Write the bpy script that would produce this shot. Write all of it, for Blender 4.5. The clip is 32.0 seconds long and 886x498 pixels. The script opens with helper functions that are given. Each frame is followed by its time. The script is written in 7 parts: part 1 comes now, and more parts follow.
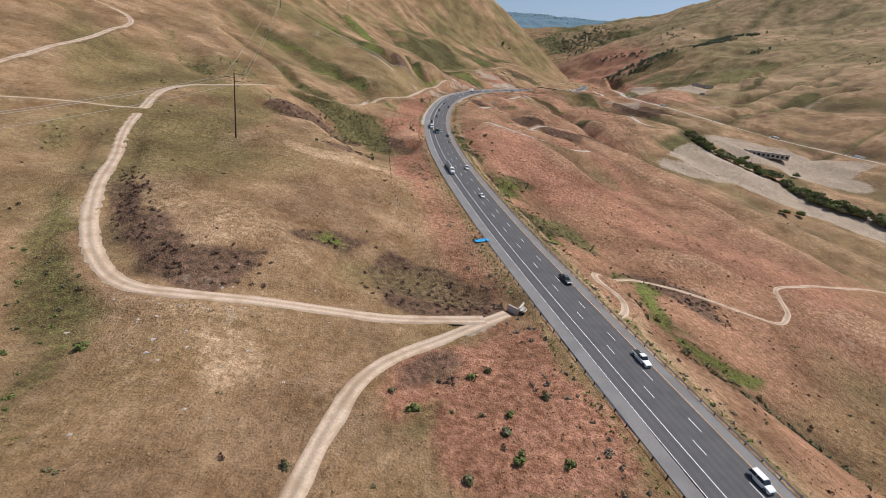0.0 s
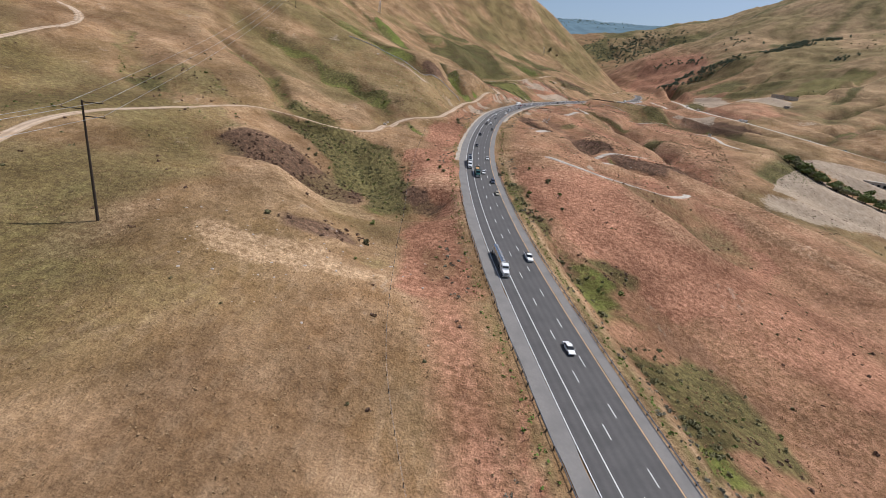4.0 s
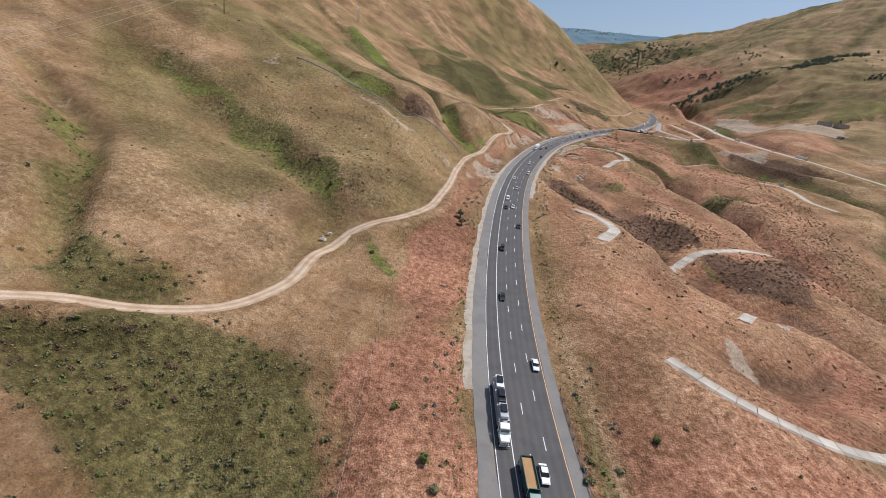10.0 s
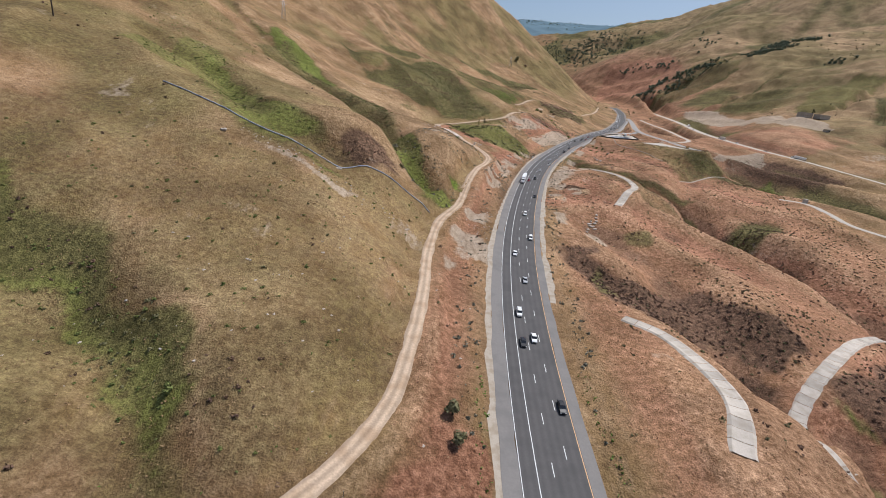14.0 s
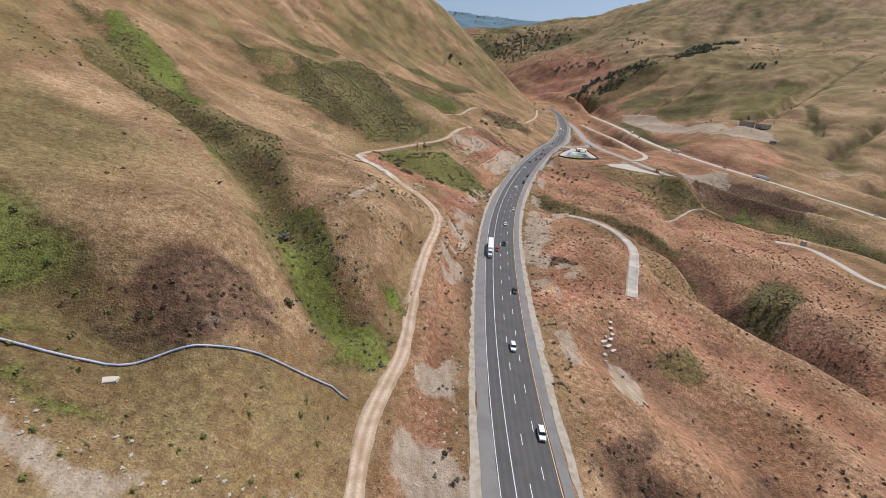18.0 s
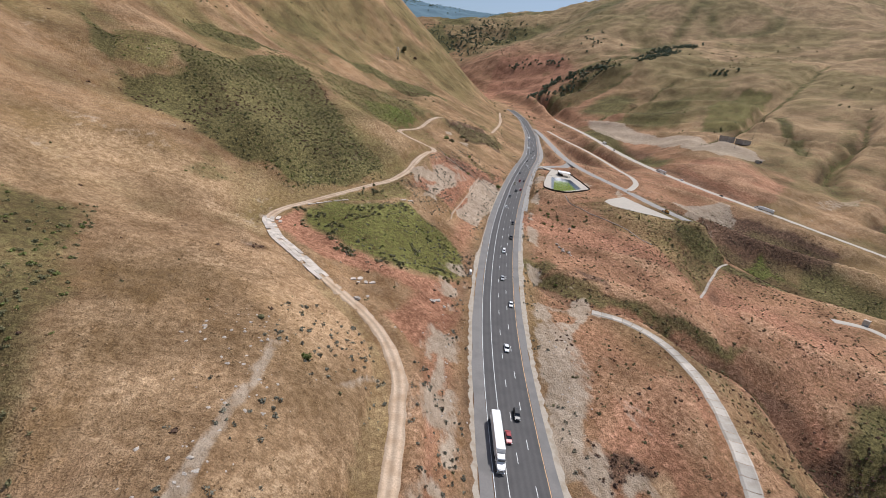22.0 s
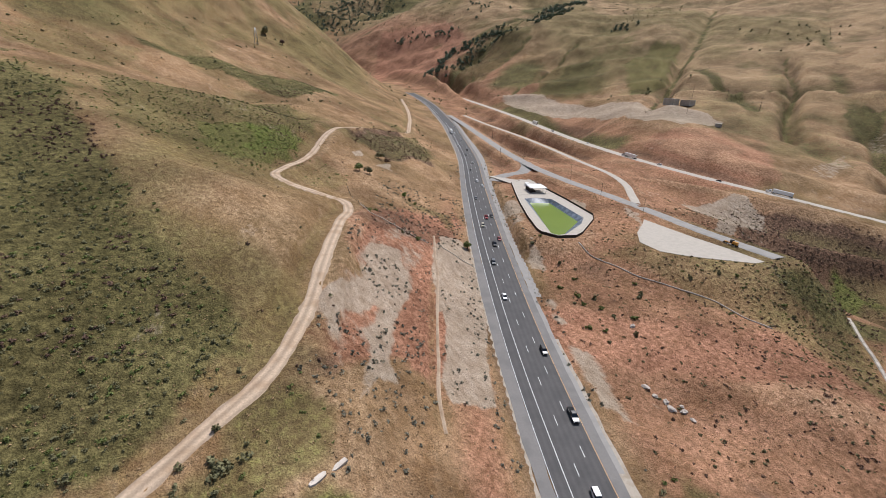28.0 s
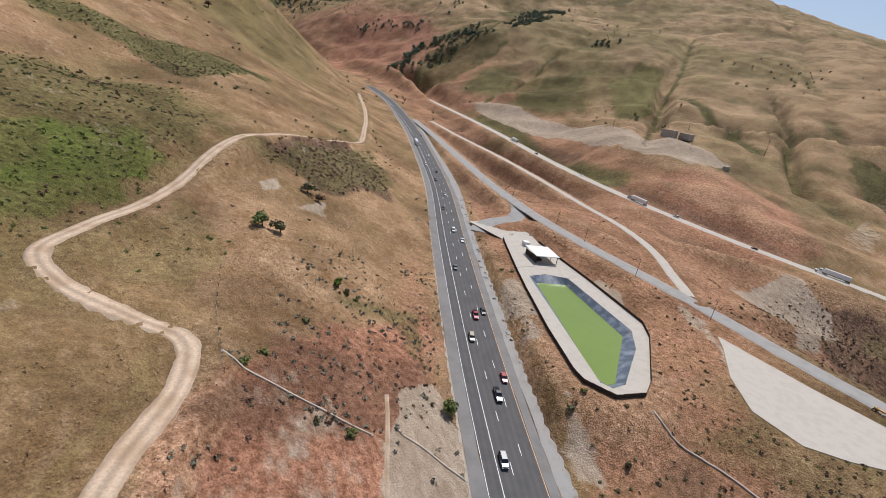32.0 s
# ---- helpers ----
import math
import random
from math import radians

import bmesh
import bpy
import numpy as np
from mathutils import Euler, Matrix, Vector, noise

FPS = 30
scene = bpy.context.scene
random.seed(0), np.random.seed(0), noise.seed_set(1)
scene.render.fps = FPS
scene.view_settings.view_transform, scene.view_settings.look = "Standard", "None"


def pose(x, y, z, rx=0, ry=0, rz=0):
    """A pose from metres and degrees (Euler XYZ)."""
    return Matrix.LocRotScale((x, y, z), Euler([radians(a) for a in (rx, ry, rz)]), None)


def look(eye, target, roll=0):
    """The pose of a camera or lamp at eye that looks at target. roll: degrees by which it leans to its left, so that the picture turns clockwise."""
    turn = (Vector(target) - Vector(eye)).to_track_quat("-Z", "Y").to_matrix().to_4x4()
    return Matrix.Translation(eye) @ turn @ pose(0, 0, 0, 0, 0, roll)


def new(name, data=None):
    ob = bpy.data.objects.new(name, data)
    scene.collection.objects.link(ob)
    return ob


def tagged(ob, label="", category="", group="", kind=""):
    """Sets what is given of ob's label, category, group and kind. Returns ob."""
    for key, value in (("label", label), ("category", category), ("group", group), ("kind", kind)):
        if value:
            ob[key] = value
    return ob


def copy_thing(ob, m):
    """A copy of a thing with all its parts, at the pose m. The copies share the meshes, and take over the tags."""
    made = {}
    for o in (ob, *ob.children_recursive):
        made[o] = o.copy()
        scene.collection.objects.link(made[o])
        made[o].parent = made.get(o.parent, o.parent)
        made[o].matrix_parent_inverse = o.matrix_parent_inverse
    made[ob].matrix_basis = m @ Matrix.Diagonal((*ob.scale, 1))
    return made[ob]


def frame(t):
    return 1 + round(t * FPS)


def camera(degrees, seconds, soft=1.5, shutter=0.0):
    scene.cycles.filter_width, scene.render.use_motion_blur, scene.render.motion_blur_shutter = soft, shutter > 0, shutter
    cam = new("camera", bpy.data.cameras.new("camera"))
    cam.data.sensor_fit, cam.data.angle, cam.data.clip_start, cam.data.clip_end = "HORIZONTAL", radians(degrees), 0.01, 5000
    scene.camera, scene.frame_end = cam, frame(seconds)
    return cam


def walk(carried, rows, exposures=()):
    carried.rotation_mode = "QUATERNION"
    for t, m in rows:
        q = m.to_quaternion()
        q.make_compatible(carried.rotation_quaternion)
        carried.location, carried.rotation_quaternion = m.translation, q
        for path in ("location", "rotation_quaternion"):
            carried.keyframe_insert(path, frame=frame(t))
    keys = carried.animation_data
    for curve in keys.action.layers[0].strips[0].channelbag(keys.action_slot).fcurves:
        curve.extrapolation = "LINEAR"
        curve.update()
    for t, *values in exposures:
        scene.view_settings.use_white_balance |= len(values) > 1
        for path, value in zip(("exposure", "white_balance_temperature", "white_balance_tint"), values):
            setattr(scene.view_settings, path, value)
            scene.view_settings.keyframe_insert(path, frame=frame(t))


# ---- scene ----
cam = camera(89.81, 32.0, soft=0.9)
# seconds, eye x y z, yaw to the left, pitch up, roll
ROWS = [
    (0, 0.67, 9.93, 61.90, -2.781, -19.910, 7.920),
    (0.5, 1.10, 24.61, 62.37, -2.303, -19.947, 7.572),
    (1, 0.93, 38.99, 63.13, -1.658, -19.984, 7.516),
    (1.5, 0.55, 53.45, 64.03, -1.078, -19.974, 7.087),
    (2, -0.18, 67.84, 64.88, -0.717, -19.909, 7.190),
    (2.5, -0.74, 82.50, 65.70, -0.114, -19.925, 7.848),
    (3, -1.73, 96.93, 66.39, 0.866, -19.874, 8.380),
    (3.5, -2.64, 111.42, 67.08, 1.654, -19.786, 8.145),
    (5.5, -8.20, 167.97, 76.63, 2.335, -19.719, 8.310),
    (6, -9.40, 182.08, 78.18, 2.546, -19.743, 8.480),
    (6.5, -10.75, 196.58, 79.97, 2.806, -19.534, 8.648),
    (7, -12.09, 210.74, 81.52, 2.793, -19.249, 8.128),
    (7.5, -13.65, 225.03, 83.66, 2.523, -19.090, 7.952),
    (8, -15.14, 239.56, 85.72, 2.303, -18.884, 7.558),
    (8.5, -16.80, 254.01, 88.20, 1.691, -18.784, 7.096),
    (9, -18.30, 268.52, 90.92, 1.221, -18.770, 7.182),
    (9.5, -19.74, 283.12, 93.41, 1.448, -18.792, 8.765),
    (10, -21.25, 297.91, 96.30, 0.990, -18.921, 8.712),
    (10.5, -22.76, 312.75, 98.84, 0.809, -18.999, 8.124),
    (11, -24.49, 327.50, 101.13, 0.079, -19.211, 6.794),
    (11.5, -25.93, 340.95, 103.04, -0.416, -19.160, 6.022),
    (12, -27.36, 355.60, 105.34, -1.107, -19.124, 5.967),
    (12.5, -28.89, 370.30, 107.54, -1.757, -19.119, 6.411),
    (13, -30.05, 385.08, 109.61, -2.365, -19.068, 6.594),
    (13.5, -30.91, 399.63, 111.57, -3.220, -19.016, 6.499),
    (14, -31.64, 413.92, 113.77, -4.063, -18.945, 6.396),
    (14.5, -32.08, 428.23, 115.80, -4.763, -18.891, 6.553),
    (16.5, -30.85, 489.43, 125.49, -9.623, -18.931, 5.611),
    (17, -30.30, 504.22, 128.22, -10.830, -18.998, 6.222),
    (17.5, -29.33, 519.41, 130.73, -11.982, -18.956, 6.840),
    (18, -27.68, 534.35, 133.09, -13.198, -18.959, 7.290),
    (18.5, -26.04, 549.11, 135.43, -14.138, -19.126, 7.791),
    (19, -24.37, 564.46, 137.46, -15.105, -19.233, 8.832),
    (19.5, -22.41, 579.48, 139.41, -15.685, -19.054, 10.004),
    (20, -20.21, 594.77, 141.57, -16.225, -18.997, 10.525),
    (20.5, -18.04, 610.15, 143.65, -17.068, -18.946, 10.700),
    (21, -15.74, 625.36, 145.79, -17.854, -18.941, 10.559),
    (21.5, -13.38, 640.47, 148.23, -18.854, -19.000, 9.816),
    (22, -10.67, 655.34, 150.14, -19.940, -19.237, 9.316),
    (22.5, -7.96, 669.95, 151.57, -20.890, -19.704, 9.726),
    (23, -4.80, 684.36, 153.11, -21.404, -19.854, 10.466),
    (23.5, -1.71, 698.38, 154.00, -21.878, -20.025, 10.845),
    (24, 1.50, 713.88, 154.30, -22.746, -20.133, 10.164),
    (24.5, 4.83, 728.60, 155.14, -23.594, -20.233, 8.343),
    (25, 8.26, 743.37, 155.80, -25.036, -20.305, 6.771),
    (25.5, 11.80, 757.77, 156.26, -25.999, -20.434, 6.139),
    (27.5, 27.45, 816.80, 157.07, -30.354, -20.416, 4.030),
    (28, 32.31, 830.52, 157.45, -32.296, -20.454, 3.074),
    (28.5, 37.80, 844.72, 157.54, -34.500, -20.403, 2.417),
    (29, 43.93, 858.40, 157.77, -36.459, -20.318, 1.976),
    (29.5, 50.54, 872.12, 157.70, -38.449, -20.197, 1.617),
    (30, 57.76, 885.27, 157.62, -40.202, -20.140, 1.401),
    (30.5, 65.25, 898.21, 157.98, -40.979, -20.079, 2.764),
    (31, 73.15, 910.97, 158.62, -40.950, -20.077, 4.538),
    (31.5, 81.23, 923.59, 159.05, -40.607, -20.068, 6.444),
    (32, 89.19, 936.60, 159.23, -39.250, -19.997, 9.958),
]
walk(cam, [(t, pose(x, y, z, 90 + pitch, 0, yaw) @ pose(0, 0, 0, 0, 0, roll)) for t, x, y, z, yaw, pitch, roll in ROWS], exposures=[(0, 0.0, 6150, 10.5), (32, 0.0, 6150, 10.5)])
world = bpy.data.worlds.new("sky")
scene.world = world
world.use_nodes = True
wn = world.node_tree.nodes
sky = wn.new("ShaderNodeTexSky")
sky.sky_type = "NISHITA"
sky.sun_disc = False
SUN_ELEVATION, SUN_AZIMUTH = radians(60), radians(62)  # azimuth clockwise from +y
sky.sun_elevation, sky.sun_rotation = SUN_ELEVATION, SUN_AZIMUTH
sky.air_density, sky.dust_density, sky.ozone_density = 1.0, 2.0, 1.0
wn["Background"].inputs["Strength"].default_value = 0.1
world.node_tree.links.new(sky.outputs["Color"], wn["Background"].inputs["Color"])
sun = new("sun", bpy.data.lights.new("sun", "SUN"))
sun.data.energy, sun.data.angle, sun.data.color = 3.85, radians(0.53), (1.0, 0.955, 0.905)
sun_dir = Vector((math.sin(SUN_AZIMUTH) * math.cos(SUN_ELEVATION), math.cos(SUN_AZIMUTH) * math.cos(SUN_ELEVATION), math.sin(SUN_ELEVATION)))
sun.matrix_world = look(sun_dir * 600, (0, 0, 0))
def material(name, color, rough=0.9, metal=0.0, vary=0.2, scale=1.0, bump=0.0, spec=0.3, other=None):
    """A surface with grain at two scales; other: a second colour for the coarse stains or painted sheen."""
    m = bpy.data.materials.new(name)
    m.use_nodes = True
    n, l = m.node_tree.nodes, m.node_tree.links
    b = n["Principled BSDF"]
    b.inputs["Roughness"].default_value, b.inputs["Metallic"].default_value = rough, metal
    b.inputs["Specular IOR Level"].default_value = spec
    tc = n.new("ShaderNodeTexCoord")
    fine, coarse = n.new("ShaderNodeTexNoise"), n.new("ShaderNodeTexNoise")
    for t, s in ((fine, scale * 6), (coarse, scale * 0.6)):
        t.inputs["Scale"].default_value, t.inputs["Detail"].default_value = s, 4
        l.new(tc.outputs["Object"], t.inputs["Vector"])
    a = n.new("ShaderNodeMixRGB")
    a.inputs[1].default_value = (*[c * (1 - vary) for c in color], 1)
    a.inputs[2].default_value = (*[min(1, c * (1 + vary)) for c in color], 1)
    l.new(fine.outputs["Fac"], a.inputs[0])
    mix = n.new("ShaderNodeMixRGB")
    ramp = n.new("ShaderNodeMapRange")
    ramp.inputs[1].default_value, ramp.inputs[2].default_value = 0.45, 0.65
    ramp.inputs[4].default_value = 0.7
    l.new(coarse.outputs["Fac"], ramp.inputs[0])
    l.new(ramp.outputs[0], mix.inputs[0])
    l.new(a.outputs[0], mix.inputs[1])
    mix.inputs[2].default_value = (*(other or [c * (1 - vary * 0.8) for c in color]), 1)
    l.new(mix.outputs[0], b.inputs["Base Color"])
    if bump:
        bp = n.new("ShaderNodeBump")
        bp.inputs["Strength"].default_value, bp.inputs["Distance"].default_value = 1.0, bump
        l.new(fine.outputs["Fac"], bp.inputs["Height"])
        l.new(bp.outputs[0], b.inputs["Normal"])
    return m


def leaf_material(name, dark, light):
    """Foliage: each leaf spray takes its own shade between two colours."""
    m = bpy.data.materials.new(name)
    m.use_nodes = True
    n, l = m.node_tree.nodes, m.node_tree.links
    b = n["Principled BSDF"]
    b.inputs["Roughness"].default_value, b.inputs["Specular IOR Level"].default_value = 0.8, 0.2
    g, mix = n.new("ShaderNodeNewGeometry"), n.new("ShaderNodeMixRGB")
    tc, noise_ = n.new("ShaderNodeTexCoord"), n.new("ShaderNodeTexNoise")
    noise_.inputs["Scale"].default_value = 0.25
    l.new(tc.outputs["Object"], noise_.inputs["Vector"])
    add = n.new("ShaderNodeMath")
    add.operation = "MULTIPLY_ADD"
    add.inputs[1].default_value = 0.5
    l.new(g.outputs["Random Per Island"], add.inputs[0])
    half = n.new("ShaderNodeMath")
    half.operation = "MULTIPLY"
    half.inputs[1].default_value = 0.5
    l.new(noise_.outputs["Fac"], half.inputs[0])
    l.new(half.outputs[0], add.inputs[2])
    l.new(add.outputs[0], mix.inputs[0])
    mix.inputs[1].default_value, mix.inputs[2].default_value = (*dark, 1), (*light, 1)
    l.new(mix.outputs[0], b.inputs["Base Color"])
    return m


def ground_material():
    """Dry hillside grass with green hollows, scrub, bare rock and reddish brome, as the cover layers say."""
    m = bpy.data.materials.new("hillside")
    m.use_nodes = True
    n, l = m.node_tree.nodes, m.node_tree.links
    b = n["Principled BSDF"]
    b.inputs["Roughness"].default_value, b.inputs["Specular IOR Level"].default_value = 0.95, 0.1
    tc = n.new("ShaderNodeTexCoord")

    def noise_at(scale, detail=4.0, rough=0.6, stretch=None):
        t = n.new("ShaderNodeTexNoise")
        t.inputs["Scale"].default_value, t.inputs["Detail"].default_value, t.inputs["Roughness"].default_value = scale, detail, rough
        if stretch:
            mp = n.new("ShaderNodeMapping")
            mp.inputs["Scale"].default_value = stretch
            mp.inputs["Rotation"].default_value = (0, 0, radians(25))
            l.new(tc.outputs["Object"], mp.inputs["Vector"])
            l.new(mp.outputs[0], t.inputs["Vector"])
        else:
            l.new(tc.outputs["Object"], t.inputs["Vector"])
        return t.outputs["Fac"]

    def remap(v, lo, hi, a=0.0, c=1.0):
        r = n.new("ShaderNodeMapRange")
        for k, x in ((1, lo), (2, hi), (3, a), (4, c)):
            r.inputs[k].default_value = x
        l.new(v, r.inputs[0])
        return r.outputs[0]

    def mix(f, a, c, mode="MIX"):
        x = n.new("ShaderNodeMixRGB")
        x.blend_type = mode
        for k, v in ((0, f), (1, a), (2, c)):
            if isinstance(v, tuple):
                x.inputs[k].default_value = (*v, 1)
            elif isinstance(v, float):
                x.inputs[k].default_value = v
            else:
                l.new(v, x.inputs[k])
        return x.outputs[0]

    def add(a, c, k=1.0):
        x = n.new("ShaderNodeMath")
        x.operation = "MULTIPLY_ADD"
        l.new(c, x.inputs[0])
        x.inputs[1].default_value = k
        l.new(a, x.inputs[2])
        return x.outputs[0]

    grain, tuft, mottle, broad = noise_at(2.2, 5, 0.7), noise_at(0.55, 5, 0.65), noise_at(0.09, 5, 0.6), noise_at(0.013, 4, 0.5)
    dust, ledge = noise_at(7.0, 3, 0.7), noise_at(1.0, 3, 0.6, (0.12, 0.12, 1.4))
    streak = noise_at(0.4, 5, 0.65, (1.0, 0.42, 1.0))
    tan = mix(remap(mottle, 0.35, 0.65), TAN_DARK, TAN_LIGHT)
    tan = mix(remap(broad, 0.42, 0.62, 0.0, 0.75), tan, OLIVE)
    tan = mix(remap(streak, 0.5, 0.75, 0.0, 0.45), tan, STRAW)
    cover = n.new("ShaderNodeVertexColor")
    cover.layer_name = "cover"
    sep = n.new("ShaderNodeSeparateColor")
    l.new(cover.outputs["Color"], sep.inputs[0])
    rough_edge = add(mottle, tuft, 0.8)

    def layer(v, below, color_a, color_b, soft=0.22, most=1.0):
        f = remap(add(v, rough_edge, 0.55), 0.98 - soft, 0.98 + soft, 0.0, most)
        return mix(f, below, mix(remap(tuft, 0.35, 0.68), color_a, color_b))

    dry_cover = n.new("ShaderNodeVertexColor")
    dry_cover.layer_name = "dry_cover"
    dry = n.new("ShaderNodeSeparateColor")
    l.new(dry_cover.outputs["Color"], dry.inputs[0])
    tan = layer(cover.outputs["Alpha"], tan, RED_DARK, RED_LIGHT, 0.35, 0.9)
    tan = layer(dry.outputs[0], tan, STRAW_DARK, STRAW_LIGHT, 0.35, 0.85)
    tan = layer(dry.outputs[1], tan, DEAD_DARK, DEAD_LIGHT, 0.28, 0.92)
    tan = layer(sep.outputs[0], tan, GREEN_DARK, GREEN_LIGHT, 0.3, 0.92)
    tan = mix(remap(add(sep.outputs[0], tuft, 0.5), 0.96, 1.42, 0.0, 0.9), tan, LUSH)
    tan = layer(sep.outputs[1], tan, SCRUB_DARK, SCRUB_LIGHT, 0.3, 0.95)
    bare = remap(add(add(sep.outputs[2], mottle, 0.35), streak, 0.9), 0.95, 1.25, 0.0, 0.92)
    tan = mix(bare, tan, mix(remap(streak, 0.36, 0.64), BARE_DARK, BARE_LIGHT))
    grains = mix(1.0, mix(remap(grain, 0.3, 0.7), (0.76, 0.755, 0.75), (1.24, 1.245, 1.25)), mix(remap(tuft, 0.34, 0.66), (0.78, 0.77, 0.76), (1.2, 1.2, 1.2)), "MULTIPLY")
    fine = mix(remap(dust, 0.3, 0.7), (0.86, 0.86, 0.86), (1.14, 1.14, 1.14))
    stain = mix(remap(noise_at(0.028, 4, 0.6), 0.38, 0.62), (0.7, 0.68, 0.655), (1.2, 1.19, 1.18))
    grains = mix(1.0, mix(1.0, grains, fine, "MULTIPLY"), stain, "MULTIPLY")
    l.new(mix(remap(bare, 0.0, 0.92, 1.0, 0.4), tan, grains, "MULTIPLY"), b.inputs["Base Color"])

    def clods(scale):
        t = n.new("ShaderNodeTexVoronoi")
        t.feature = "SMOOTH_F1"
        t.inputs["Scale"].default_value, t.inputs["Smoothness"].default_value = scale, 0.4
        mp = n.new("ShaderNodeMapping")
        mp.inputs["Scale"].default_value, mp.inputs["Rotation"].default_value = (1.0, 0.8, 1.0), (0, 0, radians(-35))
        l.new(tc.outputs["Object"], mp.inputs["Vector"])
        l.new(mp.outputs[0], t.inputs["Vector"])
        return t.outputs["Distance"]

    bp = n.new("ShaderNodeBump")
    bp.inputs["Strength"].default_value, bp.inputs["Distance"].default_value = 1.0, 0.46
    height = add(add(tuft, grain, 0.7), ledge, 0.18)
    l.new(add(add(height, clods(0.6), -0.55), clods(2.3), -0.3), bp.inputs["Height"])
    l.new(bp.outputs[0], b.inputs["Normal"])
    return m


TAN_DARK, TAN_LIGHT, OLIVE, STRAW = (0.25, 0.148, 0.073), (0.372, 0.24, 0.138), (0.198, 0.133, 0.06), (0.44, 0.312, 0.195)
RED_DARK, RED_LIGHT = (0.262, 0.116, 0.068), (0.44, 0.228, 0.146)
STRAW_DARK, STRAW_LIGHT = (0.36, 0.23, 0.126), (0.52, 0.37, 0.23)
DEAD_DARK, DEAD_LIGHT = (0.088, 0.056, 0.038), (0.19, 0.113, 0.074)
GREEN_DARK, GREEN_LIGHT, LUSH = (0.115, 0.095, 0.038), (0.215, 0.18, 0.07), (0.135, 0.195, 0.03)
SCRUB_DARK, SCRUB_LIGHT = (0.085, 0.076, 0.03), (0.175, 0.148, 0.06)
BARE_DARK, BARE_LIGHT = (0.32, 0.245, 0.172), (0.46, 0.37, 0.28)
M_GROUND = ground_material()
# the pale blue of the far mountains is haze put into the base colour
M_DISTANCE = material("wooded mountains in painted haze", (0.15, 0.22, 0.26), 1.0, vary=0.2, scale=0.02, other=(0.13, 0.195, 0.235), spec=0.0)
M_CONCRETE_PALE = material("pale broken concrete", (0.58, 0.51, 0.44), 0.9, vary=0.2, scale=0.8, bump=0.02, other=(0.44, 0.36, 0.28))
M_GRAVEL = material("pale gravel", (0.47, 0.42, 0.355), 0.95, vary=0.15, scale=0.6, bump=0.03)
M_CONCRETE = material("weathered concrete", (0.50, 0.445, 0.38), 0.9, vary=0.18, scale=0.5, bump=0.02, other=(0.38, 0.325, 0.26))
M_OLD_ASPHALT = material("grey old asphalt", (0.32, 0.30, 0.275), 0.9, vary=0.14, scale=0.4, other=(0.26, 0.245, 0.225))
M_SHOULDER = material("shoulder asphalt", (0.215, 0.2, 0.186), 0.9, vary=0.14, scale=0.3, other=(0.165, 0.155, 0.146))
M_PALE_EDGE = material("dusty road edge", (0.42, 0.36, 0.29), 0.95, vary=0.2, scale=0.8, bump=0.03, other=(0.30, 0.24, 0.17))
M_WHITE_LINE = material("white road paint", (0.75, 0.75, 0.73), 0.7, vary=0.08, scale=2.0)
M_YELLOW_LINE = material("yellow road paint", (0.72, 0.45, 0.22), 0.7, vary=0.1, scale=2.0)
M_STEEL = material("galvanised steel", (0.42, 0.42, 0.42), 0.45, 0.8, vary=0.1, scale=2.0)
M_WOOD = material("dark treated wood", (0.055, 0.042, 0.032), 0.9, vary=0.25, scale=3.0)
M_FENCE_WOOD = material("dark brown fence cloth", (0.06, 0.045, 0.035), 0.95, vary=0.3, scale=2.0)
M_RUST = material("rusted pipe", (0.55, 0.47, 0.38), 0.8, vary=0.2, scale=1.0, other=(0.45, 0.36, 0.27))
M_WHITE_PIPE = material("grey-blue painted pipe", (0.44, 0.46, 0.52), 0.5, vary=0.1, scale=0.5, other=(0.2, 0.25, 0.4))
M_ROCK = material("pale rock", (0.48, 0.42, 0.36), 0.95, vary=0.25, scale=1.5, bump=0.08, other=(0.36, 0.31, 0.26))
M_BLUE = material("blue tarpaulin", (0.03, 0.30, 0.62), 0.5, vary=0.15, scale=1.0, other=(0.10, 0.42, 0.72))
M_WATER = material("algae-green water", (0.165, 0.235, 0.028), 0.2, vary=0.08, scale=0.05, spec=0.5, other=(0.14, 0.205, 0.024))
# the liner's lighter second colour paints its sheen in patches
M_LINER = material("grey-blue pond liner with painted sheen", (0.10, 0.125, 0.16), 0.42, vary=0.35, scale=0.5, bump=0.06, other=(0.30, 0.33, 0.38), spec=0.5)
M_ROOF = material("white sheet roof", (0.78, 0.77, 0.74), 0.6, vary=0.05, scale=0.5)
M_DARK = material("dark rubber", (0.018, 0.018, 0.018), 0.85, vary=0.2, scale=4.0)
M_GLASS = material("tinted car glass", (0.015, 0.018, 0.022), 0.08, vary=0.05, spec=0.6)
M_CHROME = material("bright metal", (0.62, 0.62, 0.62), 0.25, 0.9, vary=0.05)
M_LAMP = material("headlamp lens", (0.75, 0.75, 0.72), 0.2, vary=0.05, spec=0.6)
M_TAIL = material("red tail lens", (0.35, 0.02, 0.02), 0.3, vary=0.05, spec=0.6)
M_LEAF = leaf_material("scrub leaves", (0.1, 0.098, 0.046), (0.25, 0.225, 0.115))
M_LEAF_GREEN = leaf_material("green leaves", (0.085, 0.105, 0.03), (0.215, 0.24, 0.075))
M_LEAF_PURPLE = leaf_material("dry purple-brown scrub", (0.095, 0.058, 0.04), (0.22, 0.135, 0.092))
M_LEAF_FAR = leaf_material("far oak leaves", (0.1, 0.125, 0.085), (0.2, 0.23, 0.14))
M_LEAF_BRIGHT = leaf_material("bright green leaves", (0.06, 0.11, 0.015), (0.17, 0.24, 0.05))
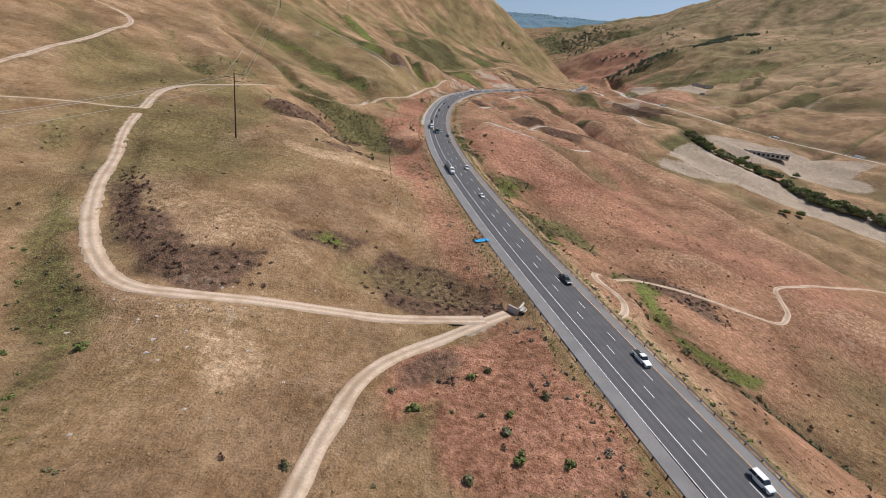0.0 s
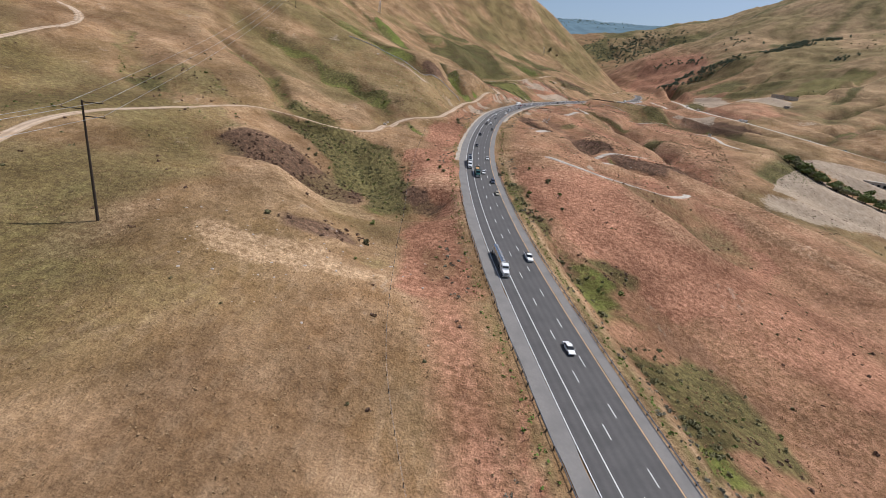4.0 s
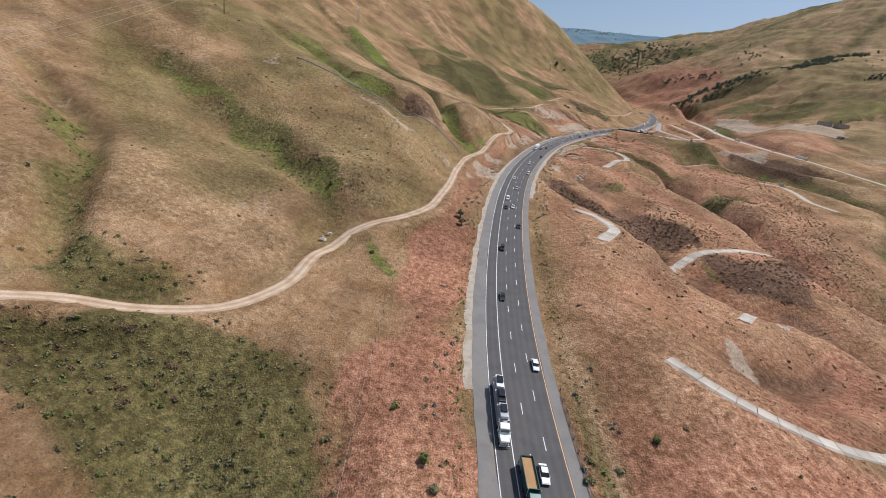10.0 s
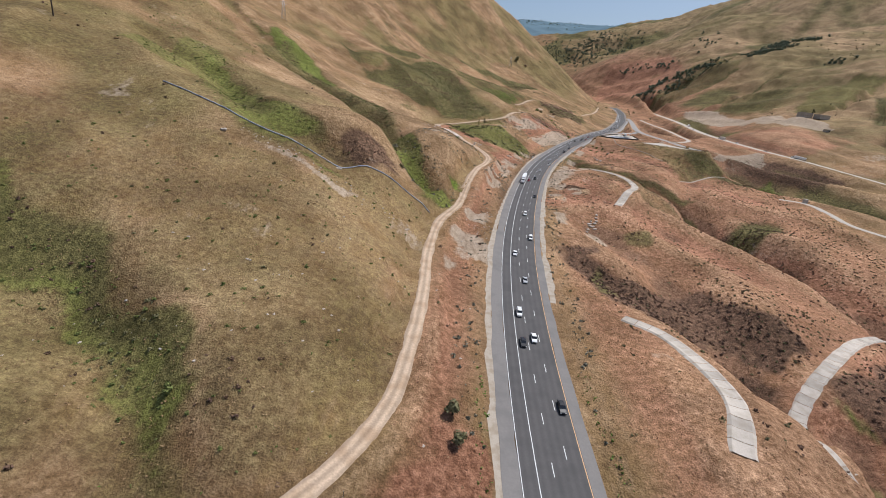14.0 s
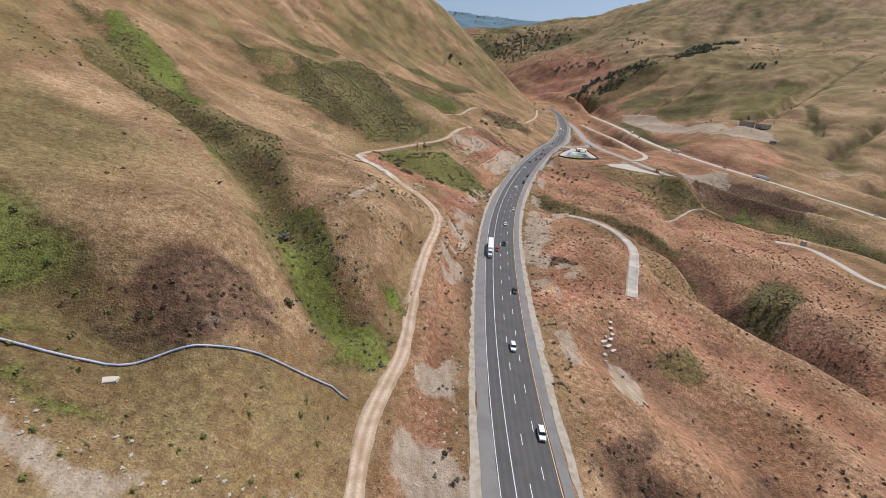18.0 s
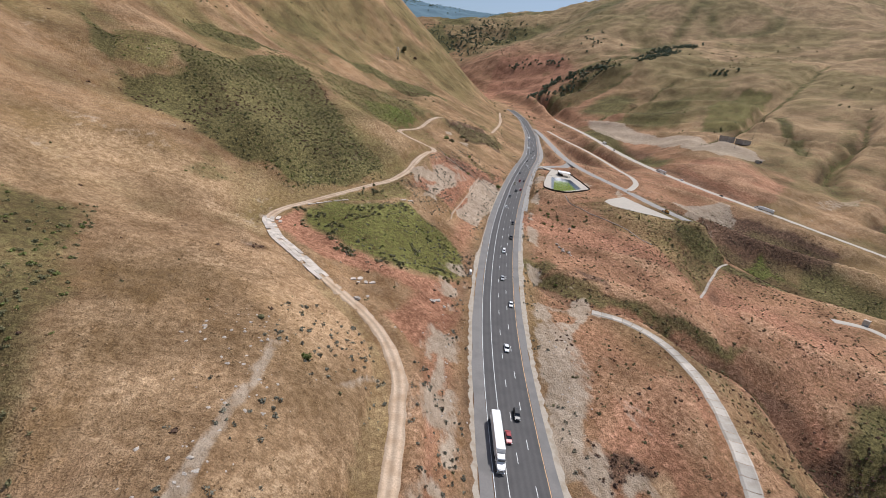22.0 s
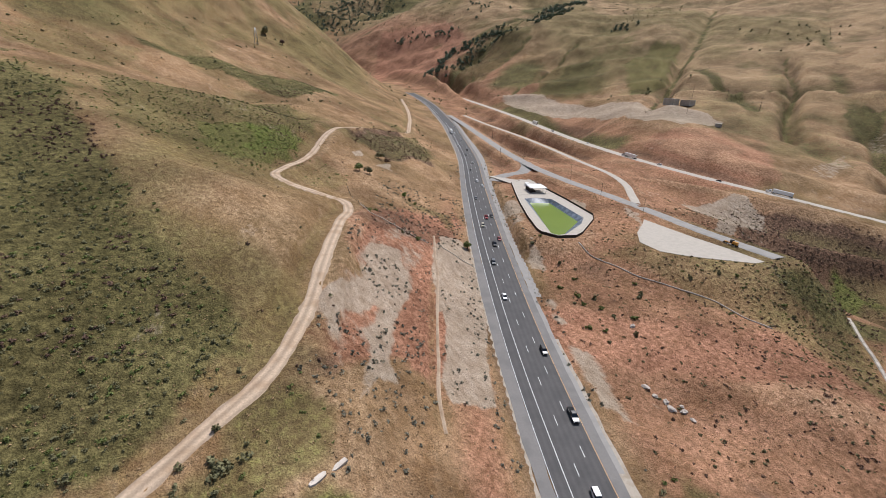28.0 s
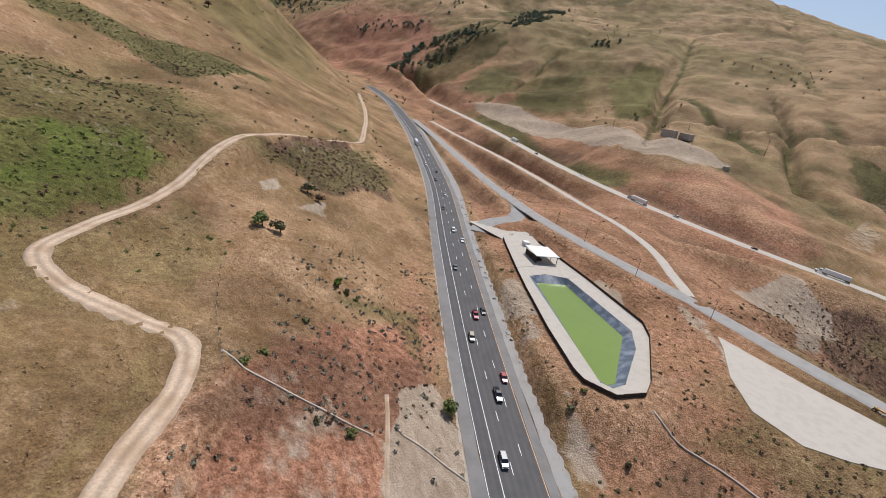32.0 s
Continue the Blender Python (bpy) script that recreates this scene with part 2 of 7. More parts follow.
M_LEAF_SAGE = leaf_material("grey sage leaves", (0.13, 0.125, 0.09), (0.29, 0.27, 0.2))
M_TUFT = leaf_material("dry grass tufts", (0.23, 0.14, 0.066), (0.43, 0.295, 0.165))
M_TUFT_RED = leaf_material("reddish brome tufts", (0.2, 0.095, 0.055), (0.39, 0.205, 0.13))


def worn_material(m, width, low, high):
    """Adds wear along wheel paths, which lie so many metres apart across the way."""
    n, l = m.node_tree.nodes, m.node_tree.links
    at = n.new("ShaderNodeAttribute")
    at.attribute_name = "across"
    wave = n.new("ShaderNodeMath")
    wave.operation = "MULTIPLY"
    wave.inputs[1].default_value = math.tau / width
    l.new(at.outputs["Fac"], wave.inputs[0])
    sine = n.new("ShaderNodeMath")
    sine.operation = "COSINE"
    l.new(wave.outputs[0], sine.inputs[0])
    r = n.new("ShaderNodeMapRange")
    r.inputs[1].default_value, r.inputs[2].default_value, r.inputs[3].default_value, r.inputs[4].default_value = -1, 1, low, high
    l.new(sine.outputs[0], r.inputs[0])
    mul = n.new("ShaderNodeMixRGB")
    mul.blend_type = "MULTIPLY"
    mul.inputs[0].default_value = 1.0
    b = n["Principled BSDF"]
    l.new(b.inputs["Base Color"].links[0].from_socket, mul.inputs[1])
    l.new(r.outputs[0], mul.inputs[2])
    l.new(mul.outputs[0], b.inputs["Base Color"])
    return m


M_ASPHALT = worn_material(material("dark asphalt", (0.098, 0.092, 0.089), 0.85, vary=0.16, scale=0.4, other=(0.079, 0.075, 0.073)), 1.83, 0.93, 1.06)
M_DIRT = worn_material(material("packed dirt", (0.50, 0.375, 0.265), 0.95, vary=0.35, scale=0.35, bump=0.08, other=(0.37, 0.25, 0.155)), 2.1, 1.14, 0.8)


def slab_shade(m):
    """Each slab a little lighter or darker than its neighbours."""
    n, l = m.node_tree.nodes, m.node_tree.links
    info, r = n.new("ShaderNodeObjectInfo"), n.new("ShaderNodeMapRange")
    r.inputs[3].default_value, r.inputs[4].default_value = 0.8, 1.12
    l.new(info.outputs["Random"], r.inputs[0])
    mul = n.new("ShaderNodeMixRGB")
    mul.blend_type = "MULTIPLY"
    mul.inputs[0].default_value = 1.0
    b = n["Principled BSDF"]
    l.new(b.inputs["Base Color"].links[0].from_socket, mul.inputs[1])
    l.new(r.outputs[0], mul.inputs[2])
    l.new(mul.outputs[0], b.inputs["Base Color"])


slab_shade(M_CONCRETE)
slab_shade(M_CONCRETE_PALE)
# the road's centre line: northing, easting, height
ROAD_Y = [0, 100, 200, 300, 400, 500, 600, 700, 800, 900, 1000, 1100, 1200, 1300, 1400, 1500, 1600, 1800, 2000, 2200, 2600, 3000, 5000]
ROAD_X = [81.9, 53.5, 28.2, 9.3, 0.6, 3.6, 15.8, 39.3, 71.8, 116.6, 170.3, 229.4, 291.0, 343.0, 392.0, 434.0, 473.0, 528.0, 560.0, 560.0, 520.0, 480.0, 400.0]
ROAD_Z = [-4.5, 4.2, 13.1, 22.4, 31.5, 41.1, 50.1, 57.4, 63.8, 70.0, 77.0, 83.2, 87.5, 94.0, 101.0, 109.0, 117.5, 134.0, 148.0, 160.0, 185.0, 210.0, 300.0]
# cross sections of the land: height over the road at stations along it, one row for each distance to its side
STATIONS = [-80, 0, 50, 100, 150, 200, 250, 300, 350, 400, 450, 500, 550, 600, 650, 700, 750, 800, 850, 900, 950, 1000, 1050, 1100, 1150, 1200, 1250, 1300, 1400, 1500, 1600, 1700, 1850, 1950, 2100, 2250, 2400, 2600, 2850, 3100, 3500, 4100, 4500, 4900]
SECTIONS = {}
SECTIONS[-1500] = [159, 167, 173, 178, 183, 188, 194, 199, 205, 211, 216, 222, 228, 234, 239, 245, 251, 257, 263, 268, 274, 280, 286, 291, 297, 302, 307, 312, 322, 331, 339, 346, 353, 357, 360, 361, 360, 358, 355, 353, 356, 372, 389, 411]
SECTIONS[-900] = [114, 122, 127, 132, 137, 143, 149, 155, 161, 167, 173, 180, 186, 193, 200, 206, 213, 220, 227, 235, 242, 250, 257, 266, 274, 283, 293, 302, 323, 345, 367, 383, 384, 378, 365, 352, 339, 323, 310, 307, 319, 354, 374, 412]
SECTIONS[-500] = [54, 55, 60, 66, 73, 79, 86, 93, 100, 106, 112, 117, 121, 126, 131, 136, 140, 144, 147, 149, 150, 152, 154, 156, 160, 164, 169, 175, 191, 215, 247, 276, 290, 287, 279, 272, 255, 233, 227, 241, 286, 362, 404, 437]
SECTIONS[-330] = [25, 26, 30, 34, 39, 44, 50, 55, 61, 66, 70, 73, 76, 79, 84, 90, 93, 94, 95, 96, 92, 87, 86, 87, 86, 84, 83, 85, 93, 104, 143, 181, 204, 203, 190, 183, 173, 165, 175, 206, 274, 372, 421, 453]
SECTIONS[-230] = [12, 14, 15, 17, 20, 23, 28, 32, 36, 40, 44, 47, 50, 57, 66, 66, 64, 61, 57, 54, 50, 63, 63, 62, 59, 52, 45, 50, 58, 70, 90, 114, 134, 132, 119, 115, 114, 118, 142, 186, 269, 379, 433, 462]
SECTIONS[-170] = [7, 8, 8, 9, 11, 13, 19, 23, 25, 29, 31, 33, 39, 48, 53, 50, 46, 42, 36, 37, 45, 51, 48, 46, 46, 45, 45, 46, 41, 47, 59, 78, 89, 86, 72, 72, 78, 88, 124, 176, 268, 385, 441, 468]
SECTIONS[-125] = [5, 5, 4, 5, 12, 14, 18, 17, 16, 20, 24, 23, 32, 40, 47, 38, 37, 32, 21, 22, 39, 43, 31, 31, 38, 35, 33, 31, 27, 30, 36, 46, 56, 51, 39, 43, 49, 63, 111, 169, 268, 389, 447, 473]
SECTIONS[-90] = [3, 3, 2, 2, 8, 11, 12, 8, 5, 10, 12, 19, 26, 29, 42, 30, 33, 24, 17, 21, 32, 31, 22, 22, 25, 23, 21, 19, 17, 18, 20, 23, 32, 28, 19, 24, 28, 42, 102, 163, 269, 392, 452, 476]
SECTIONS[-65] = [2, 2, 1, -1, 2, 6, 5, -1, -1, 4, 5, 16, 17, 18, 23, 34, 26, 14, 14, 22, 21, 21, 16, 15, 15, 14, 13, 12, 10, 10, 11, 10, 17, 14, 10, 13, 15, 29, 96, 160, 269, 394, 456, 478]
SECTIONS[-45] = [1.3, 1.3, 0.3, -2.8, -1.9, 2.4, 0.6, -3.8, -1.9, 1.3, 2.9, 8.7, 9.1, 5.7, 9.8, 20.0, 15.5, 8.9, 8.6, 12.9, 12.1, 12.1, 9.1, 8.2, 8.2, 7.4, 6.6, 6.0, 5.1, 5.1, 5.4, 3.8, 8.3, 6.7, 4.3, 5.9, 7.0, 19.2, 91.5, 157.6, 270.2, 396.3, 459.2, 480.2]
SECTIONS[-30] = [0.7, 0.8, 0.2, -2.3, -2.1, 0.9, -0.4, -4.1, -1.0, 0.3, 1.3, 4.5, 3.9, 1.4, 3.6, 9.1, 7.0, 5.1, 3.2, 5.9, 5.5, 6.0, 4.0, 3.6, 3.6, 3.2, 2.9, 2.6, 2.2, 2.2, 2.2, 1.4, 3.4, 2.6, 1.6, 2.2, 2.5, 13.2, 87.1, 156.0, 270.9, 397.8, 461.6, 481.6]
SECTIONS[-18] = [0.2, 0.2, 0.2, -0.9, -1.1, 0.2, -0.1, -2.5, -0.3, 0.0, 0.3, 2.0, 1.0, 0.1, 0.9, 2.9, 1.9, 0.9, -1.0, 1.9, 1.5, 1.0, 1.0, 1.0, 0.9, 0.5, 0.7, 0.8, 0.4, 0.6, 0.4, 0.3, 0.8, 0.6, 0.3, 0.4, 0.3, 9.4, 82.5, 154.9, 271.7, 399.0, 463.4, 482.7]
SECTIONS[-12] = [0.0, 0.0, 0.0, 0.0, 0.0, 0.0, 0.0, 0.0, 0.0, 0.0, 0.0, 0.0, 0.0, 0.0, 0.0, 0.0, 0.0, 0.0, 0.0, 0.0, 0.0, 0.0, 0.0, 0.0, 0.0, 0.0, 0.0, 0.0, 0.0, 0.0, 0.0, 0.0, 0.0, 0.1, -0.0, -0.1, -0.2, 8.0, 79.7, 154.3, 272.0, 399.6, 464.4, 483.2]
SECTIONS[0] = [0.0, 0.0, 0.0, 0.0, 0.0, 0.0, 0.0, 0.0, 0.0, 0.0, 0.0, 0.0, 0.0, 0.0, 0.0, 0.0, 0.0, 0.0, 0.0, 0.0, 0.0, 0.0, 0.0, 0.0, 0.0, 0.0, 0.0, 0.0, 0.0, 0.0, 0.0, 0.0, 0.0, -0.2, -0.2, -0.3, -0.4, 6.0, 73.2, 153.5, 272.9, 400.8, 466.3, 484.3]
SECTIONS[11] = [0.0, 0.0, 0.0, 0.0, 0.0, 0.0, 0.0, 0.0, 0.0, 0.0, 0.0, 0.0, 0.0, 0.0, 0.0, 0.0, 0.0, 0.0, 0.0, 0.0, 0.0, 0.0, 0.0, 0.0, 0.0, 0.0, 0.0, 0.0, 0.0, 0.0, 0.0, 0.0, 0.0, -0.1, -0.0, 0.2, 0.3, 8.7, 67.1, 152.9, 273.7, 401.9, 468.1, 485.2]
SECTIONS[17] = [-3.4, -1.8, -2.6, -2.1, -1.4, -1.4, -2.0, -1.5, 0.6, 0.9, 2.0, 1.3, -0.2, -0.3, -0.0, 0.2, 1.2, 0.3, -0.6, -0.7, 0.5, 0.1, 0.5, 1.2, 0.4, -0.2, -0.6, -0.8, -0.5, -0.7, -0.3, -0.2, 0.2, 0.2, 0.2, 1.1, 3.5, 10.6, 64.1, 152.7, 274.2, 402.4, 469.1, 485.8]
SECTIONS[28] = [-12.5, -7.4, -8.1, -6.0, -4.4, -5.9, -6.4, -3.7, 1.8, 3.7, 3.8, 3.3, -0.5, -1.1, -0.1, 0.9, 3.5, 1.2, -1.1, -1.7, 1.0, 0.8, 1.8, 3.5, 1.2, -0.7, -1.7, -2.1, -1.8, -1.9, -0.9, -0.3, 1.0, 1.3, 1.1, 4.1, 14.9, 15.1, 60.4, 152.5, 275.2, 403.5, 470.9, 486.7]
SECTIONS[45] = [-22.7, -16.3, -18.8, -13.5, -10.4, -13.4, -14.2, -7.1, 1.7, 6.2, 4.6, 7.0, -1.3, -2.3, -0.7, 1.5, 5.4, 2.6, -1.9, -3.7, 1.1, 2.3, 4.2, 8.6, 2.7, -1.6, -4.0, -4.8, -4.2, -4.2, -1.8, -0.3, 3.3, 4.0, 3.6, 10.9, 36.5, 24.0, 58.9, 152.6, 276.8, 405.2, 473.7, 488.1]
SECTIONS[65] = [-27, -25, -27, -21, -17, -20, -19, -8, 1, 5, 3, 2, -3, -4, -3, 1, 6, 2, -2, -3, 1, 4, 7, 13, 4, -3, -7, -8, -7, -7, -2, 1, 8, 9, 8, 21, 61, 36, 62, 154, 279, 407, 476, 490]
SECTIONS[90] = [-31, -31, -31, -27, -23, -23, -20, -9, 1, 2, -1, -5, -8, -6, -7, -4, 1, -1, -2, -2, 3, 7, 8, 9, 3, -5, -11, -13, -9, -10, -1, 16, 36, 34, 32, 36, 80, 53, 69, 156, 282, 410, 477, 492]
SECTIONS[125] = [-35, -36, -35, -31, -28, -25, -21, -14, -7, -6, -8, -12, -14, -12, -13, -12, -10, -8, -4, 0, 3, 7, 7, 6, 1, -7, -16, -18, -3, 4, 12, 20, 40, 46, 44, 60, 107, 78, 82, 162, 287, 413, 479, 494]
SECTIONS[170] = [-39, -41, -39, -35, -31, -28, -25, -21, -17, -16, -17, -19, -20, -21, -22, -20, -19, -14, -9, -4, -1, 3, 5, 6, 4, -3, -15, -17, 6, 17, 26, 37, 58, 68, 74, 94, 144, 109, 102, 174, 294, 417, 482, 497]
SECTIONS[225] = [-42, -45, -43, -40, -37, -35, -32, -30, -27, -27, -27, -27, -27, -27, -26, -22, -17, -11, -10, -10, -6, 0, 8, 13, 17, 18, 17, 13, 16, 33, 46, 57, 91, 103, 105, 133, 176, 142, 125, 191, 305, 423, 486, 501]
SECTIONS[300] = [-43, -46, -47, -47, -46, -45, -44, -42, -40, -39, -38, -37, -35, -31, -25, -17, -13, -8, -6, -6, 2, 13, 22, 32, 42, 50, 51, 46, 45, 55, 69, 86, 150, 156, 165, 181, 214, 181, 156, 220, 321, 429, 493, 505]
SECTIONS[400] = [-41, -45, -48, -51, -54, -56, -56, -56, -55, -55, -53, -50, -47, -42, -36, -28, -21, -14, -7, 0, 7, 16, 27, 40, 51, 59, 64, 66, 75, 95, 114, 148, 187, 200, 216, 234, 255, 226, 193, 263, 346, 438, 503, 508]
SECTIONS[550] = [-27, -33, -37, -42, -47, -52, -56, -59, -59, -58, -56, -52, -48, -44, -38, -30, -22, -14, -5, 10, 25, 40, 54, 67, 78, 85, 91, 108, 124, 150, 174, 195, 225, 240, 245, 293, 327, 304, 267, 329, 381, 448, 512, 509]
SECTIONS[800] = [18, 19, 16, 13, 10, 8, 6, 6, 6, 8, 11, 14, 19, 24, 31, 39, 49, 59, 71, 84, 98, 113, 127, 140, 152, 162, 171, 179, 204, 222, 240, 256, 272, 299, 350, 409, 441, 445, 425, 434, 438, 462, 501, 496]
SECTIONS[1200] = [82, 87, 90, 94, 97, 101, 105, 109, 114, 118, 123, 129, 134, 140, 147, 155, 166, 177, 190, 202, 215, 229, 242, 255, 268, 280, 292, 304, 326, 349, 373, 397, 440, 474, 529, 583, 619, 627, 607, 578, 533, 471, 447, 446]
SECTIONS[1900] = [181, 191, 197, 203, 210, 217, 224, 231, 238, 246, 254, 261, 269, 278, 286, 295, 304, 313, 322, 331, 341, 351, 360, 371, 381, 391, 401, 412, 433, 456, 485, 514, 559, 587, 629, 667, 700, 715, 694, 660, 580, 438, 371, 366]
SECTIONS[3000] = [249, 258, 264, 271, 277, 284, 291, 297, 304, 311, 318, 325, 332, 339, 346, 353, 361, 368, 375, 382, 389, 397, 404, 411, 418, 425, 432, 439, 452, 465, 477, 488, 504, 513, 524, 533, 539, 543, 540, 528, 498, 443, 416, 406]


def hermite(xs, ys, q):
    """A smooth line through (xs, ys), along the first axis of ys, at the places q."""
    xs, ys, q = np.asarray(xs, float), np.asarray(ys, float), np.asarray(q, float)
    step = np.diff(xs)
    slope = np.diff(ys, axis=0) / step.reshape((-1,) + (1,) * (ys.ndim - 1))
    m = np.empty_like(ys)
    m[0], m[-1] = slope[0], slope[-1]
    w = (step[:-1] / (step[:-1] + step[1:])).reshape((-1,) + (1,) * (ys.ndim - 1))
    m[1:-1] = slope[:-1] * (1 - w) + slope[1:] * w
    q = np.clip(q, xs[0], xs[-1])
    i = np.clip(np.searchsorted(xs, q, "right") - 1, 0, len(xs) - 2)
    h = step[i]
    u = (q - xs[i]) / h
    if ys.ndim > 1:
        h, u = h[:, None], u[:, None]
    return ((1 + 2 * u) * (1 - u) ** 2) * ys[i] + u * (1 - u) ** 2 * h * m[i] + u * u * (3 - 2 * u) * ys[i + 1] + u * u * (u - 1) * h * m[i + 1]


def road_x(y):
    return hermite(ROAD_Y, ROAD_X, y)


def road_z(y):
    return hermite(ROAD_Y, ROAD_Z, y)


def lattice(i, j, seed):
    n = (i * 374761393 + j * 668265263 + seed * 974634777) & 0x7FFFFFFF
    n = ((n ^ (n >> 13)) * 1274126177) & 0x7FFFFFFF
    return ((n ^ (n >> 16)) & 0xFFFF) / 65535.0


def value_noise(x, y, seed=0):
    i, j = np.floor(x).astype(np.int64), np.floor(y).astype(np.int64)
    u, v = x - i, y - j
    u, v = u * u * (3 - 2 * u), v * v * (3 - 2 * v)
    a, b = lattice(i, j, seed), lattice(i + 1, j, seed)
    c, d = lattice(i, j + 1, seed), lattice(i + 1, j + 1, seed)
    return (a * (1 - u) + b * u) * (1 - v) + (c * (1 - u) + d * u) * v - 0.5


def fbm(x, y, size, octaves=4, seed=0):
    total, gain = 0.0, 1.0
    for k in range(octaves):
        total = total + gain * value_noise(x / size * 2**k + 17.3 * k, y / size * 2**k - 9.1 * k, seed + k)
        gain *= 0.5
    return total


OFFSETS = sorted(SECTIONS)
TABLE = np.array([SECTIONS[d] for d in OFFSETS], float).T


def base_height(x, y):
    """The land without its fine relief, at flat arrays of eastings and northings."""
    x, y = np.asarray(x, float), np.asarray(y, float)
    rows = hermite(STATIONS, TABLE, y)
    d = np.clip(x - road_x(y), OFFSETS[0], OFFSETS[-1])
    xs = np.array(OFFSETS, float)
    step = np.diff(xs)
    slope = np.diff(rows, axis=1) / step
    m = np.empty_like(rows)
    m[:, 0], m[:, -1] = slope[:, 0], slope[:, -1]
    w = step[:-1] / (step[:-1] + step[1:])
    m[:, 1:-1] = slope[:, :-1] * (1 - w) + slope[:, 1:] * w
    i = np.clip(np.searchsorted(xs, d, "right") - 1, 0, len(xs) - 2)
    r = np.arange(len(x))
    h = step[i]
    u = (d - xs[i]) / h
    z = ((1 + 2 * u) * (1 - u) ** 2) * rows[r, i] + u * (1 - u) ** 2 * h * m[r, i]
    z += u * u * (3 - 2 * u) * rows[r, i + 1] + u * u * (u - 1) * h * m[r, i + 1]
    return z + road_z(y)
def spaced(lo, hi, step, far_lo, far_hi, grow=1.09):
    mid = list(np.arange(lo, hi + 0.01, step))
    for sign, end in ((1, far_hi), (-1, far_lo)):
        s, at, run = step, mid[-1] if sign > 0 else mid[0], []
        while sign * (end - at) > 0:
            s *= grow
            at += sign * s
            run.append(at)
        mid = mid + run if sign > 0 else run[::-1] + mid
    return np.array(mid)


def part(name, bm, material, parent=None, label=""):
    mesh = bpy.data.meshes.new(name)
    bm.to_mesh(mesh)
    bm.free()
    mesh.materials.append(material)
    ob = new(name, mesh)
    ob.parent = parent
    if label:
        ob["label"] = label
    return ob


def mesh_object(name, verts, faces, material, parent=None, smooth=False):
    mesh = bpy.data.meshes.new(name)
    mesh.from_pydata([tuple(map(float, v)) for v in verts], [], [tuple(map(int, f)) for f in faces])
    mesh.update()
    mesh.materials.append(material)
    if smooth:
        mesh.polygons.foreach_set("use_smooth", [True] * len(mesh.polygons))
    ob = new(name, mesh)
    ob.parent = parent
    return ob


def ground_z(x, y):
    return float(land_height(np.array([x], float), np.array([y], float))[0])
# ---- lines of the plan: tracks, ditches, hollows ----
TRACKS = {}  # name: half width, surface, line
TRACKS["dirt_road_culvert"] = (2.2, "dirt", [(-15, 52), (-14, 62), (-12, 76), (-8, 90), (0, 101), (10, 110), (20, 118), (27, 123)])
upper_line = [(20, 119), (5, 116), (-10, 112), (-24, 110), (-40, 107), (-54, 104), (-63, 104), (-71, 107), (-81, 115), (-91, 127), (-102, 145), (-118, 177), (-137, 216), (-145, 241), (-154, 272), (-152, 296), (-143, 322), (-132, 350), (-124, 366), (-107, 380), (-90, 387), (-76, 397), (-68, 414), (-66, 440)]
upper_line += [(-61, 459), (-51, 470), (-42, 481), (-35, 495), (-30, 520), (-27, 552), (-25, 590), (-20, 622), (-9, 650), (-4, 672), (5, 705), (15, 738), (20, 762), (17, 782), (7, 799), (-4, 812), (-11, 823), (-16, 834), (-19, 847), (-21, 859), (-19, 866), (-13, 875), (-2, 885), (11, 896)]
upper_line += [(30, 909), (45, 920), (56, 935), (70, 961), (88, 996), (97, 1012), (99, 1024), (91, 1032), (80, 1045), (76, 1057), (84, 1071), (96, 1087), (110, 1108), (126, 1136), (143, 1160), (168, 1187), (215, 1228), (250, 1262), (290, 1330), (345, 1440), (405, 1585)]
TRACKS["dirt_road_main"] = (2.55, "dirt", upper_line)
TRACKS["dirt_road_west"] = (1.8, "dirt", [(-145, 240), (-165, 230), (-180, 217), (-195, 200)])
TRACKS["dirt_road_hill"] = (2.6, "dirt", [(-212, 225), (-216, 250), (-222, 280), (-232, 322), (-246, 375), (-258, 415), (-272, 428), (-300, 432)])
TRACKS["dirt_road_loop"] = (1.4, "dirt", [(58, 122), (66, 134), (69, 145), (64, 155), (77, 176), (100, 190), (120, 190), (142, 184), (160, 181), (168, 188), (177, 210), (203, 224), (283, 254)])
TRACKS["concrete_drain_east"] = (2.3, "concrete", [(42, 407), (52, 395), (66, 388), (84, 387), (108, 398), (134, 418), (146, 440), (143, 457), (132, 470), (116, 473), (100, 463), (90, 452)])
TRACKS["concrete_drain_middle"] = (3.0, "concrete", [(46, 555), (55, 546), (58, 528), (55, 508), (44, 488)])
TRACKS["concrete_drain_far"] = (2.7, "concrete", [(228, 607), (178, 585), (128, 552), (97, 527), (85, 508), (86, 493), (99, 478), (118, 465)])
TRACKS["concrete_drain_upper"] = (2.7, "concrete", [(122, 808), (135, 798), (142, 785), (141, 764), (134, 748), (124, 733), (100, 696)])
TRACKS["concrete_drain_outer"] = (3.4, "gravel", [(308, 815), (325, 804), (327, 780), (326, 753), (335, 730)])
# narrow dirt strip added to draw the pale edge of the bank
TRACKS["concrete_gutter"] = (0.6, "dirt", [(141, 1012), (139, 1008), (129, 990), (120, 972), (111, 957), (101, 940), (92, 924), (85, 912), (80, 900)])
TRACKS["stone_drain"] = (0.8, "concrete", [(301, 888), (278, 876), (265, 867), (253, 859), (238, 848), (221, 836)])
TRACKS["frontage_road"] = (5.2, "asphalt", [(281, 916), (284, 936), (287, 958), (294, 1000), (297, 1035), (300, 1075), (308, 1120), (326, 1180), (354, 1250), (386, 1330), (414, 1400), (441, 1480)])
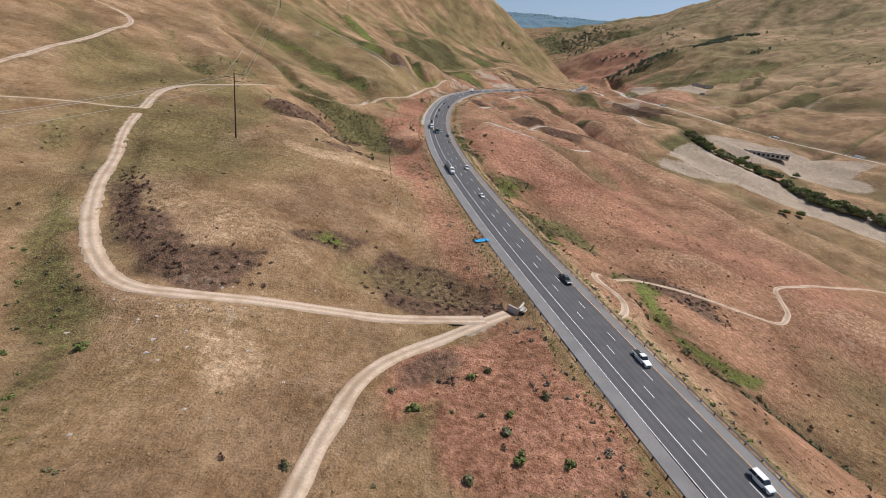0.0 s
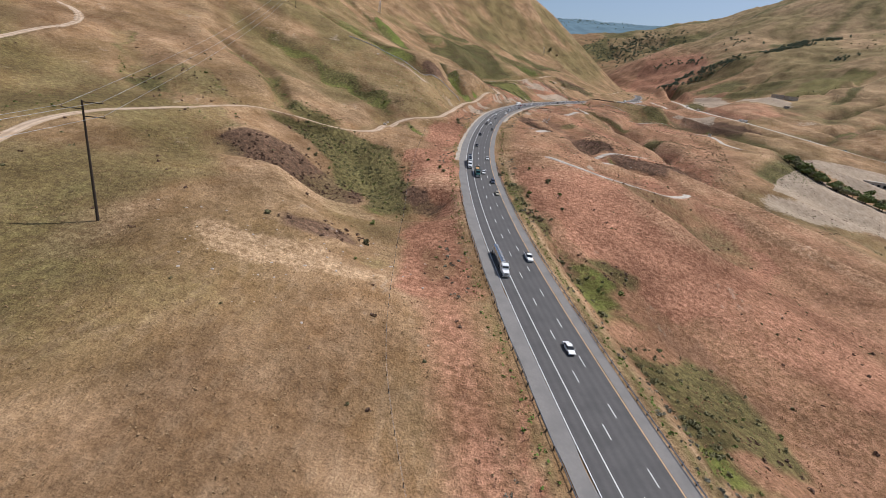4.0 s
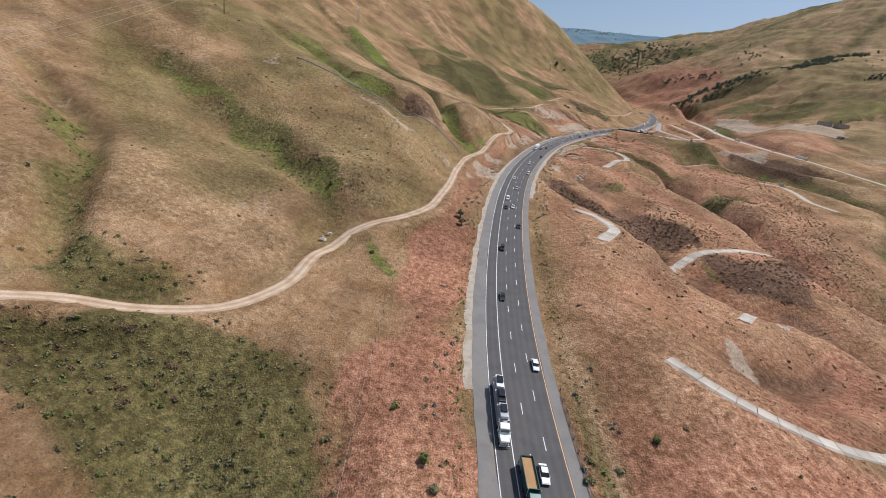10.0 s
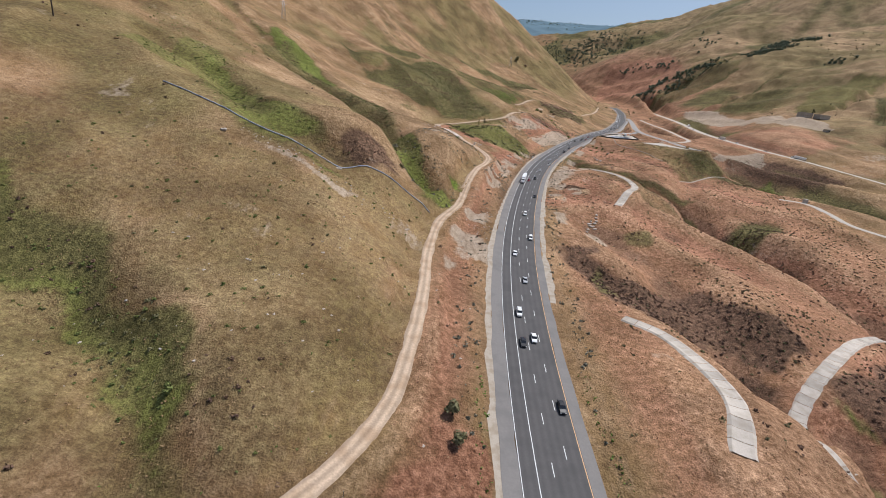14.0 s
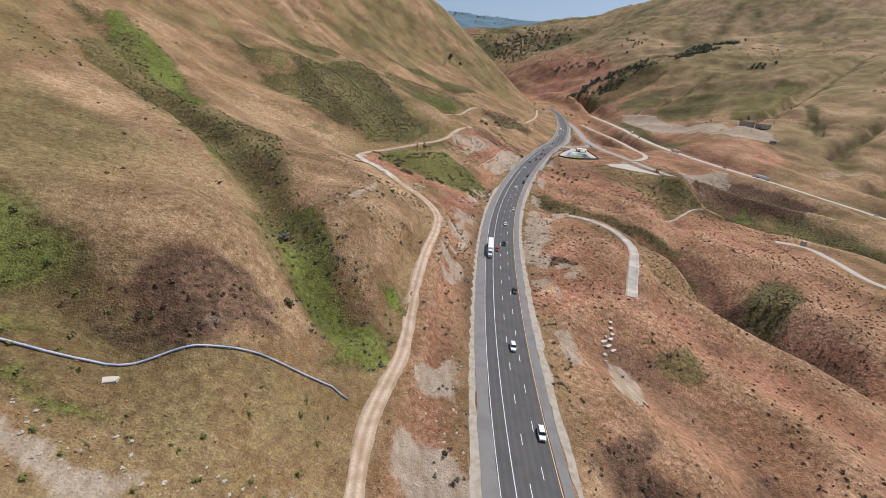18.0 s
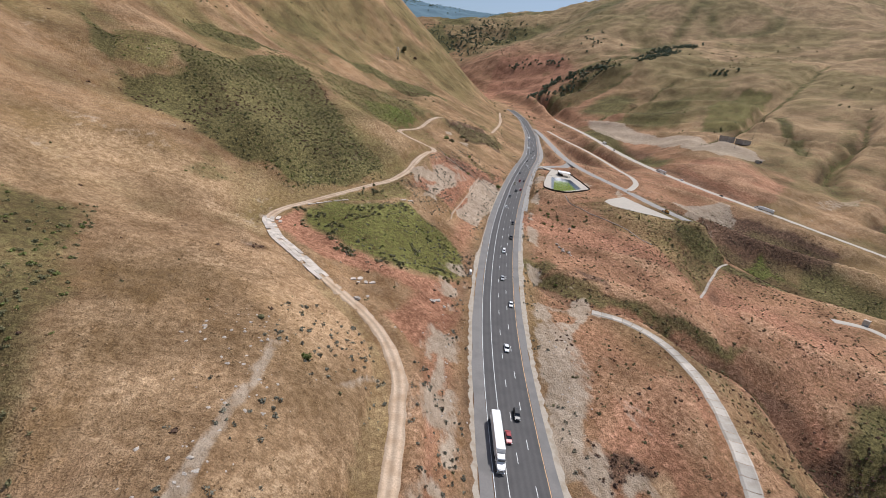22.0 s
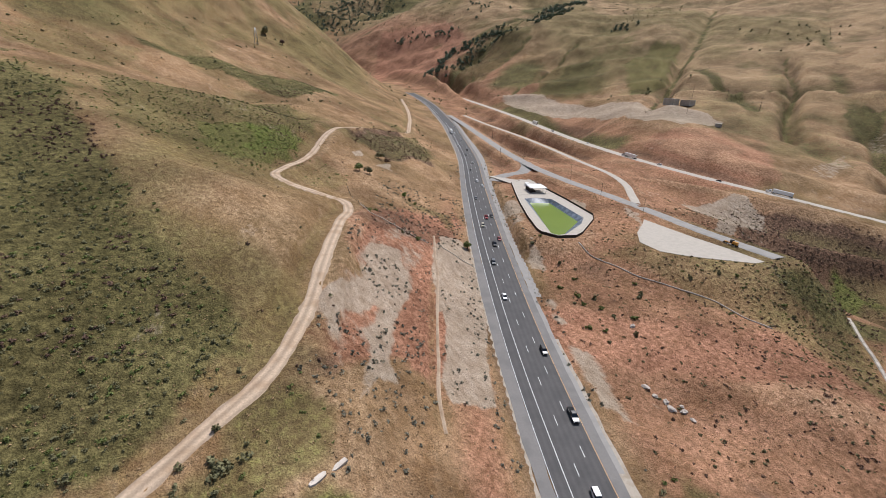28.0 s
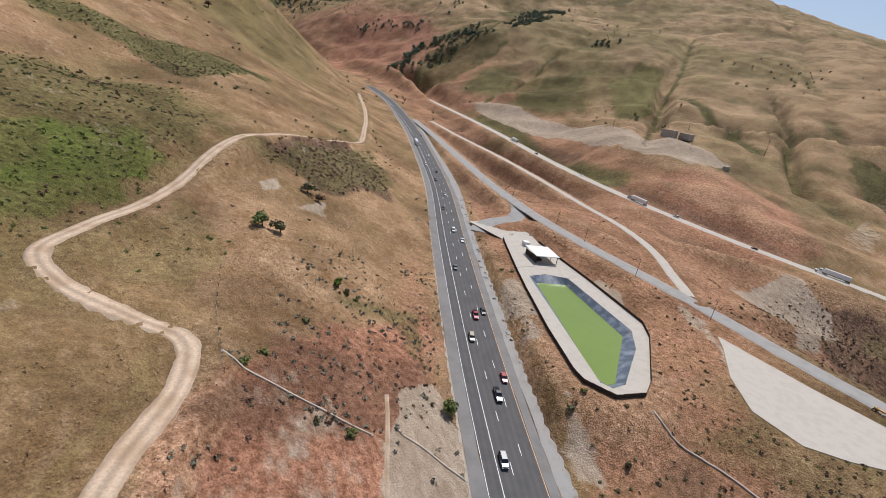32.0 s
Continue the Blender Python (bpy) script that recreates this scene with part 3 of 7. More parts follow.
TRACKS["paved_link"] = (5.5, "asphalt", [(259, 1114), (268, 1122), (280, 1124), (293, 1122), (305, 1130), (316, 1144)])
TRACKS["branch_road"] = (3.2, "gravel", [(300, 1012), (320, 1030), (345, 1055), (368, 1090), (382, 1135), (405, 1200), (429, 1280), (449, 1380), (471, 1480)])
TRACKS["second_carriageway"] = (6.5, "gravel", [(690, 640), (650, 755), (610, 815), (556, 860), (508, 926), (470, 985), (452, 1050), (446, 1110), (457, 1180), (488, 1280), (531, 1400), (580, 1550), (619, 1700), (665, 1900)])
TRACK_Z = {  # set heights along some of the lines
    "frontage_road": [85.5, 85.55, 85.9, 87, 88.5, 90, 91.5, 94, 96.5, 100, 103, 108],
    "paved_link": [84.4, 85.6, 87, 88.6, 90.4, 92.4],
    "branch_road": [86.5, 87, 88, 89, 91, 93.5, 97, 102, 108],
    "second_carriageway": [36, 44, 50, 60, 72, 82, 88, 93, 97, 102, 109, 117, 126, 138],
}
PATCHES, AREAS = [], []


def hollow(kind, radius, depth, line):
    """A dip along a line, with its cover."""
    PATCHES.append((kind, radius, depth, line))


def area(kind, strength, outline):
    """A stretch of ground with one cover."""
    AREAS.append((kind, strength, outline))


hollow("none", 18, 3, [(-61, 68), (-75, 89), (-90, 115), (-112, 148), (-136, 184)])
hollow("none", 11, 3, [(-17, 133), (0, 137), (22, 133)])
hollow("none", 7, 1, [(-33, 142), (-20, 131)])
hollow("none", 10, 4, [(-67, 367), (-45, 335), (-28, 308), (-14, 320)])
hollow("none", 9, 3, [(81, 178), (77, 140), (84, 125), (106, 124), (130, 112)])
hollow("none", 9, 3, [(34, 285), (44, 253), (54, 207), (63, 182)])
hollow("none", 5, 2, [(14, 379), (26, 323), (37, 288), (46, 262)])
hollow("none", 9, 2, [(-236, 422), (-200, 385), (-172, 350), (-159, 348)])
hollow("none", 12, 4, [(-106, 307), (-86, 308), (-70, 310), (-66, 335), (-49, 346), (-42, 372)])
hollow("none", 9, 2, [(-22, 326), (-18, 308)])
hollow("none", 5, 1, [(-137, 427), (-115, 390)])
hollow("none", 8, 2, [(-132, 537), (-105, 510), (-83, 486)])
hollow("none", 8, 2, [(-106, 369), (-78, 374), (-62, 382)])
hollow("none", 16, 3, [(-68, 358), (-54, 346), (-42, 352)])
hollow("none", 6, 5, [(-224, 501), (-164, 464), (-139, 429), (-119, 393)])
hollow("none", 12, 6, [(-200, 560), (-168, 539), (-144, 525), (-123, 513), (-101, 503), (-87, 490), (-77, 474), (-70, 455)])
hollow("none", 9, 6, [(-205, 724), (-159, 700), (-104, 625), (-69, 618)])
hollow("dead", 9, 3, [(46, 604), (69, 566), (92, 543)])
hollow("scrub", 11, 3, [(200, 708), (225, 735), (252, 750)])
hollow("none", 10, 3, [(208, 795), (227, 828), (245, 855), (262, 885)])
hollow("none", 10, 9, [(-164, 827), (-134, 807), (-103, 787), (-77, 749), (-62, 720), (-50, 685), (-40, 664), (-31, 655)])
hollow("none", 5, 1, [(-66, 632), (-60, 638), (-50, 637), (-42, 639)])
hollow("none", 9, 4, [(110, 862), (140, 830), (165, 812), (195, 788)])
hollow("red", 24, 0, [(150, 930), (190, 900), (225, 872), (262, 800)])
hollow("none", 22, 2, [(50, 1100), (85, 1104), (112, 1134)])
hollow("bare", 5, 0, [(92, 792), (84, 770), (74, 750)])
hollow("red", 45, 0, [(70, 380), (100, 318), (156, 274), (198, 227)])
hollow("red", 26, 0, [(36, 370), (73, 320), (96, 290), (150, 240)])
hollow("red", 34, 0, [(150, 800), (215, 700), (240, 640), (190, 560), (120, 520)])
hollow("red", 22, 0, [(80, 700), (123, 672), (150, 640)])
hollow("bare", 5, 0, [(66, 640), (75, 655)])
hollow("bare", 5, 0, [(200, 1055), (214, 1040), (225, 1052)])
hollow("none", 20, 12, [(81, 657), (97, 617), (92, 560), (90, 530), (106, 516), (103, 492)])
hollow("red", 18, 10, [(103, 490), (118, 485), (142, 489), (152, 470), (170, 440), (200, 400)])
hollow("scrub", 4, 0, [(104, 505), (106, 494), (118, 486), (150, 470)])
hollow("red", 24, 14, [(203, 764), (202, 710), (212, 675), (225, 640), (228, 600), (250, 540)])
hollow("none", 9, 5, [(115, 846), (123, 820), (148, 811), (171, 794), (195, 784)])
hollow("none", 18, 12, [(171, 794), (195, 784), (203, 765), (198, 738), (208, 715), (225, 690)])
hollow("scrub", 6, 0, [(203, 772), (196, 786)])
hollow("none", 17, 9, [(324, 919), (353, 888), (367, 853), (391, 827), (440, 780)])
hollow("scrub", 5, 0, [(318, 925), (335, 905), (350, 890)])
hollow("dead", 8, 0, [(184, 765), (196, 745), (225, 735), (250, 742)])
hollow("dead", 5, 0, [(72, 729), (82, 727)])
hollow("scrub", 22, 4, [(330, 640), (390, 700), (420, 780), (395, 870)])
hollow("scrub", 10, 0, [(270, 900), (320, 860)])
hollow("bare", 26, 0, [(300, 555), (380, 560), (440, 520), (470, 450)])
hollow("bare", 20, 0, [(640, 1560), (640, 1400), (620, 1260), (625, 1180)])
hollow("bare", 24, 0, [(520, 640), (580, 620)])
hollow("red", 14, 0, [(60, 690), (95, 740), (150, 760)])
hollow("scrub", 26, 0, [(480, 1190), (530, 1330), (590, 1500)])
hollow("scrub", 10, 3, [(720, 1150), (780, 1210), (900, 1350)])
hollow("green", 16, 4, [(620, 1010), (690, 1080), (800, 1150), (980, 1260)])
hollow("green", 60, 0, [(820, 1450), (900, 1550)])
hollow("scrub", 14, 3, [(820, 1965), (900, 1955), (1000, 1960)])
hollow("scrub", 40, 2, [(1060, 2010), (1120, 2040), (1190, 2060)])
hollow("scrub", 50, 0, [(760, 1680), (700, 1640)])
hollow("green", 60, 0, [(1100, 1500), (1250, 1700)])
hollow("none", 11, 12, [(1092, 1495), (980, 1440), (857, 1361), (770, 1310), (700, 1275)])
hollow("none", 9, 10, [(1000, 1240), (850, 1161), (770, 1125), (715, 1103), (660, 1075)])
hollow("scrub", 20, 14, [(1040, 1950), (964, 1916), (820, 1880), (678, 1850)])
area("green", 0.85, [(-3, 875), (11, 886), (30, 884), (46, 890), (55, 885), (71, 879), (78, 859), (66, 836), (47, 829), (34, 829), (18, 829), (11, 833), (7, 841), (-1, 852)])
area("red", 1.0, [(-8, 870), (-2, 871), (0, 850), (7, 840), (13, 830), (28, 826), (57, 827), (62, 819), (57, 809), (17, 816), (-1, 820), (-9, 826), (-15, 841), (-16, 853)])
area("green", 0.7, [(6, 889), (27, 905), (51, 917), (59, 906), (50, 893), (30, 887), (11, 885)])
area("red", 1.0, [(104, 1020), (182, 1054), (150, 992), (102, 913), (50, 920), (55, 926), (63, 939), (88, 988)])
area("bare", 0.75, [(87, 799), (96, 796), (75, 740), (66, 726), (59, 726), (68, 757)])
area("bare", 0.8, [(73, 725), (81, 724), (80, 714), (78, 708), (69, 710), (78, 716), (71, 717)])
area("bare", 0.95, [(56, 711), (66, 711), (63, 704), (54, 703)])
area("bare", 0.9, [(64, 705), (66, 702), (63, 694), (59, 696)])
area("bare", 0.85, [(75, 440), (77, 435), (79, 431), (79, 420), (74, 417), (72, 424)])
area("bare", 0.95, [(222, 1055), (230, 1056), (217, 1028), (206, 1031)])
area("bare", 0.95, [(263, 1043), (274, 1044), (269, 1027), (261, 1018), (257, 1026)])
area("bare", 0.75, [(359, 1016), (429, 1009), (410, 976), (349, 968), (332, 971), (362, 988)])
area("bare", 0.6, [(288, 1015), (285, 995), (258, 975), (248, 963), (250, 974), (269, 989)])
area("dead", 0.95, [(-110, 170), (-95, 160), (-79, 138), (-81, 133), (-73, 116), (-55, 108), (-37, 115), (-36, 121), (-46, 122), (-60, 117), (-74, 124), (-85, 131)])
area("dead", 0.95, [(-18, 134), (-8, 146), (10, 144), (25, 132), (28, 126), (19, 121), (2, 119), (-11, 121)])
area("green", 0.72, [(-102, 112), (-116, 150), (-94, 128), (-75, 103), (-65, 84), (-56, 65), (-51, 55)])
area("scrub", 0.5, [(-93, 102), (-95, 116), (-95, 127), (-80, 108), (-71, 98), (-70, 88), (-72, 78)])
area("green", 0.6, [(-165, 201), (-158, 220), (-140, 197), (-139, 180), (-150, 182)])
area("straw", 0.62, [(-48, 97), (-39, 99), (-28, 89), (-31, 81), (-37, 81)])
area("straw", 0.46, [(-23, 82), (-17, 84), (-16, 70), (-19, 70)])
area("bare", 0.95, [(13, 116), (27, 125), (18, 110), (13, 109)])
area("red", 0.95, [(-4, 96), (14, 105), (36, 117), (39, 101), (43, 73), (48, 67), (7, 63), (7, 72), (10, 79), (2, 79)])
area("green", 0.6, [(4, 83), (11, 88), (12, 80), (7, 73), (4, 76)])
area("dead", 0.75, [(-2, 94), (9, 102), (16, 96), (11, 90), (1, 88)])
area("green", 0.95, [(88, 182), (104, 193), (89, 136), (120, 141), (110, 130), (88, 124), (82, 148)])
area("dead", 0.8, [(88, 194), (114, 202), (132, 190), (129, 164), (112, 165), (98, 175)])
area("scrub", 0.5, [(87, 102), (130, 125), (134, 120), (104, 104)])
area("dead", 0.9, [(-40, 142), (-37, 148), (-28, 150), (-21, 150), (-19, 146), (-24, 142), (-31, 139), (-35, 141)])
area("green", 1.1, [(-35, 146), (-29, 149), (-25, 145), (-29, 141), (-33, 141)])
area("red", 1.0, [(5, 239), (10, 217), (16, 191), (22, 174), (25, 160), (20, 160), (15, 179), (9, 204)])
area("green", 0.9, [(31, 309), (43, 282), (54, 265), (44, 242), (39, 271)])
area("scrub", 0.8, [(47, 238), (68, 253), (86, 249), (89, 228), (89, 213), (64, 208), (46, 205)])
area("green", 0.95, [(47, 203), (60, 212), (69, 199), (80, 203), (60, 193), (47, 189)])
area("scrub", 0.8, [(85, 194), (95, 193), (90, 179), (83, 173), (79, 178)])
area("green", 0.9, [(84, 190), (89, 189), (84, 175), (83, 180)])
area("straw", 0.60, [(-96, 207), (-104, 232), (-93, 241), (-85, 214), (-85, 204)])
area("green", 0.3, [(-204, 290), (-191, 336), (-170, 332), (-149, 254), (-159, 243)])
area("green", 0.85, [(-215, 391), (-235, 427), (-230, 429), (-213, 395), (-190, 362), (-190, 356)])
area("green", 0.55, [(-193, 359), (-197, 374), (-165, 398), (-132, 368), (-149, 346), (-179, 359)])
area("scrub", 0.8, [(-188, 358), (-178, 373), (-154, 345), (-166, 349)])
area("green", 0.5, [(-147, 327), (-141, 341), (-122, 349), (-106, 330), (-114, 322), (-122, 313), (-128, 311)])
area("dead", 0.85, [(-115, 311), (-112, 321), (-93, 337), (-79, 339), (-59, 341), (-47, 311), (-56, 301), (-72, 302), (-90, 300), (-106, 308)])
area("scrub", 0.85, [(-112, 368), (-96, 391), (-45, 389), (-37, 374), (-31, 325), (-30, 309), (-42, 308), (-63, 345), (-74, 350), (-92, 358)])
area("red", 1.0, [(-40, 392), (-11, 411), (-6, 330), (-8, 305), (-24, 308), (-31, 325), (-36, 358)])
area("red", 0.85, [(-20, 233), (-25, 256), (-25, 291), (-24, 308), (-5, 302), (-1, 281), (5, 259), (8, 240)])
area("green", 0.35, [(-20, 270), (-7, 270), (0, 261), (3, 249), (-9, 245), (-16, 248)])
area("straw", 0.80, [(-80, 237), (-64, 241), (-43, 241), (-29, 237), (-23, 241), (-21, 232), (-61, 219)])
area("dead", 0.72, [(-63, 252), (-52, 258), (-38, 266), (-31, 258), (-40, 248), (-53, 246)])
area("green", 0.5, [(-35, 242), (-29, 254), (-24, 246), (-28, 240)])
area("scrub", 0.85, [(13, 359), (21, 351), (29, 324), (37, 299), (33, 295), (23, 313)])
area("green", 0.95, [(37, 292), (43, 288), (53, 281), (51, 269), (46, 268), (41, 281)])
area("scrub", 0.8, [(40, 292), (56, 296), (65, 289), (61, 281), (51, 280)])
area("green", 0.8, [(47, 267), (50, 261), (69, 265), (45, 254)])
area("red", 1.0, [(18, 366), (161, 486), (163, 353), (96, 270), (74, 266), (52, 284), (28, 331)])
area("green", 0.8, [(-215, 484), (-194, 467), (-166, 469), (-144, 443), (-120, 407), (-116, 385), (-141, 426), (-160, 444), (-190, 459)])
area("scrub", 0.55, [(-144, 429), (-144, 443), (-122, 411), (-126, 404)])
area("green", 0.55, [(-126, 396), (-106, 408), (-77, 404), (-115, 381)])
area("scrub", 0.75, [(-122, 401), (-104, 404), (-83, 402), (-98, 392), (-114, 385)])
area("scrub", 0.4, [(-174, 382), (-156, 388), (-134, 373), (-119, 373), (-142, 349)])
area("dead", 0.8, [(-112, 320), (-98, 316), (-88, 313), (-73, 315), (-61, 314), (-67, 309), (-78, 312), (-87, 309), (-100, 308)])
area("scrub", 0.85, [(-108, 367), (-93, 383), (-67, 393), (-57, 384), (-70, 375), (-84, 359), (-95, 357)])
area("scrub", 0.85, [(-82, 355), (-53, 372), (-34, 370), (-29, 345), (-34, 328), (-29, 312), (-38, 310), (-52, 322), (-69, 342)])
area("green", 1.1, [(-74, 349), (-65, 341), (-54, 326), (-56, 326), (-67, 339)])
area("green", 0.9, [(-43, 309), (-34, 312), (-28, 308), (-31, 303), (-36, 305)])
area("dead", 0.8, [(-36, 336), (-22, 338), (-16, 319), (-30, 313)])
area("red", 1.0, [(-41, 471), (-19, 488), (-12, 468), (-16, 439), (-36, 434)])
area("scrub", 0.85, [(12, 387), (18, 359), (25, 349), (27, 332), (33, 317), (29, 309), (25, 321), (21, 340)])
area("green", 0.6, [(131, 432), (184, 464), (193, 452), (178, 462)])
area("green", 0.85, [(-180, 458), (-175, 475), (-162, 466), (-147, 441), (-138, 419), (-127, 403), (-117, 383), (-119, 383), (-131, 404), (-146, 428), (-161, 455), (-167, 456)])
area("dead", 0.85, [(-111, 375), (-102, 378), (-86, 380), (-77, 382), (-70, 373), (-81, 365), (-87, 364), (-97, 371)])
area("scrub", 0.8, [(-80, 381), (-68, 383), (-56, 380), (-57, 372), (-70, 371), (-76, 375)])
area("scrub", 0.75, [(-123, 395), (-112, 404), (-101, 402), (-87, 400), (-77, 397), (-84, 392), (-100, 390), (-112, 384)])
area("scrub", 0.7, [(-82, 357), (-75, 363), (-59, 366), (-45, 368), (-43, 361), (-76, 350)])
area("red", 1.0, [(-40, 471), (-22, 490), (-18, 454), (-13, 444), (-34, 437)])
area("red", 0.7, [(-32, 431), (-15, 435), (-14, 421), (-24, 415)])
area("green", 0.9, [(-228, 568), (-217, 571), (-172, 554), (-157, 550), (-115, 527), (-87, 510), (-77, 491), (-75, 478), (-65, 467), (-70, 464), (-80, 472), (-96, 493), (-118, 506), (-152, 533), (-174, 553), (-205, 564)])
area("scrub", 0.75, [(-165, 546), (-141, 542), (-109, 523), (-89, 511), (-79, 492), (-87, 490), (-107, 508), (-131, 522)])
area("scrub", 0.4, [(-215, 566), (-198, 576), (-166, 565), (-157, 557), (-178, 557), (-206, 565)])
area("green", 0.46, [(-189, 590), (-133, 602), (-77, 592), (-29, 628), (-30, 599), (-33, 507), (-51, 475), (-62, 467), (-76, 485), (-85, 510), (-115, 536), (-159, 553)])
area("green", 1.05, [(-62, 459), (-52, 455), (-44, 451), (-38, 447), (-39, 437), (-47, 444), (-57, 451)])
area("red", 1.0, [(-39, 474), (-22, 501), (-12, 492), (-12, 461), (-14, 448), (-14, 421), (-35, 418), (-36, 443), (-39, 462)])
area("dead", 0.85, [(47, 612), (62, 594), (105, 599), (132, 579), (125, 557), (100, 572), (71, 581), (48, 567)])
area("green", 1.1, [(115, 536), (120, 531), (121, 517), (116, 523)])
area("dead", 0.72, [(119, 540), (195, 584), (248, 609), (150, 507), (121, 505)])
area("green", 0.85, [(-122, 523), (-105, 519), (-92, 514), (-86, 505), (-87, 500), (-92, 498), (-97, 497), (-82, 486), (-92, 484)])
area("scrub", 0.45, [(-121, 521), (-106, 517), (-92, 498), (-85, 488), (-88, 485), (-96, 492)])
area("bare", 0.45, [(-166, 610), (-165, 623), (-162, 636), (-152, 616), (-159, 607)])
area("dead", 0.85, [(41, 587), (62, 596), (110, 594), (127, 570), (122, 553), (105, 551), (93, 567), (53, 559)])
area("green", 0.9, [(-185, 736), (-175, 739), (-152, 723), (-129, 672), (-103, 643), (-77, 628), (-77, 625), (-91, 620), (-100, 616), (-113, 620)])
area("scrub", 0.9, [(-129, 668), (-89, 633), (-77, 628), (-81, 626), (-99, 634)])
area("scrub", 0.5, [(-127, 642), (-129, 668), (-105, 634), (-115, 634)])
area("dead", 0.8, [(-81, 624), (-62, 630), (-49, 637), (-40, 632), (-56, 621), (-68, 620), (-78, 619)])
area("green", 1.0, [(-86, 602), (-77, 604), (-68, 600), (-56, 601), (-51, 601), (-66, 595), (-78, 598)])
area("green", 0.5, [(-117, 627), (-76, 625), (-33, 624), (-29, 613), (-53, 596), (-75, 596), (-103, 603)])
area("bare", 0.7, [(-105, 605), (-97, 601), (-89, 600), (-79, 599), (-70, 596), (-61, 594), (-54, 595), (-59, 587), (-69, 591), (-79, 594), (-90, 596), (-102, 601)])
area("bare", 0.45, [(-40, 602), (-29, 600), (-26, 589), (-33, 584), (-39, 587), (-46, 573), (-46, 568), (-43, 581)])
area("bare", 0.85, [(-12, 620), (1, 616), (3, 600), (0, 585), (-8, 592), (-15, 610)])
area("bare", 0.7, [(-20, 589), (-13, 582), (-19, 572), (-21, 571)])
area("dead", 0.7, [(38, 619), (60, 631), (48, 611), (31, 609)])
area("scrub", 0.7, [(92, 672), (114, 670), (100, 653), (88, 659)])
area("scrub", 0.95, [(234, 743), (265, 748), (232, 723), (224, 730)])
area("scrub", 0.85, [(53, 609), (55, 599), (56, 585), (55, 574), (46, 575), (49, 596)])
area("dead", 0.85, [(-70, 631), (-66, 636), (-59, 640), (-55, 638), (-48, 639), (-43, 639), (-44, 635), (-53, 631), (-62, 628), (-68, 628)])
area("green", 1.3, [(-14, 671), (-5, 680), (-6, 664), (-7, 660), (-11, 667)])
area("green", 1.2, [(-11, 656), (-7, 657), (-15, 641), (-19, 637), (-21, 639)])
area("green", 0.95, [(-55, 687), (-47, 713), (-33, 680), (-27, 670), (-20, 662), (-9, 656), (-14, 644), (-19, 635), (-30, 629), (-39, 647), (-45, 658)])
area("scrub", 0.66, [(-182, 839), (-174, 888), (-154, 869), (-134, 830), (-95, 806), (-70, 820), (-48, 729), (-43, 694), (-31, 673), (-25, 666), (-26, 662), (-38, 665), (-48, 671), (-63, 709), (-76, 739), (-102, 762), (-136, 790), (-169, 828)])
area("green", 1.2, [(-166, 832), (-133, 783), (-99, 759), (-78, 746), (-68, 710), (-59, 703), (-46, 662), (-42, 650), (-48, 657), (-63, 703), (-71, 711), (-80, 736), (-107, 761), (-137, 784)])
area("straw", 0.90, [(-58, 629), (-55, 631), (-55, 629), (-57, 628)])
area("straw", 0.80, [(-51, 628), (-39, 636), (-38, 633), (-47, 628)])
area("bare", 1.0, [(-27, 701), (-25, 712), (-21, 731), (-15, 752), (-14, 750), (-20, 722), (-23, 707), (-26, 697)])
area("straw", 0.80, [(-24, 703), (-12, 721), (0, 734), (-2, 714), (-12, 701), (-21, 695), (-25, 697)])
area("straw", 0.65, [(-53, 756), (-40, 766), (-39, 752), (-47, 747)])
area("straw", 0.65, [(-39, 722), (-32, 723), (-30, 710), (-35, 709)])
area("straw", 0.80, [(-33, 695), (-28, 698), (-28, 687), (-30, 688)])
area("dead", 0.9, [(70, 729), (82, 730), (83, 725), (68, 721)])
area("straw", 1.00, [(77, 723), (87, 725), (82, 712), (76, 708), (71, 711)])
area("straw", 1.00, [(55, 709), (66, 711), (61, 699), (52, 699)])
area("bare", 0.45, [(80, 778), (86, 758), (73, 734), (61, 731), (69, 755)])
area("scrub", 0.85, [(-117, 970), (-104, 963), (-81, 986), (-47, 1057), (-20, 1127), (10, 1039), (35, 924), (-10, 893), (-22, 899), (-46, 908), (-73, 926), (-95, 935)])
area("green", 0.5, [(-110, 978), (-79, 992), (7, 1092), (14, 1029), (-36, 1021), (-79, 978)])
area("scrub", 0.6, [(-59, 876), (-51, 890), (-41, 882), (-49, 870)])
area("straw", 1.00, [(-65, 827), (-59, 833), (-51, 828), (-58, 826)])
area("straw", 1.00, [(-58, 788), (-45, 793), (-41, 786), (-49, 786), (-57, 785)])
area("straw", 0.90, [(-39, 787), (-36, 795), (-17, 794), (-13, 791), (-24, 785)])
area("bare", 1.0, [(-19, 741), (-17, 747), (-15, 757), (-13, 756), (-15, 746), (-17, 740)])
area("bare", 0.7, [(-5, 744), (9, 758), (16, 760), (4, 749)])
area("red", 0.85, [(20, 803), (65, 826), (59, 802), (30, 778), (20, 792)])
area("bare", 0.9, [(36, 776), (42, 782), (35, 765), (23, 751), (30, 766)])
area("bare", 0.5, [(87, 800), (112, 799), (98, 784), (98, 775), (80, 746), (67, 751), (77, 777)])
area("scrub", 0.7, [(116, 861), (133, 851), (144, 824), (127, 821), (120, 839)])
area("scrub", 0.75, [(144, 824), (167, 812), (200, 806), (217, 799), (193, 797), (159, 809)])
area("scrub", 0.9, [(-86, 1010), (-75, 1037), (-36, 1109), (-3, 1103), (21, 1005), (34, 964), (44, 928), (15, 910), (-16, 895), (-16, 902), (-40, 912), (-60, 914)])
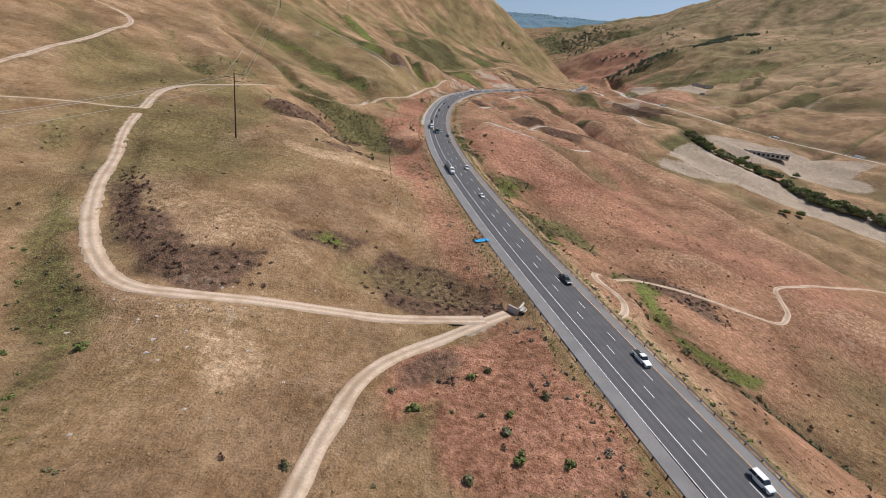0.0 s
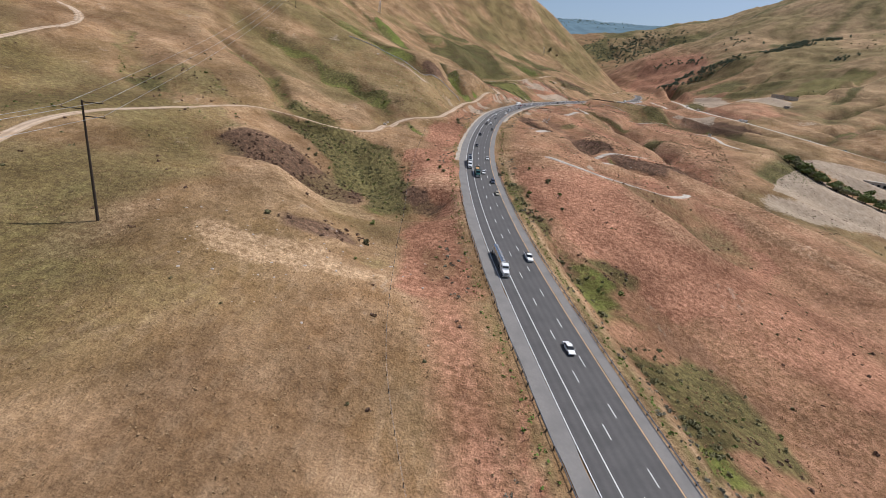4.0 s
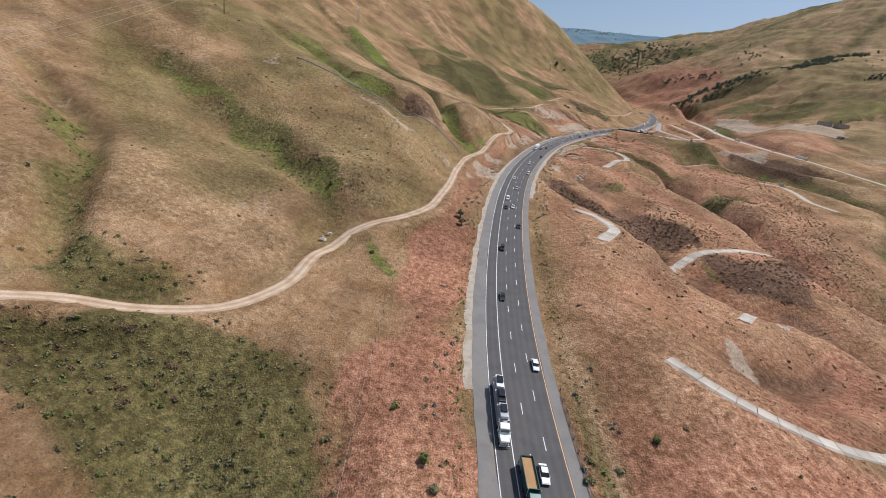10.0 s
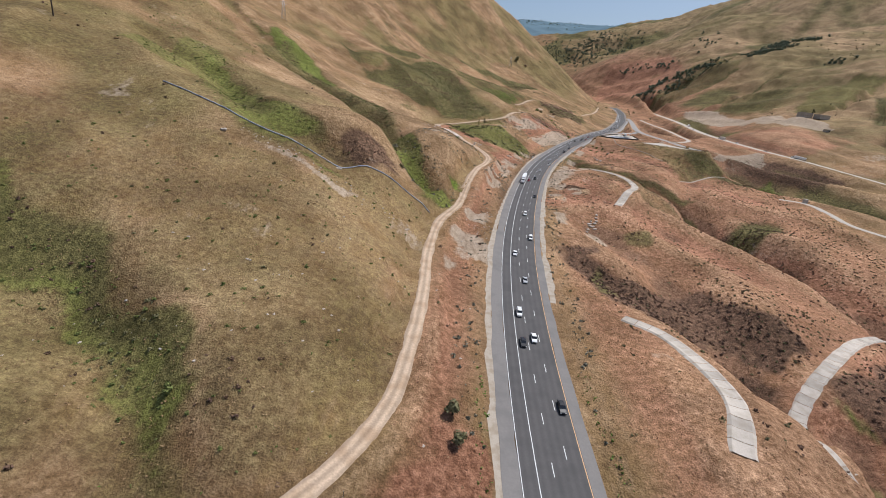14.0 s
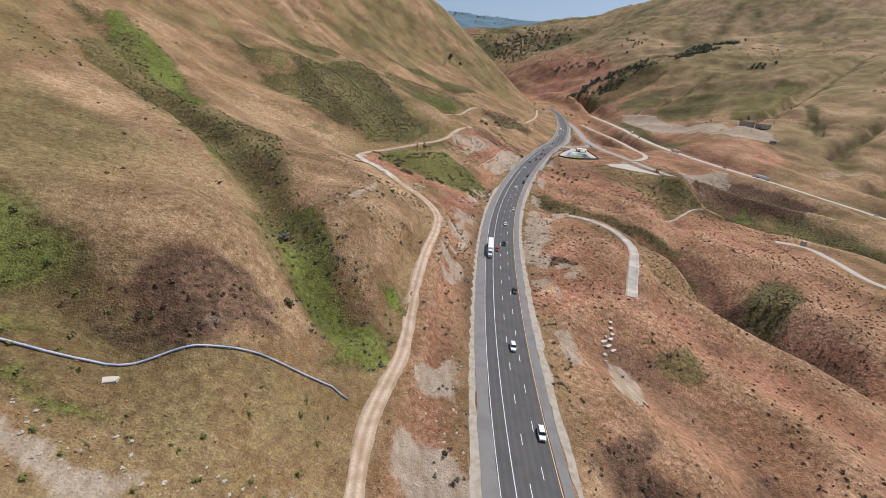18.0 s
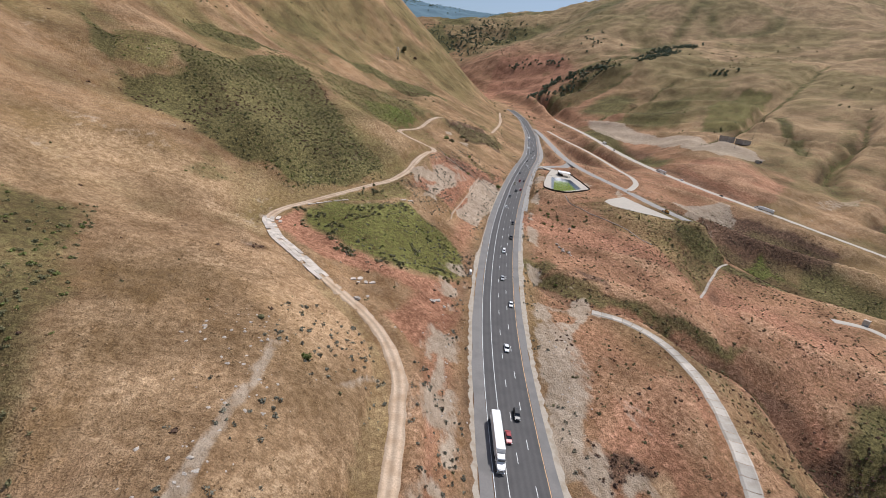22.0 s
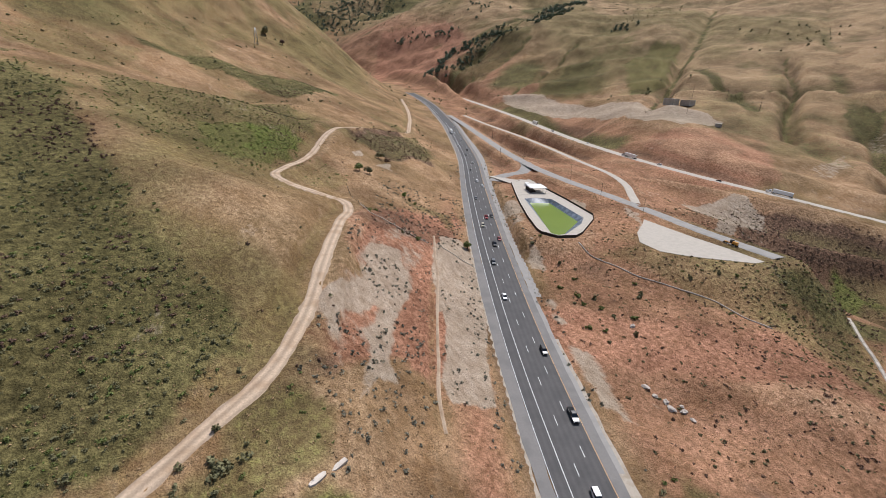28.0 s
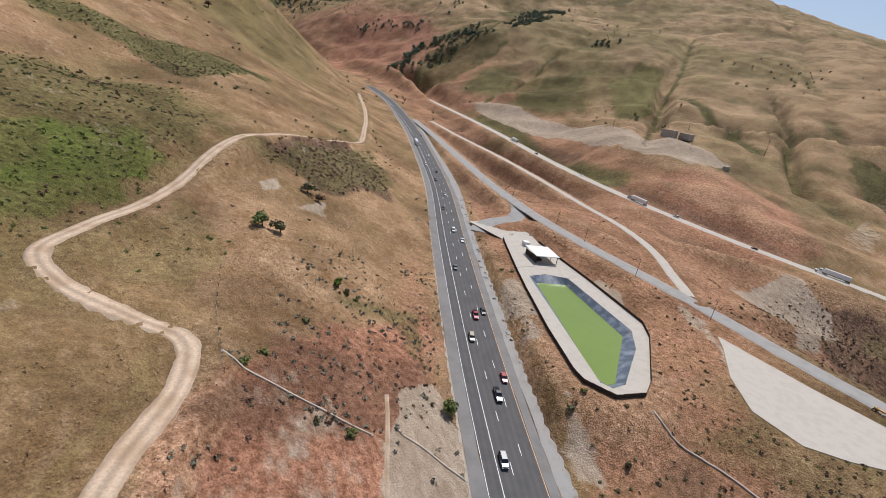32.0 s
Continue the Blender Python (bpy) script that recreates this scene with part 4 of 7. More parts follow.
area("green", 0.9, [(-32, 907), (16, 916), (33, 921), (8, 906), (-14, 893)])
area("green", 0.6, [(-74, 963), (-64, 962), (-53, 927), (-61, 917)])
area("dead", 0.7, [(139, 859), (152, 839), (148, 827), (137, 837)])
area("scrub", 0.8, [(135, 835), (163, 818), (208, 804), (207, 798), (158, 813), (140, 825)])
area("green", 0.6, [(228, 944), (275, 936), (274, 899), (350, 917), (220, 837), (221, 863), (237, 913)])
area("green", 1.0, [(281, 904), (377, 921), (386, 882), (389, 867), (374, 901)])
area("dead", 0.75, [(409, 990), (436, 953), (462, 908), (397, 871), (388, 908), (362, 943)])
area("dead", 0.72, [(-16, 965), (6, 965), (26, 977), (33, 946), (28, 927), (8, 931), (-10, 929)])
area("green", 1.0, [(-9, 920), (18, 916), (13, 908), (-6, 900)])
area("green", 0.8, [(-1, 1035), (11, 1007), (25, 959), (25, 931), (12, 927), (10, 947), (10, 985), (-1, 1017)])
area("scrub", 0.85, [(35, 938), (46, 924), (18, 909), (1, 902), (-6, 898), (-8, 913), (8, 925)])
area("green", 0.5, [(-57, 1217), (-32, 1280), (31, 1299), (14, 1235), (-32, 1159)])
area("green", 0.9, [(48, 1105), (106, 1136), (113, 1118), (69, 1059), (49, 1061)])
area("scrub", 0.9, [(24, 1324), (94, 1361), (166, 1372), (215, 1356), (137, 1257), (84, 1332), (23, 1304)])
area("green", 0.5, [(-30, 1334), (155, 1574), (222, 1584), (79, 1421), (8, 1331)])
area("scrub", 0.6, [(174, 1180), (258, 1257), (242, 1178), (186, 1137), (140, 1138)])
area("green", 0.5, [(207, 972), (222, 962), (286, 936), (362, 920), (270, 863), (235, 852), (236, 874), (219, 911), (219, 931)])
area("scrub", 0.7, [(121, 873), (135, 869), (132, 857), (129, 855), (107, 863)])
area("scrub", 0.45, [(8, 1139), (64, 1245), (127, 1230), (133, 1159), (98, 1102), (69, 1055), (42, 1054), (15, 1054)])
area("green", 0.6, [(8, 1139), (64, 1245), (127, 1230), (133, 1159), (98, 1102), (69, 1055), (42, 1054), (15, 1054)])
area("green", 1.15, [(74, 1120), (93, 1125), (75, 1077), (65, 1074)])
area("green", 0.6, [(-6, 1354), (67, 1461), (79, 1424), (11, 1326)])
area("green", 0.7, [(35, 947), (45, 955), (43, 949), (37, 945)])
area("green", 1.05, [(81, 1120), (112, 1128), (101, 1100), (68, 1077)])
area("green", 0.45, [(90, 1080), (114, 1094), (120, 1066), (104, 1047), (87, 1057)])
area("dead", 0.8, [(147, 1154), (228, 1251), (234, 1189), (222, 1154), (171, 1130), (157, 1141)])
area("scrub", 0.6, [(143, 1051), (177, 1052), (160, 1017), (157, 1031)])
area("bare", 0.8, [(139, 1119), (152, 1133), (147, 1117), (139, 1112)])
area("bare", 0.7, [(151, 1107), (173, 1123), (165, 1106)])
area("green", 0.45, [(84, 1063), (108, 1086), (119, 1070), (110, 1055), (89, 1045)])
area("green", 0.4, [(649, 1513), (870, 1583), (1002, 1599), (985, 1484), (725, 1398), (662, 1445)])
area("scrub", 0.5, [(659, 1498), (827, 1557), (849, 1509), (723, 1421), (670, 1453)])
area("green", 0.4, [(980, 1612), (1181, 1661), (1085, 1484), (834, 1341), (755, 1368)])
area("scrub", 0.45, [(684, 1864), (824, 1975), (911, 1930), (868, 1785), (765, 1768), (656, 1711)])
area("bare", 0.85, [(65, 945), (77, 958), (95, 982), (111, 985), (89, 943), (73, 918), (62, 908), (65, 918), (83, 946), (70, 937), (61, 922)])
area("bare", 0.95, [(135, 1001), (147, 1005), (155, 1002), (142, 973), (132, 954), (101, 908), (86, 911), (108, 950)])
area("bare", 0.8, [(67, 949), (79, 960), (84, 961), (76, 947), (66, 940)])
area("bare", 0.85, [(88, 960), (107, 980), (105, 969), (96, 953), (83, 937), (74, 922), (74, 913), (65, 914), (73, 934), (83, 944)])
area("bare", 0.5, [(62, 931), (65, 937), (72, 937), (65, 926), (59, 916), (57, 916)])
area("bare", 0.8, [(59, 939), (62, 938), (60, 931), (53, 927), (50, 926)])
area("red", 1.0, [(125, 997), (135, 1001), (119, 972), (107, 950), (91, 921), (85, 911), (75, 913), (96, 949)])
area("dead", 0.42, [(112, 1029), (136, 1024), (168, 1023), (155, 1002), (139, 1005), (111, 1000), (97, 998)])
area("dead", 0.65, [(52, 927), (58, 924), (57, 917), (49, 919)])
area("bare", 0.95, [(134, 998), (150, 1000), (149, 986), (133, 958), (126, 944), (105, 951)])
area("bare", 0.5, [(114, 990), (125, 987), (109, 969), (94, 954), (87, 953), (98, 966)])
area("bare", 0.5, [(82, 969), (89, 976), (103, 993), (105, 991), (96, 977), (86, 967), (80, 955), (72, 955)])
area("bare", 0.95, [(126, 988), (133, 999), (148, 1014), (160, 1016), (158, 997), (148, 985)])
area("bare", 0.5, [(108, 998), (116, 1009), (123, 1013), (126, 1007), (117, 997), (107, 992)])
area("bare", 0.75, [(132, 828), (122, 829), (107, 809), (109, 802), (95, 786), (84, 778), (99, 785), (120, 809)])
area("bare", 0.6, [(97, 818), (122, 808), (124, 802), (103, 809), (92, 815)])
area("bare", 0.6, [(96, 806), (109, 797), (106, 793), (89, 800)])
area("straw", 0.9, [(-44, 860), (-31, 857), (-23, 849), (-20, 837), (-28, 841), (-41, 848)])
area("straw", 0.8, [(-38, 841), (-26, 837), (-19, 829), (-16, 820), (-29, 827), (-35, 831)])
area("green", 0.4, [(-56, 901), (-44, 900), (-30, 889), (-27, 876), (-39, 877), (-50, 880)])
area("dead", 0.6, [(-30, 821), (-20, 821), (-15, 816), (-20, 812), (-27, 813)])
area("straw", 0.5, [(-162, 478), (-161, 505), (-121, 492), (-75, 451), (-67, 421), (-77, 411), (-92, 408), (-115, 423)])
area("straw", 0.4, [(-193, 526), (-178, 546), (-132, 525), (-96, 493), (-82, 470), (-84, 447), (-108, 441), (-124, 447)])
area("straw", 0.46, [(-160, 736), (-151, 787), (-95, 730), (-52, 710), (-36, 640), (-44, 631), (-64, 631), (-82, 632), (-111, 649)])
area("straw", 0.46, [(-140, 860), (-116, 853), (-87, 883), (-28, 898), (-25, 860), (-63, 793), (-88, 797), (-118, 829)])
area("straw", 0.43, [(-50, 745), (-24, 776), (4, 784), (15, 759), (6, 718), (-12, 721), (-30, 720), (-42, 726)])
area("straw", 0.37, [(-153, 783), (-131, 776), (-77, 724), (-56, 674), (-46, 650), (-52, 642), (-65, 645), (-80, 652)])
area("straw", 0.43, [(-80, 838), (-53, 836), (-21, 833), (3, 798), (14, 775), (15, 759), (0, 771), (-27, 780), (-52, 774)])
area("bare", 1.0, [(300, 592), (348, 579), (371, 516), (414, 489), (437, 455), (463, 439), (500, 470), (470, 540), (440, 600), (410, 650), (390, 700), (340, 650)])
area("bare", 0.7, [(410, 720), (449, 791), (560, 740), (654, 666), (600, 640), (500, 640), (440, 660)])
area("bare", 0.95, [(618, 1566), (642, 1476), (655, 1390), (640, 1300), (637, 1208), (655, 1182), (632, 1142), (553, 1147), (567, 1233), (599, 1341), (574, 1428)])
area("straw", 1.0, [(-93, 301), (-84, 305), (-69, 308), (-47, 309), (-36, 303), (-30, 300), (-69, 279)])
area("green", 0.85, [(-86, 749), (-80, 748), (-71, 733), (-70, 722), (-62, 715), (-58, 699), (-51, 685), (-45, 683), (-54, 707), (-65, 727), (-81, 761), (-102, 778)])
area("dead", 0.8, [(-117, 166), (-104, 170), (-80, 141), (-63, 126), (-40, 127), (-36, 119), (-52, 112), (-67, 112), (-82, 123)])
area("dead", 0.5, [(-80, 498), (-61, 498), (-57, 491), (-59, 484), (-72, 484)])
area("scrub", 0.85, [(-97, 1137), (-57, 1140), (-22, 1158), (-52, 1101), (-80, 1106)])
area("green", 0.7, [(-125, 1000), (-102, 1018), (-66, 1025), (-92, 981), (-114, 977)])
area("scrub", 0.8, [(-146, 1027), (-114, 998), (-113, 970), (-125, 979)])
area("scrub", 0.8, [(-112, 1113), (-87, 1139), (-66, 1136), (-87, 1101)])
area("green", 0.65, [(-123, 1020), (-78, 1018), (-87, 989), (-113, 982)])
area("green", 1.0, [(-224, 917), (-189, 885), (-189, 927), (-143, 877), (-110, 819), (-117, 808), (-166, 857), (-195, 881)])
area("scrub", 0.7, [(-179, 877), (-121, 822), (-66, 806), (-56, 741), (-82, 762), (-125, 813)])
area("green", 0.8, [(-198, 678), (-200, 753), (-170, 759), (-104, 627), (-79, 616), (-88, 600), (-115, 611), (-157, 668), (-179, 662)])
area("green", 0.5, [(-265, 813), (-266, 927), (-166, 808), (-154, 721), (-207, 734)])
area("green", 0.85, [(-220, 569), (-200, 570), (-161, 556), (-142, 531), (-195, 560)])
area("green", 0.45, [(-45, 1124), (22, 1173), (82, 1125), (61, 1044), (22, 1043), (-2, 1061), (-37, 1081)])
hollow("none", 17, 9, [(1334, 1599), (1120, 1487), (994, 1424), (885, 1378), (596, 1224)])
hollow("scrub", 3.5, 0, [(1334, 1599), (1120, 1487), (994, 1424), (885, 1378), (596, 1224)])
hollow("none", 15, 7, [(1021, 1261), (885, 1172), (747, 1122), (686, 1081)])
hollow("scrub", 3.5, 0, [(1021, 1261), (885, 1172), (747, 1122), (686, 1081)])
hollow("none", 16, 9, [(908, 1036), (849, 1052), (788, 1034), (692, 990), (588, 950)])
hollow("scrub", 3.5, 0, [(908, 1036), (849, 1052), (788, 1034), (692, 990), (588, 950)])
hollow("none", 14, 7, [(914, 1667), (766, 1618), (662, 1587)])
hollow("scrub", 3.5, 0, [(914, 1667), (766, 1618), (662, 1587)])
hollow("none", 15, 8, [(882, 1795), (751, 1760), (661, 1768)])
hollow("scrub", 3.5, 0, [(882, 1795), (751, 1760), (661, 1768)])
area("scrub", 0.7, [(696, 1550), (807, 1593), (904, 1588), (844, 1517), (750, 1474), (668, 1466)])
area("green", 0.75, [(848, 1478), (982, 1514), (1015, 1464), (800, 1340), (705, 1337)])
area("green", 0.6, [(646, 1517), (766, 1618), (908, 1592), (1030, 1598), (847, 1463), (708, 1410)])
area("red", 0.8, [(282, 1620), (706, 2368), (891, 2247), (843, 2042), (662, 1927), (635, 2141)])
area("scrub", 0.6, [(608, 1832), (745, 1922), (859, 1903), (903, 1819), (809, 1769), (686, 1737)])
area("scrub", 0.8, [(799, 1077), (846, 1075), (833, 1046), (775, 1028), (758, 1046)])
area("red", 0.7, [(507, 1156), (650, 1099), (493, 1005), (402, 1031), (439, 1101)])
area("dead", 0.6, [(393, 985), (417, 953), (392, 904), (370, 891), (274, 909), (286, 941)])
area("bare", 0.45, [(574, 1016), (668, 1023), (629, 1000), (559, 996)])
area("bare", 0.4, [(772, 1039), (831, 1021), (777, 991), (706, 993)])
area("bare", 0.45, [(392, 993), (418, 982), (404, 970), (349, 963)])
POND_RIM = [(239, 1065), (227, 1047), (209, 1018.5), (197.5, 998), (196, 993), (199, 984), (209, 980.5), (217, 983.5), (244, 999.5), (252, 1007), (266, 1044), (274, 1069), (281, 1089), (276, 1101), (262, 1098)]
LINER_EDGE = [(239, 1056), (249, 1055), (257, 1048), (242, 1005.5), (231, 997), (208, 986.5), (202.5, 987), (201, 990.5), (232, 1044)]
WATER_EDGE = [(241.5, 1053), (254.5, 1047), (239, 1006.5), (209, 990), (205.5, 990.5), (205.7, 994.5)]
APRON = [(294, 1000), (268, 983), (249, 973), (235.5, 961.5), (233, 948), (239, 939), (246, 932), (262, 918), (281, 915), (288, 950)]
ISLAND = [(425, 1372), (330, 1172), (311, 1137), (276, 1136), (300, 1182), (360, 1262)]
PADS = [(POND_RIM, 85.3, 20.0), (APRON, 85.2, 38.0), ([(262, 1098), (281, 1089), (300, 1122), (262, 1128), (255, 1112)], 85.6, 6.0)]


def near_line(x, y, line):
    """The distance of flat arrays of places from a broken line."""
    best = np.full(len(x), 1e9)
    for (ax, ay), (bx, by) in zip(line, line[1:]):
        ux, uy = bx - ax, by - ay
        t = np.clip(((x - ax) * ux + (y - ay) * uy) / (ux * ux + uy * uy + 1e-9), 0, 1)
        best = np.minimum(best, np.hypot(x - ax - t * ux, y - ay - t * uy))
    return best


def inside(x, y, poly):
    hit = np.zeros(len(x), bool)
    for (ax, ay), (bx, by) in zip(poly, poly[1:] + poly[:1]):
        cross = ((ay > y) != (by > y)) & (x < (bx - ax) * (y - ay) / ((by - ay) or 1e-9) + ax)
        hit ^= cross
    return hit


def smooth01(v):
    v = np.clip(v, 0, 1)
    return v * v * (3 - 2 * v)


def dense(line, step=2.2):
    """A smooth line through the corners, with a place every few metres."""
    p = np.array(line, float)
    s = np.r_[0, np.cumsum(np.hypot(*np.diff(p, axis=0).T))]
    q = np.linspace(0, s[-1], max(2, int(s[-1] / step)))
    return hermite(s, p, q), s, q


def spur_line(x, y):
    """1 on the crests of the small spurs, less in the creases between them, which run down to the south-east."""
    across, along = 0.8 * x + 0.6 * y, 0.6 * x - 0.8 * y
    return 1 - 2 * np.abs(fbm(across + 12 * fbm(x, y, 60, 2, 27), 0.32 * along, 82, 2, 25))


def far_gully(x, y):
    """0 along the gullies of the far hills; they run down to the valley from either side."""
    east = smooth01((x - road_x(y) - 60) / 60)
    bend = 45 * fbm(x, y, 240, 3, 29)
    across = np.where(east > 0.5, 0.9 * y - 0.42 * x, 0.79 * x + 0.61 * y) + bend
    along = np.where(east > 0.5, 0.9 * x + 0.42 * y, 0.61 * x - 0.79 * y)
    return fbm(across, 0.3 * along, 260, 2, 21)


def clear_of_tracks(x, y):
    """0 on the tracks and pads, 1 well away from them."""
    best = np.full(len(x), 1e9)
    for half, surface, line in TRACKS.values():
        lx, ly = np.array(line).T
        k = np.where((x > lx.min() - 60) & (x < lx.max() + 60) & (y > ly.min() - 60) & (y < ly.max() + 60))[0]
        if len(k):
            best[k] = np.minimum(best[k], near_line(x[k], y[k], line))
    best = np.minimum(best, near_line(x, y, [(205, 985), (250, 960), (275, 1095)]) - 30)
    return 0.2 + 0.8 * smooth01((best - 6) / 34)


def relief(x, y):
    d = x - road_x(y)
    away = smooth01((np.abs(d + 0.5) - 13) / 14)
    z = away * (0.9 * fbm(x, y, 26, 4, 3) + 0.28 * fbm(x, y, 4.5, 2, 11))
    z += smooth01((np.abs(d) - 24) / 60) * np.where(d > 0, 14.0, 8.0) * (spur_line(x, y) - 0.66) * clear_of_tracks(x, y)
    far = smooth01((np.abs(d - 60) - 190) / 220)
    z += far * 10 * (1 - np.exp(-np.abs(far_gully(x, y)) / 0.1) - 0.62) * smooth01((3600 - y) / 800)
    z += far * 3.5 * fbm(x, y, 60, 3, 33)
    very = smooth01((y - 2000) / 700)
    return z + very * far * 26 * (1 - 2 * np.abs(fbm(x, y, 330, 4, 31)) - 0.75)


def raw_height(x, y):
    x, y = np.asarray(x, float), np.asarray(y, float)
    z = base_height(x, y) + relief(x, y)
    d = np.abs(x - road_x(y))
    for kind, r, depth, line in PATCHES:
        if depth:
            lx, ly = np.array(line).T
            k = np.where((x > lx.min() - 2 * r) & (x < lx.max() + 2 * r) & (y > ly.min() - 2 * r) & (y < ly.max() + 2 * r))[0]
            if len(k):
                z[k] -= depth * smooth01(1 - near_line(x[k], y[k], line) / (1.6 * r)) * smooth01((d[k] - 13) / 12)
    return z


BENCHES = []
for track, (half, surface, line) in TRACKS.items():
    mid, s, q = dense(line)
    if track in TRACK_Z:
        level = hermite(s, TRACK_Z[track], q)
    else:
        level = raw_height(mid[:, 0], mid[:, 1])
        pad = np.pad(level, 5, mode="edge")
        level = np.convolve(pad, np.hanning(13)[1:-1] / np.hanning(13)[1:-1].sum(), "valid")
    for end in (0, -1):  # meet the tracks that are there already at their own height
        for _, _, _, other, height in BENCHES:
            gap = np.hypot(*(other - mid[end]).T)
            if gap.min() < 8:
                run = np.hypot(*(mid - mid[end]).T)
                level = level + (height[gap.argmin()] - level[end]) * smooth01(1 - run / 32)
                break
    BENCHES.append((track, half, surface, mid, level))


def land_height(x, y):
    """The finished land: hills and hollows, levelled pads, benches cut for the tracks, the road's own bed."""
    x, y = np.asarray(x, float), np.asarray(y, float)
    z = raw_height(x, y)
    for poly, level, blend in PADS:
        px, py = np.array(poly).T
        k = np.where((x > px.min() - blend) & (x < px.max() + blend) & (y > py.min() - blend) & (y < py.max() + blend))[0]
        if len(k):
            w = np.where(inside(x[k], y[k], poly), 1.0, smooth01(1 - (near_line(x[k], y[k], poly + poly[:1]) - 1.5) / blend))
            z[k] += (level - z[k]) * w
    for track, half, surface, mid, level in BENCHES:
        reach = half + (24 if track == "second_carriageway" else 12 if track in TRACK_Z else 3 if half < 1 else 8)
        k = np.where((x > mid[:, 0].min() - reach) & (x < mid[:, 0].max() + reach) & (y > mid[:, 1].min() - reach) & (y < mid[:, 1].max() + reach))[0]
        for c in range(0, len(k), 6000):
            kk = k[c : c + 6000]
            dd = (x[kk, None] - mid[None, :, 0]) ** 2 + (y[kk, None] - mid[None, :, 1]) ** 2
            i = dd.argmin(1)
            dist = np.sqrt(dd[np.arange(len(kk)), i])
            flat = min(2.6, 0.5 * (reach - half))
            w = smooth01(1 - (dist - half - flat) / (reach - half - flat))
            z[kk] += (level[i] - 0.14 * smooth01((half + 1.2 - dist) / 1.2) - z[kk]) * w
    for track, half, surface, mid, level in BENCHES[:2]:  # where two tracks meet, neither is buried
        k = np.where((x > mid[:, 0].min() - 5) & (x < mid[:, 0].max() + 5) & (y > 40) & (y < 150))[0]
        for c in range(0, len(k), 6000):
            kk = k[c : c + 6000]
            dd = (x[kk, None] - mid[None, :, 0]) ** 2 + (y[kk, None] - mid[None, :, 1]) ** 2
            i = dd.argmin(1)
            near = dd[np.arange(len(kk)), i] < (half + 1.6) ** 2
            z[kk] = np.where(near, np.minimum(z[kk], level[i] - 0.14), z[kk])
    k = np.where(inside(x, y, LINER_EDGE))[0]
    if len(k):
        z[k] -= 3.5 * smooth01(near_line(x[k], y[k], LINER_EDGE + LINER_EDGE[:1]) / 3.0)
    d = x - road_x(y)
    wide = 15.5 + 4.0 * smooth01((y - 915) / 15) * (d > 0)
    w = smooth01((wide - np.abs(d + 0.4)) / 2.5) * (y < 1850)
    return z + (road_z(y) - 0.12 - z) * w


gx = spaced(-260, 330, 2.1, -2600, 3800, 1.016)
gy = spaced(20, 1210, 2.1, -350, 4900, 1.014)
GX, GY = (a.ravel() for a in np.meshgrid(gx, gy))
GZ = land_height(GX, GY)
cell = np.arange(len(GZ)).reshape(len(gy), len(gx))
quads = np.stack([cell[:-1, :-1], cell[:-1, 1:], cell[1:, 1:], cell[1:, :-1]], -1).reshape(-1, 4)
mesh = bpy.data.meshes.new("ground")
mesh.vertices.add(len(GZ))
mesh.vertices.foreach_set("co", np.stack([GX, GY, GZ], 1).ravel())
mesh.loops.add(len(quads) * 4)
mesh.loops.foreach_set("vertex_index", quads.ravel())
mesh.polygons.add(len(quads))
mesh.polygons.foreach_set("loop_start", np.arange(len(quads)) * 4)
mesh.update()
mesh.polygons.foreach_set("use_smooth", np.ones(len(quads), bool))
mesh.materials.append(M_GROUND)
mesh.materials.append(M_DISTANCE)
# cells beyond 3500 m take the colour with haze painted in
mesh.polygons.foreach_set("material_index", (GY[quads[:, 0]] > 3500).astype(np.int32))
CHANNEL = {"green": 0, "scrub": 1, "bare": 2, "red": 3, "straw": 4, "dead": 5}


def covers(kind, most):
    """The layers of a kind of ground."""
    return () if kind == "none" else ((CHANNEL[kind], most * (1.12 if kind == "dead" else 1)),)


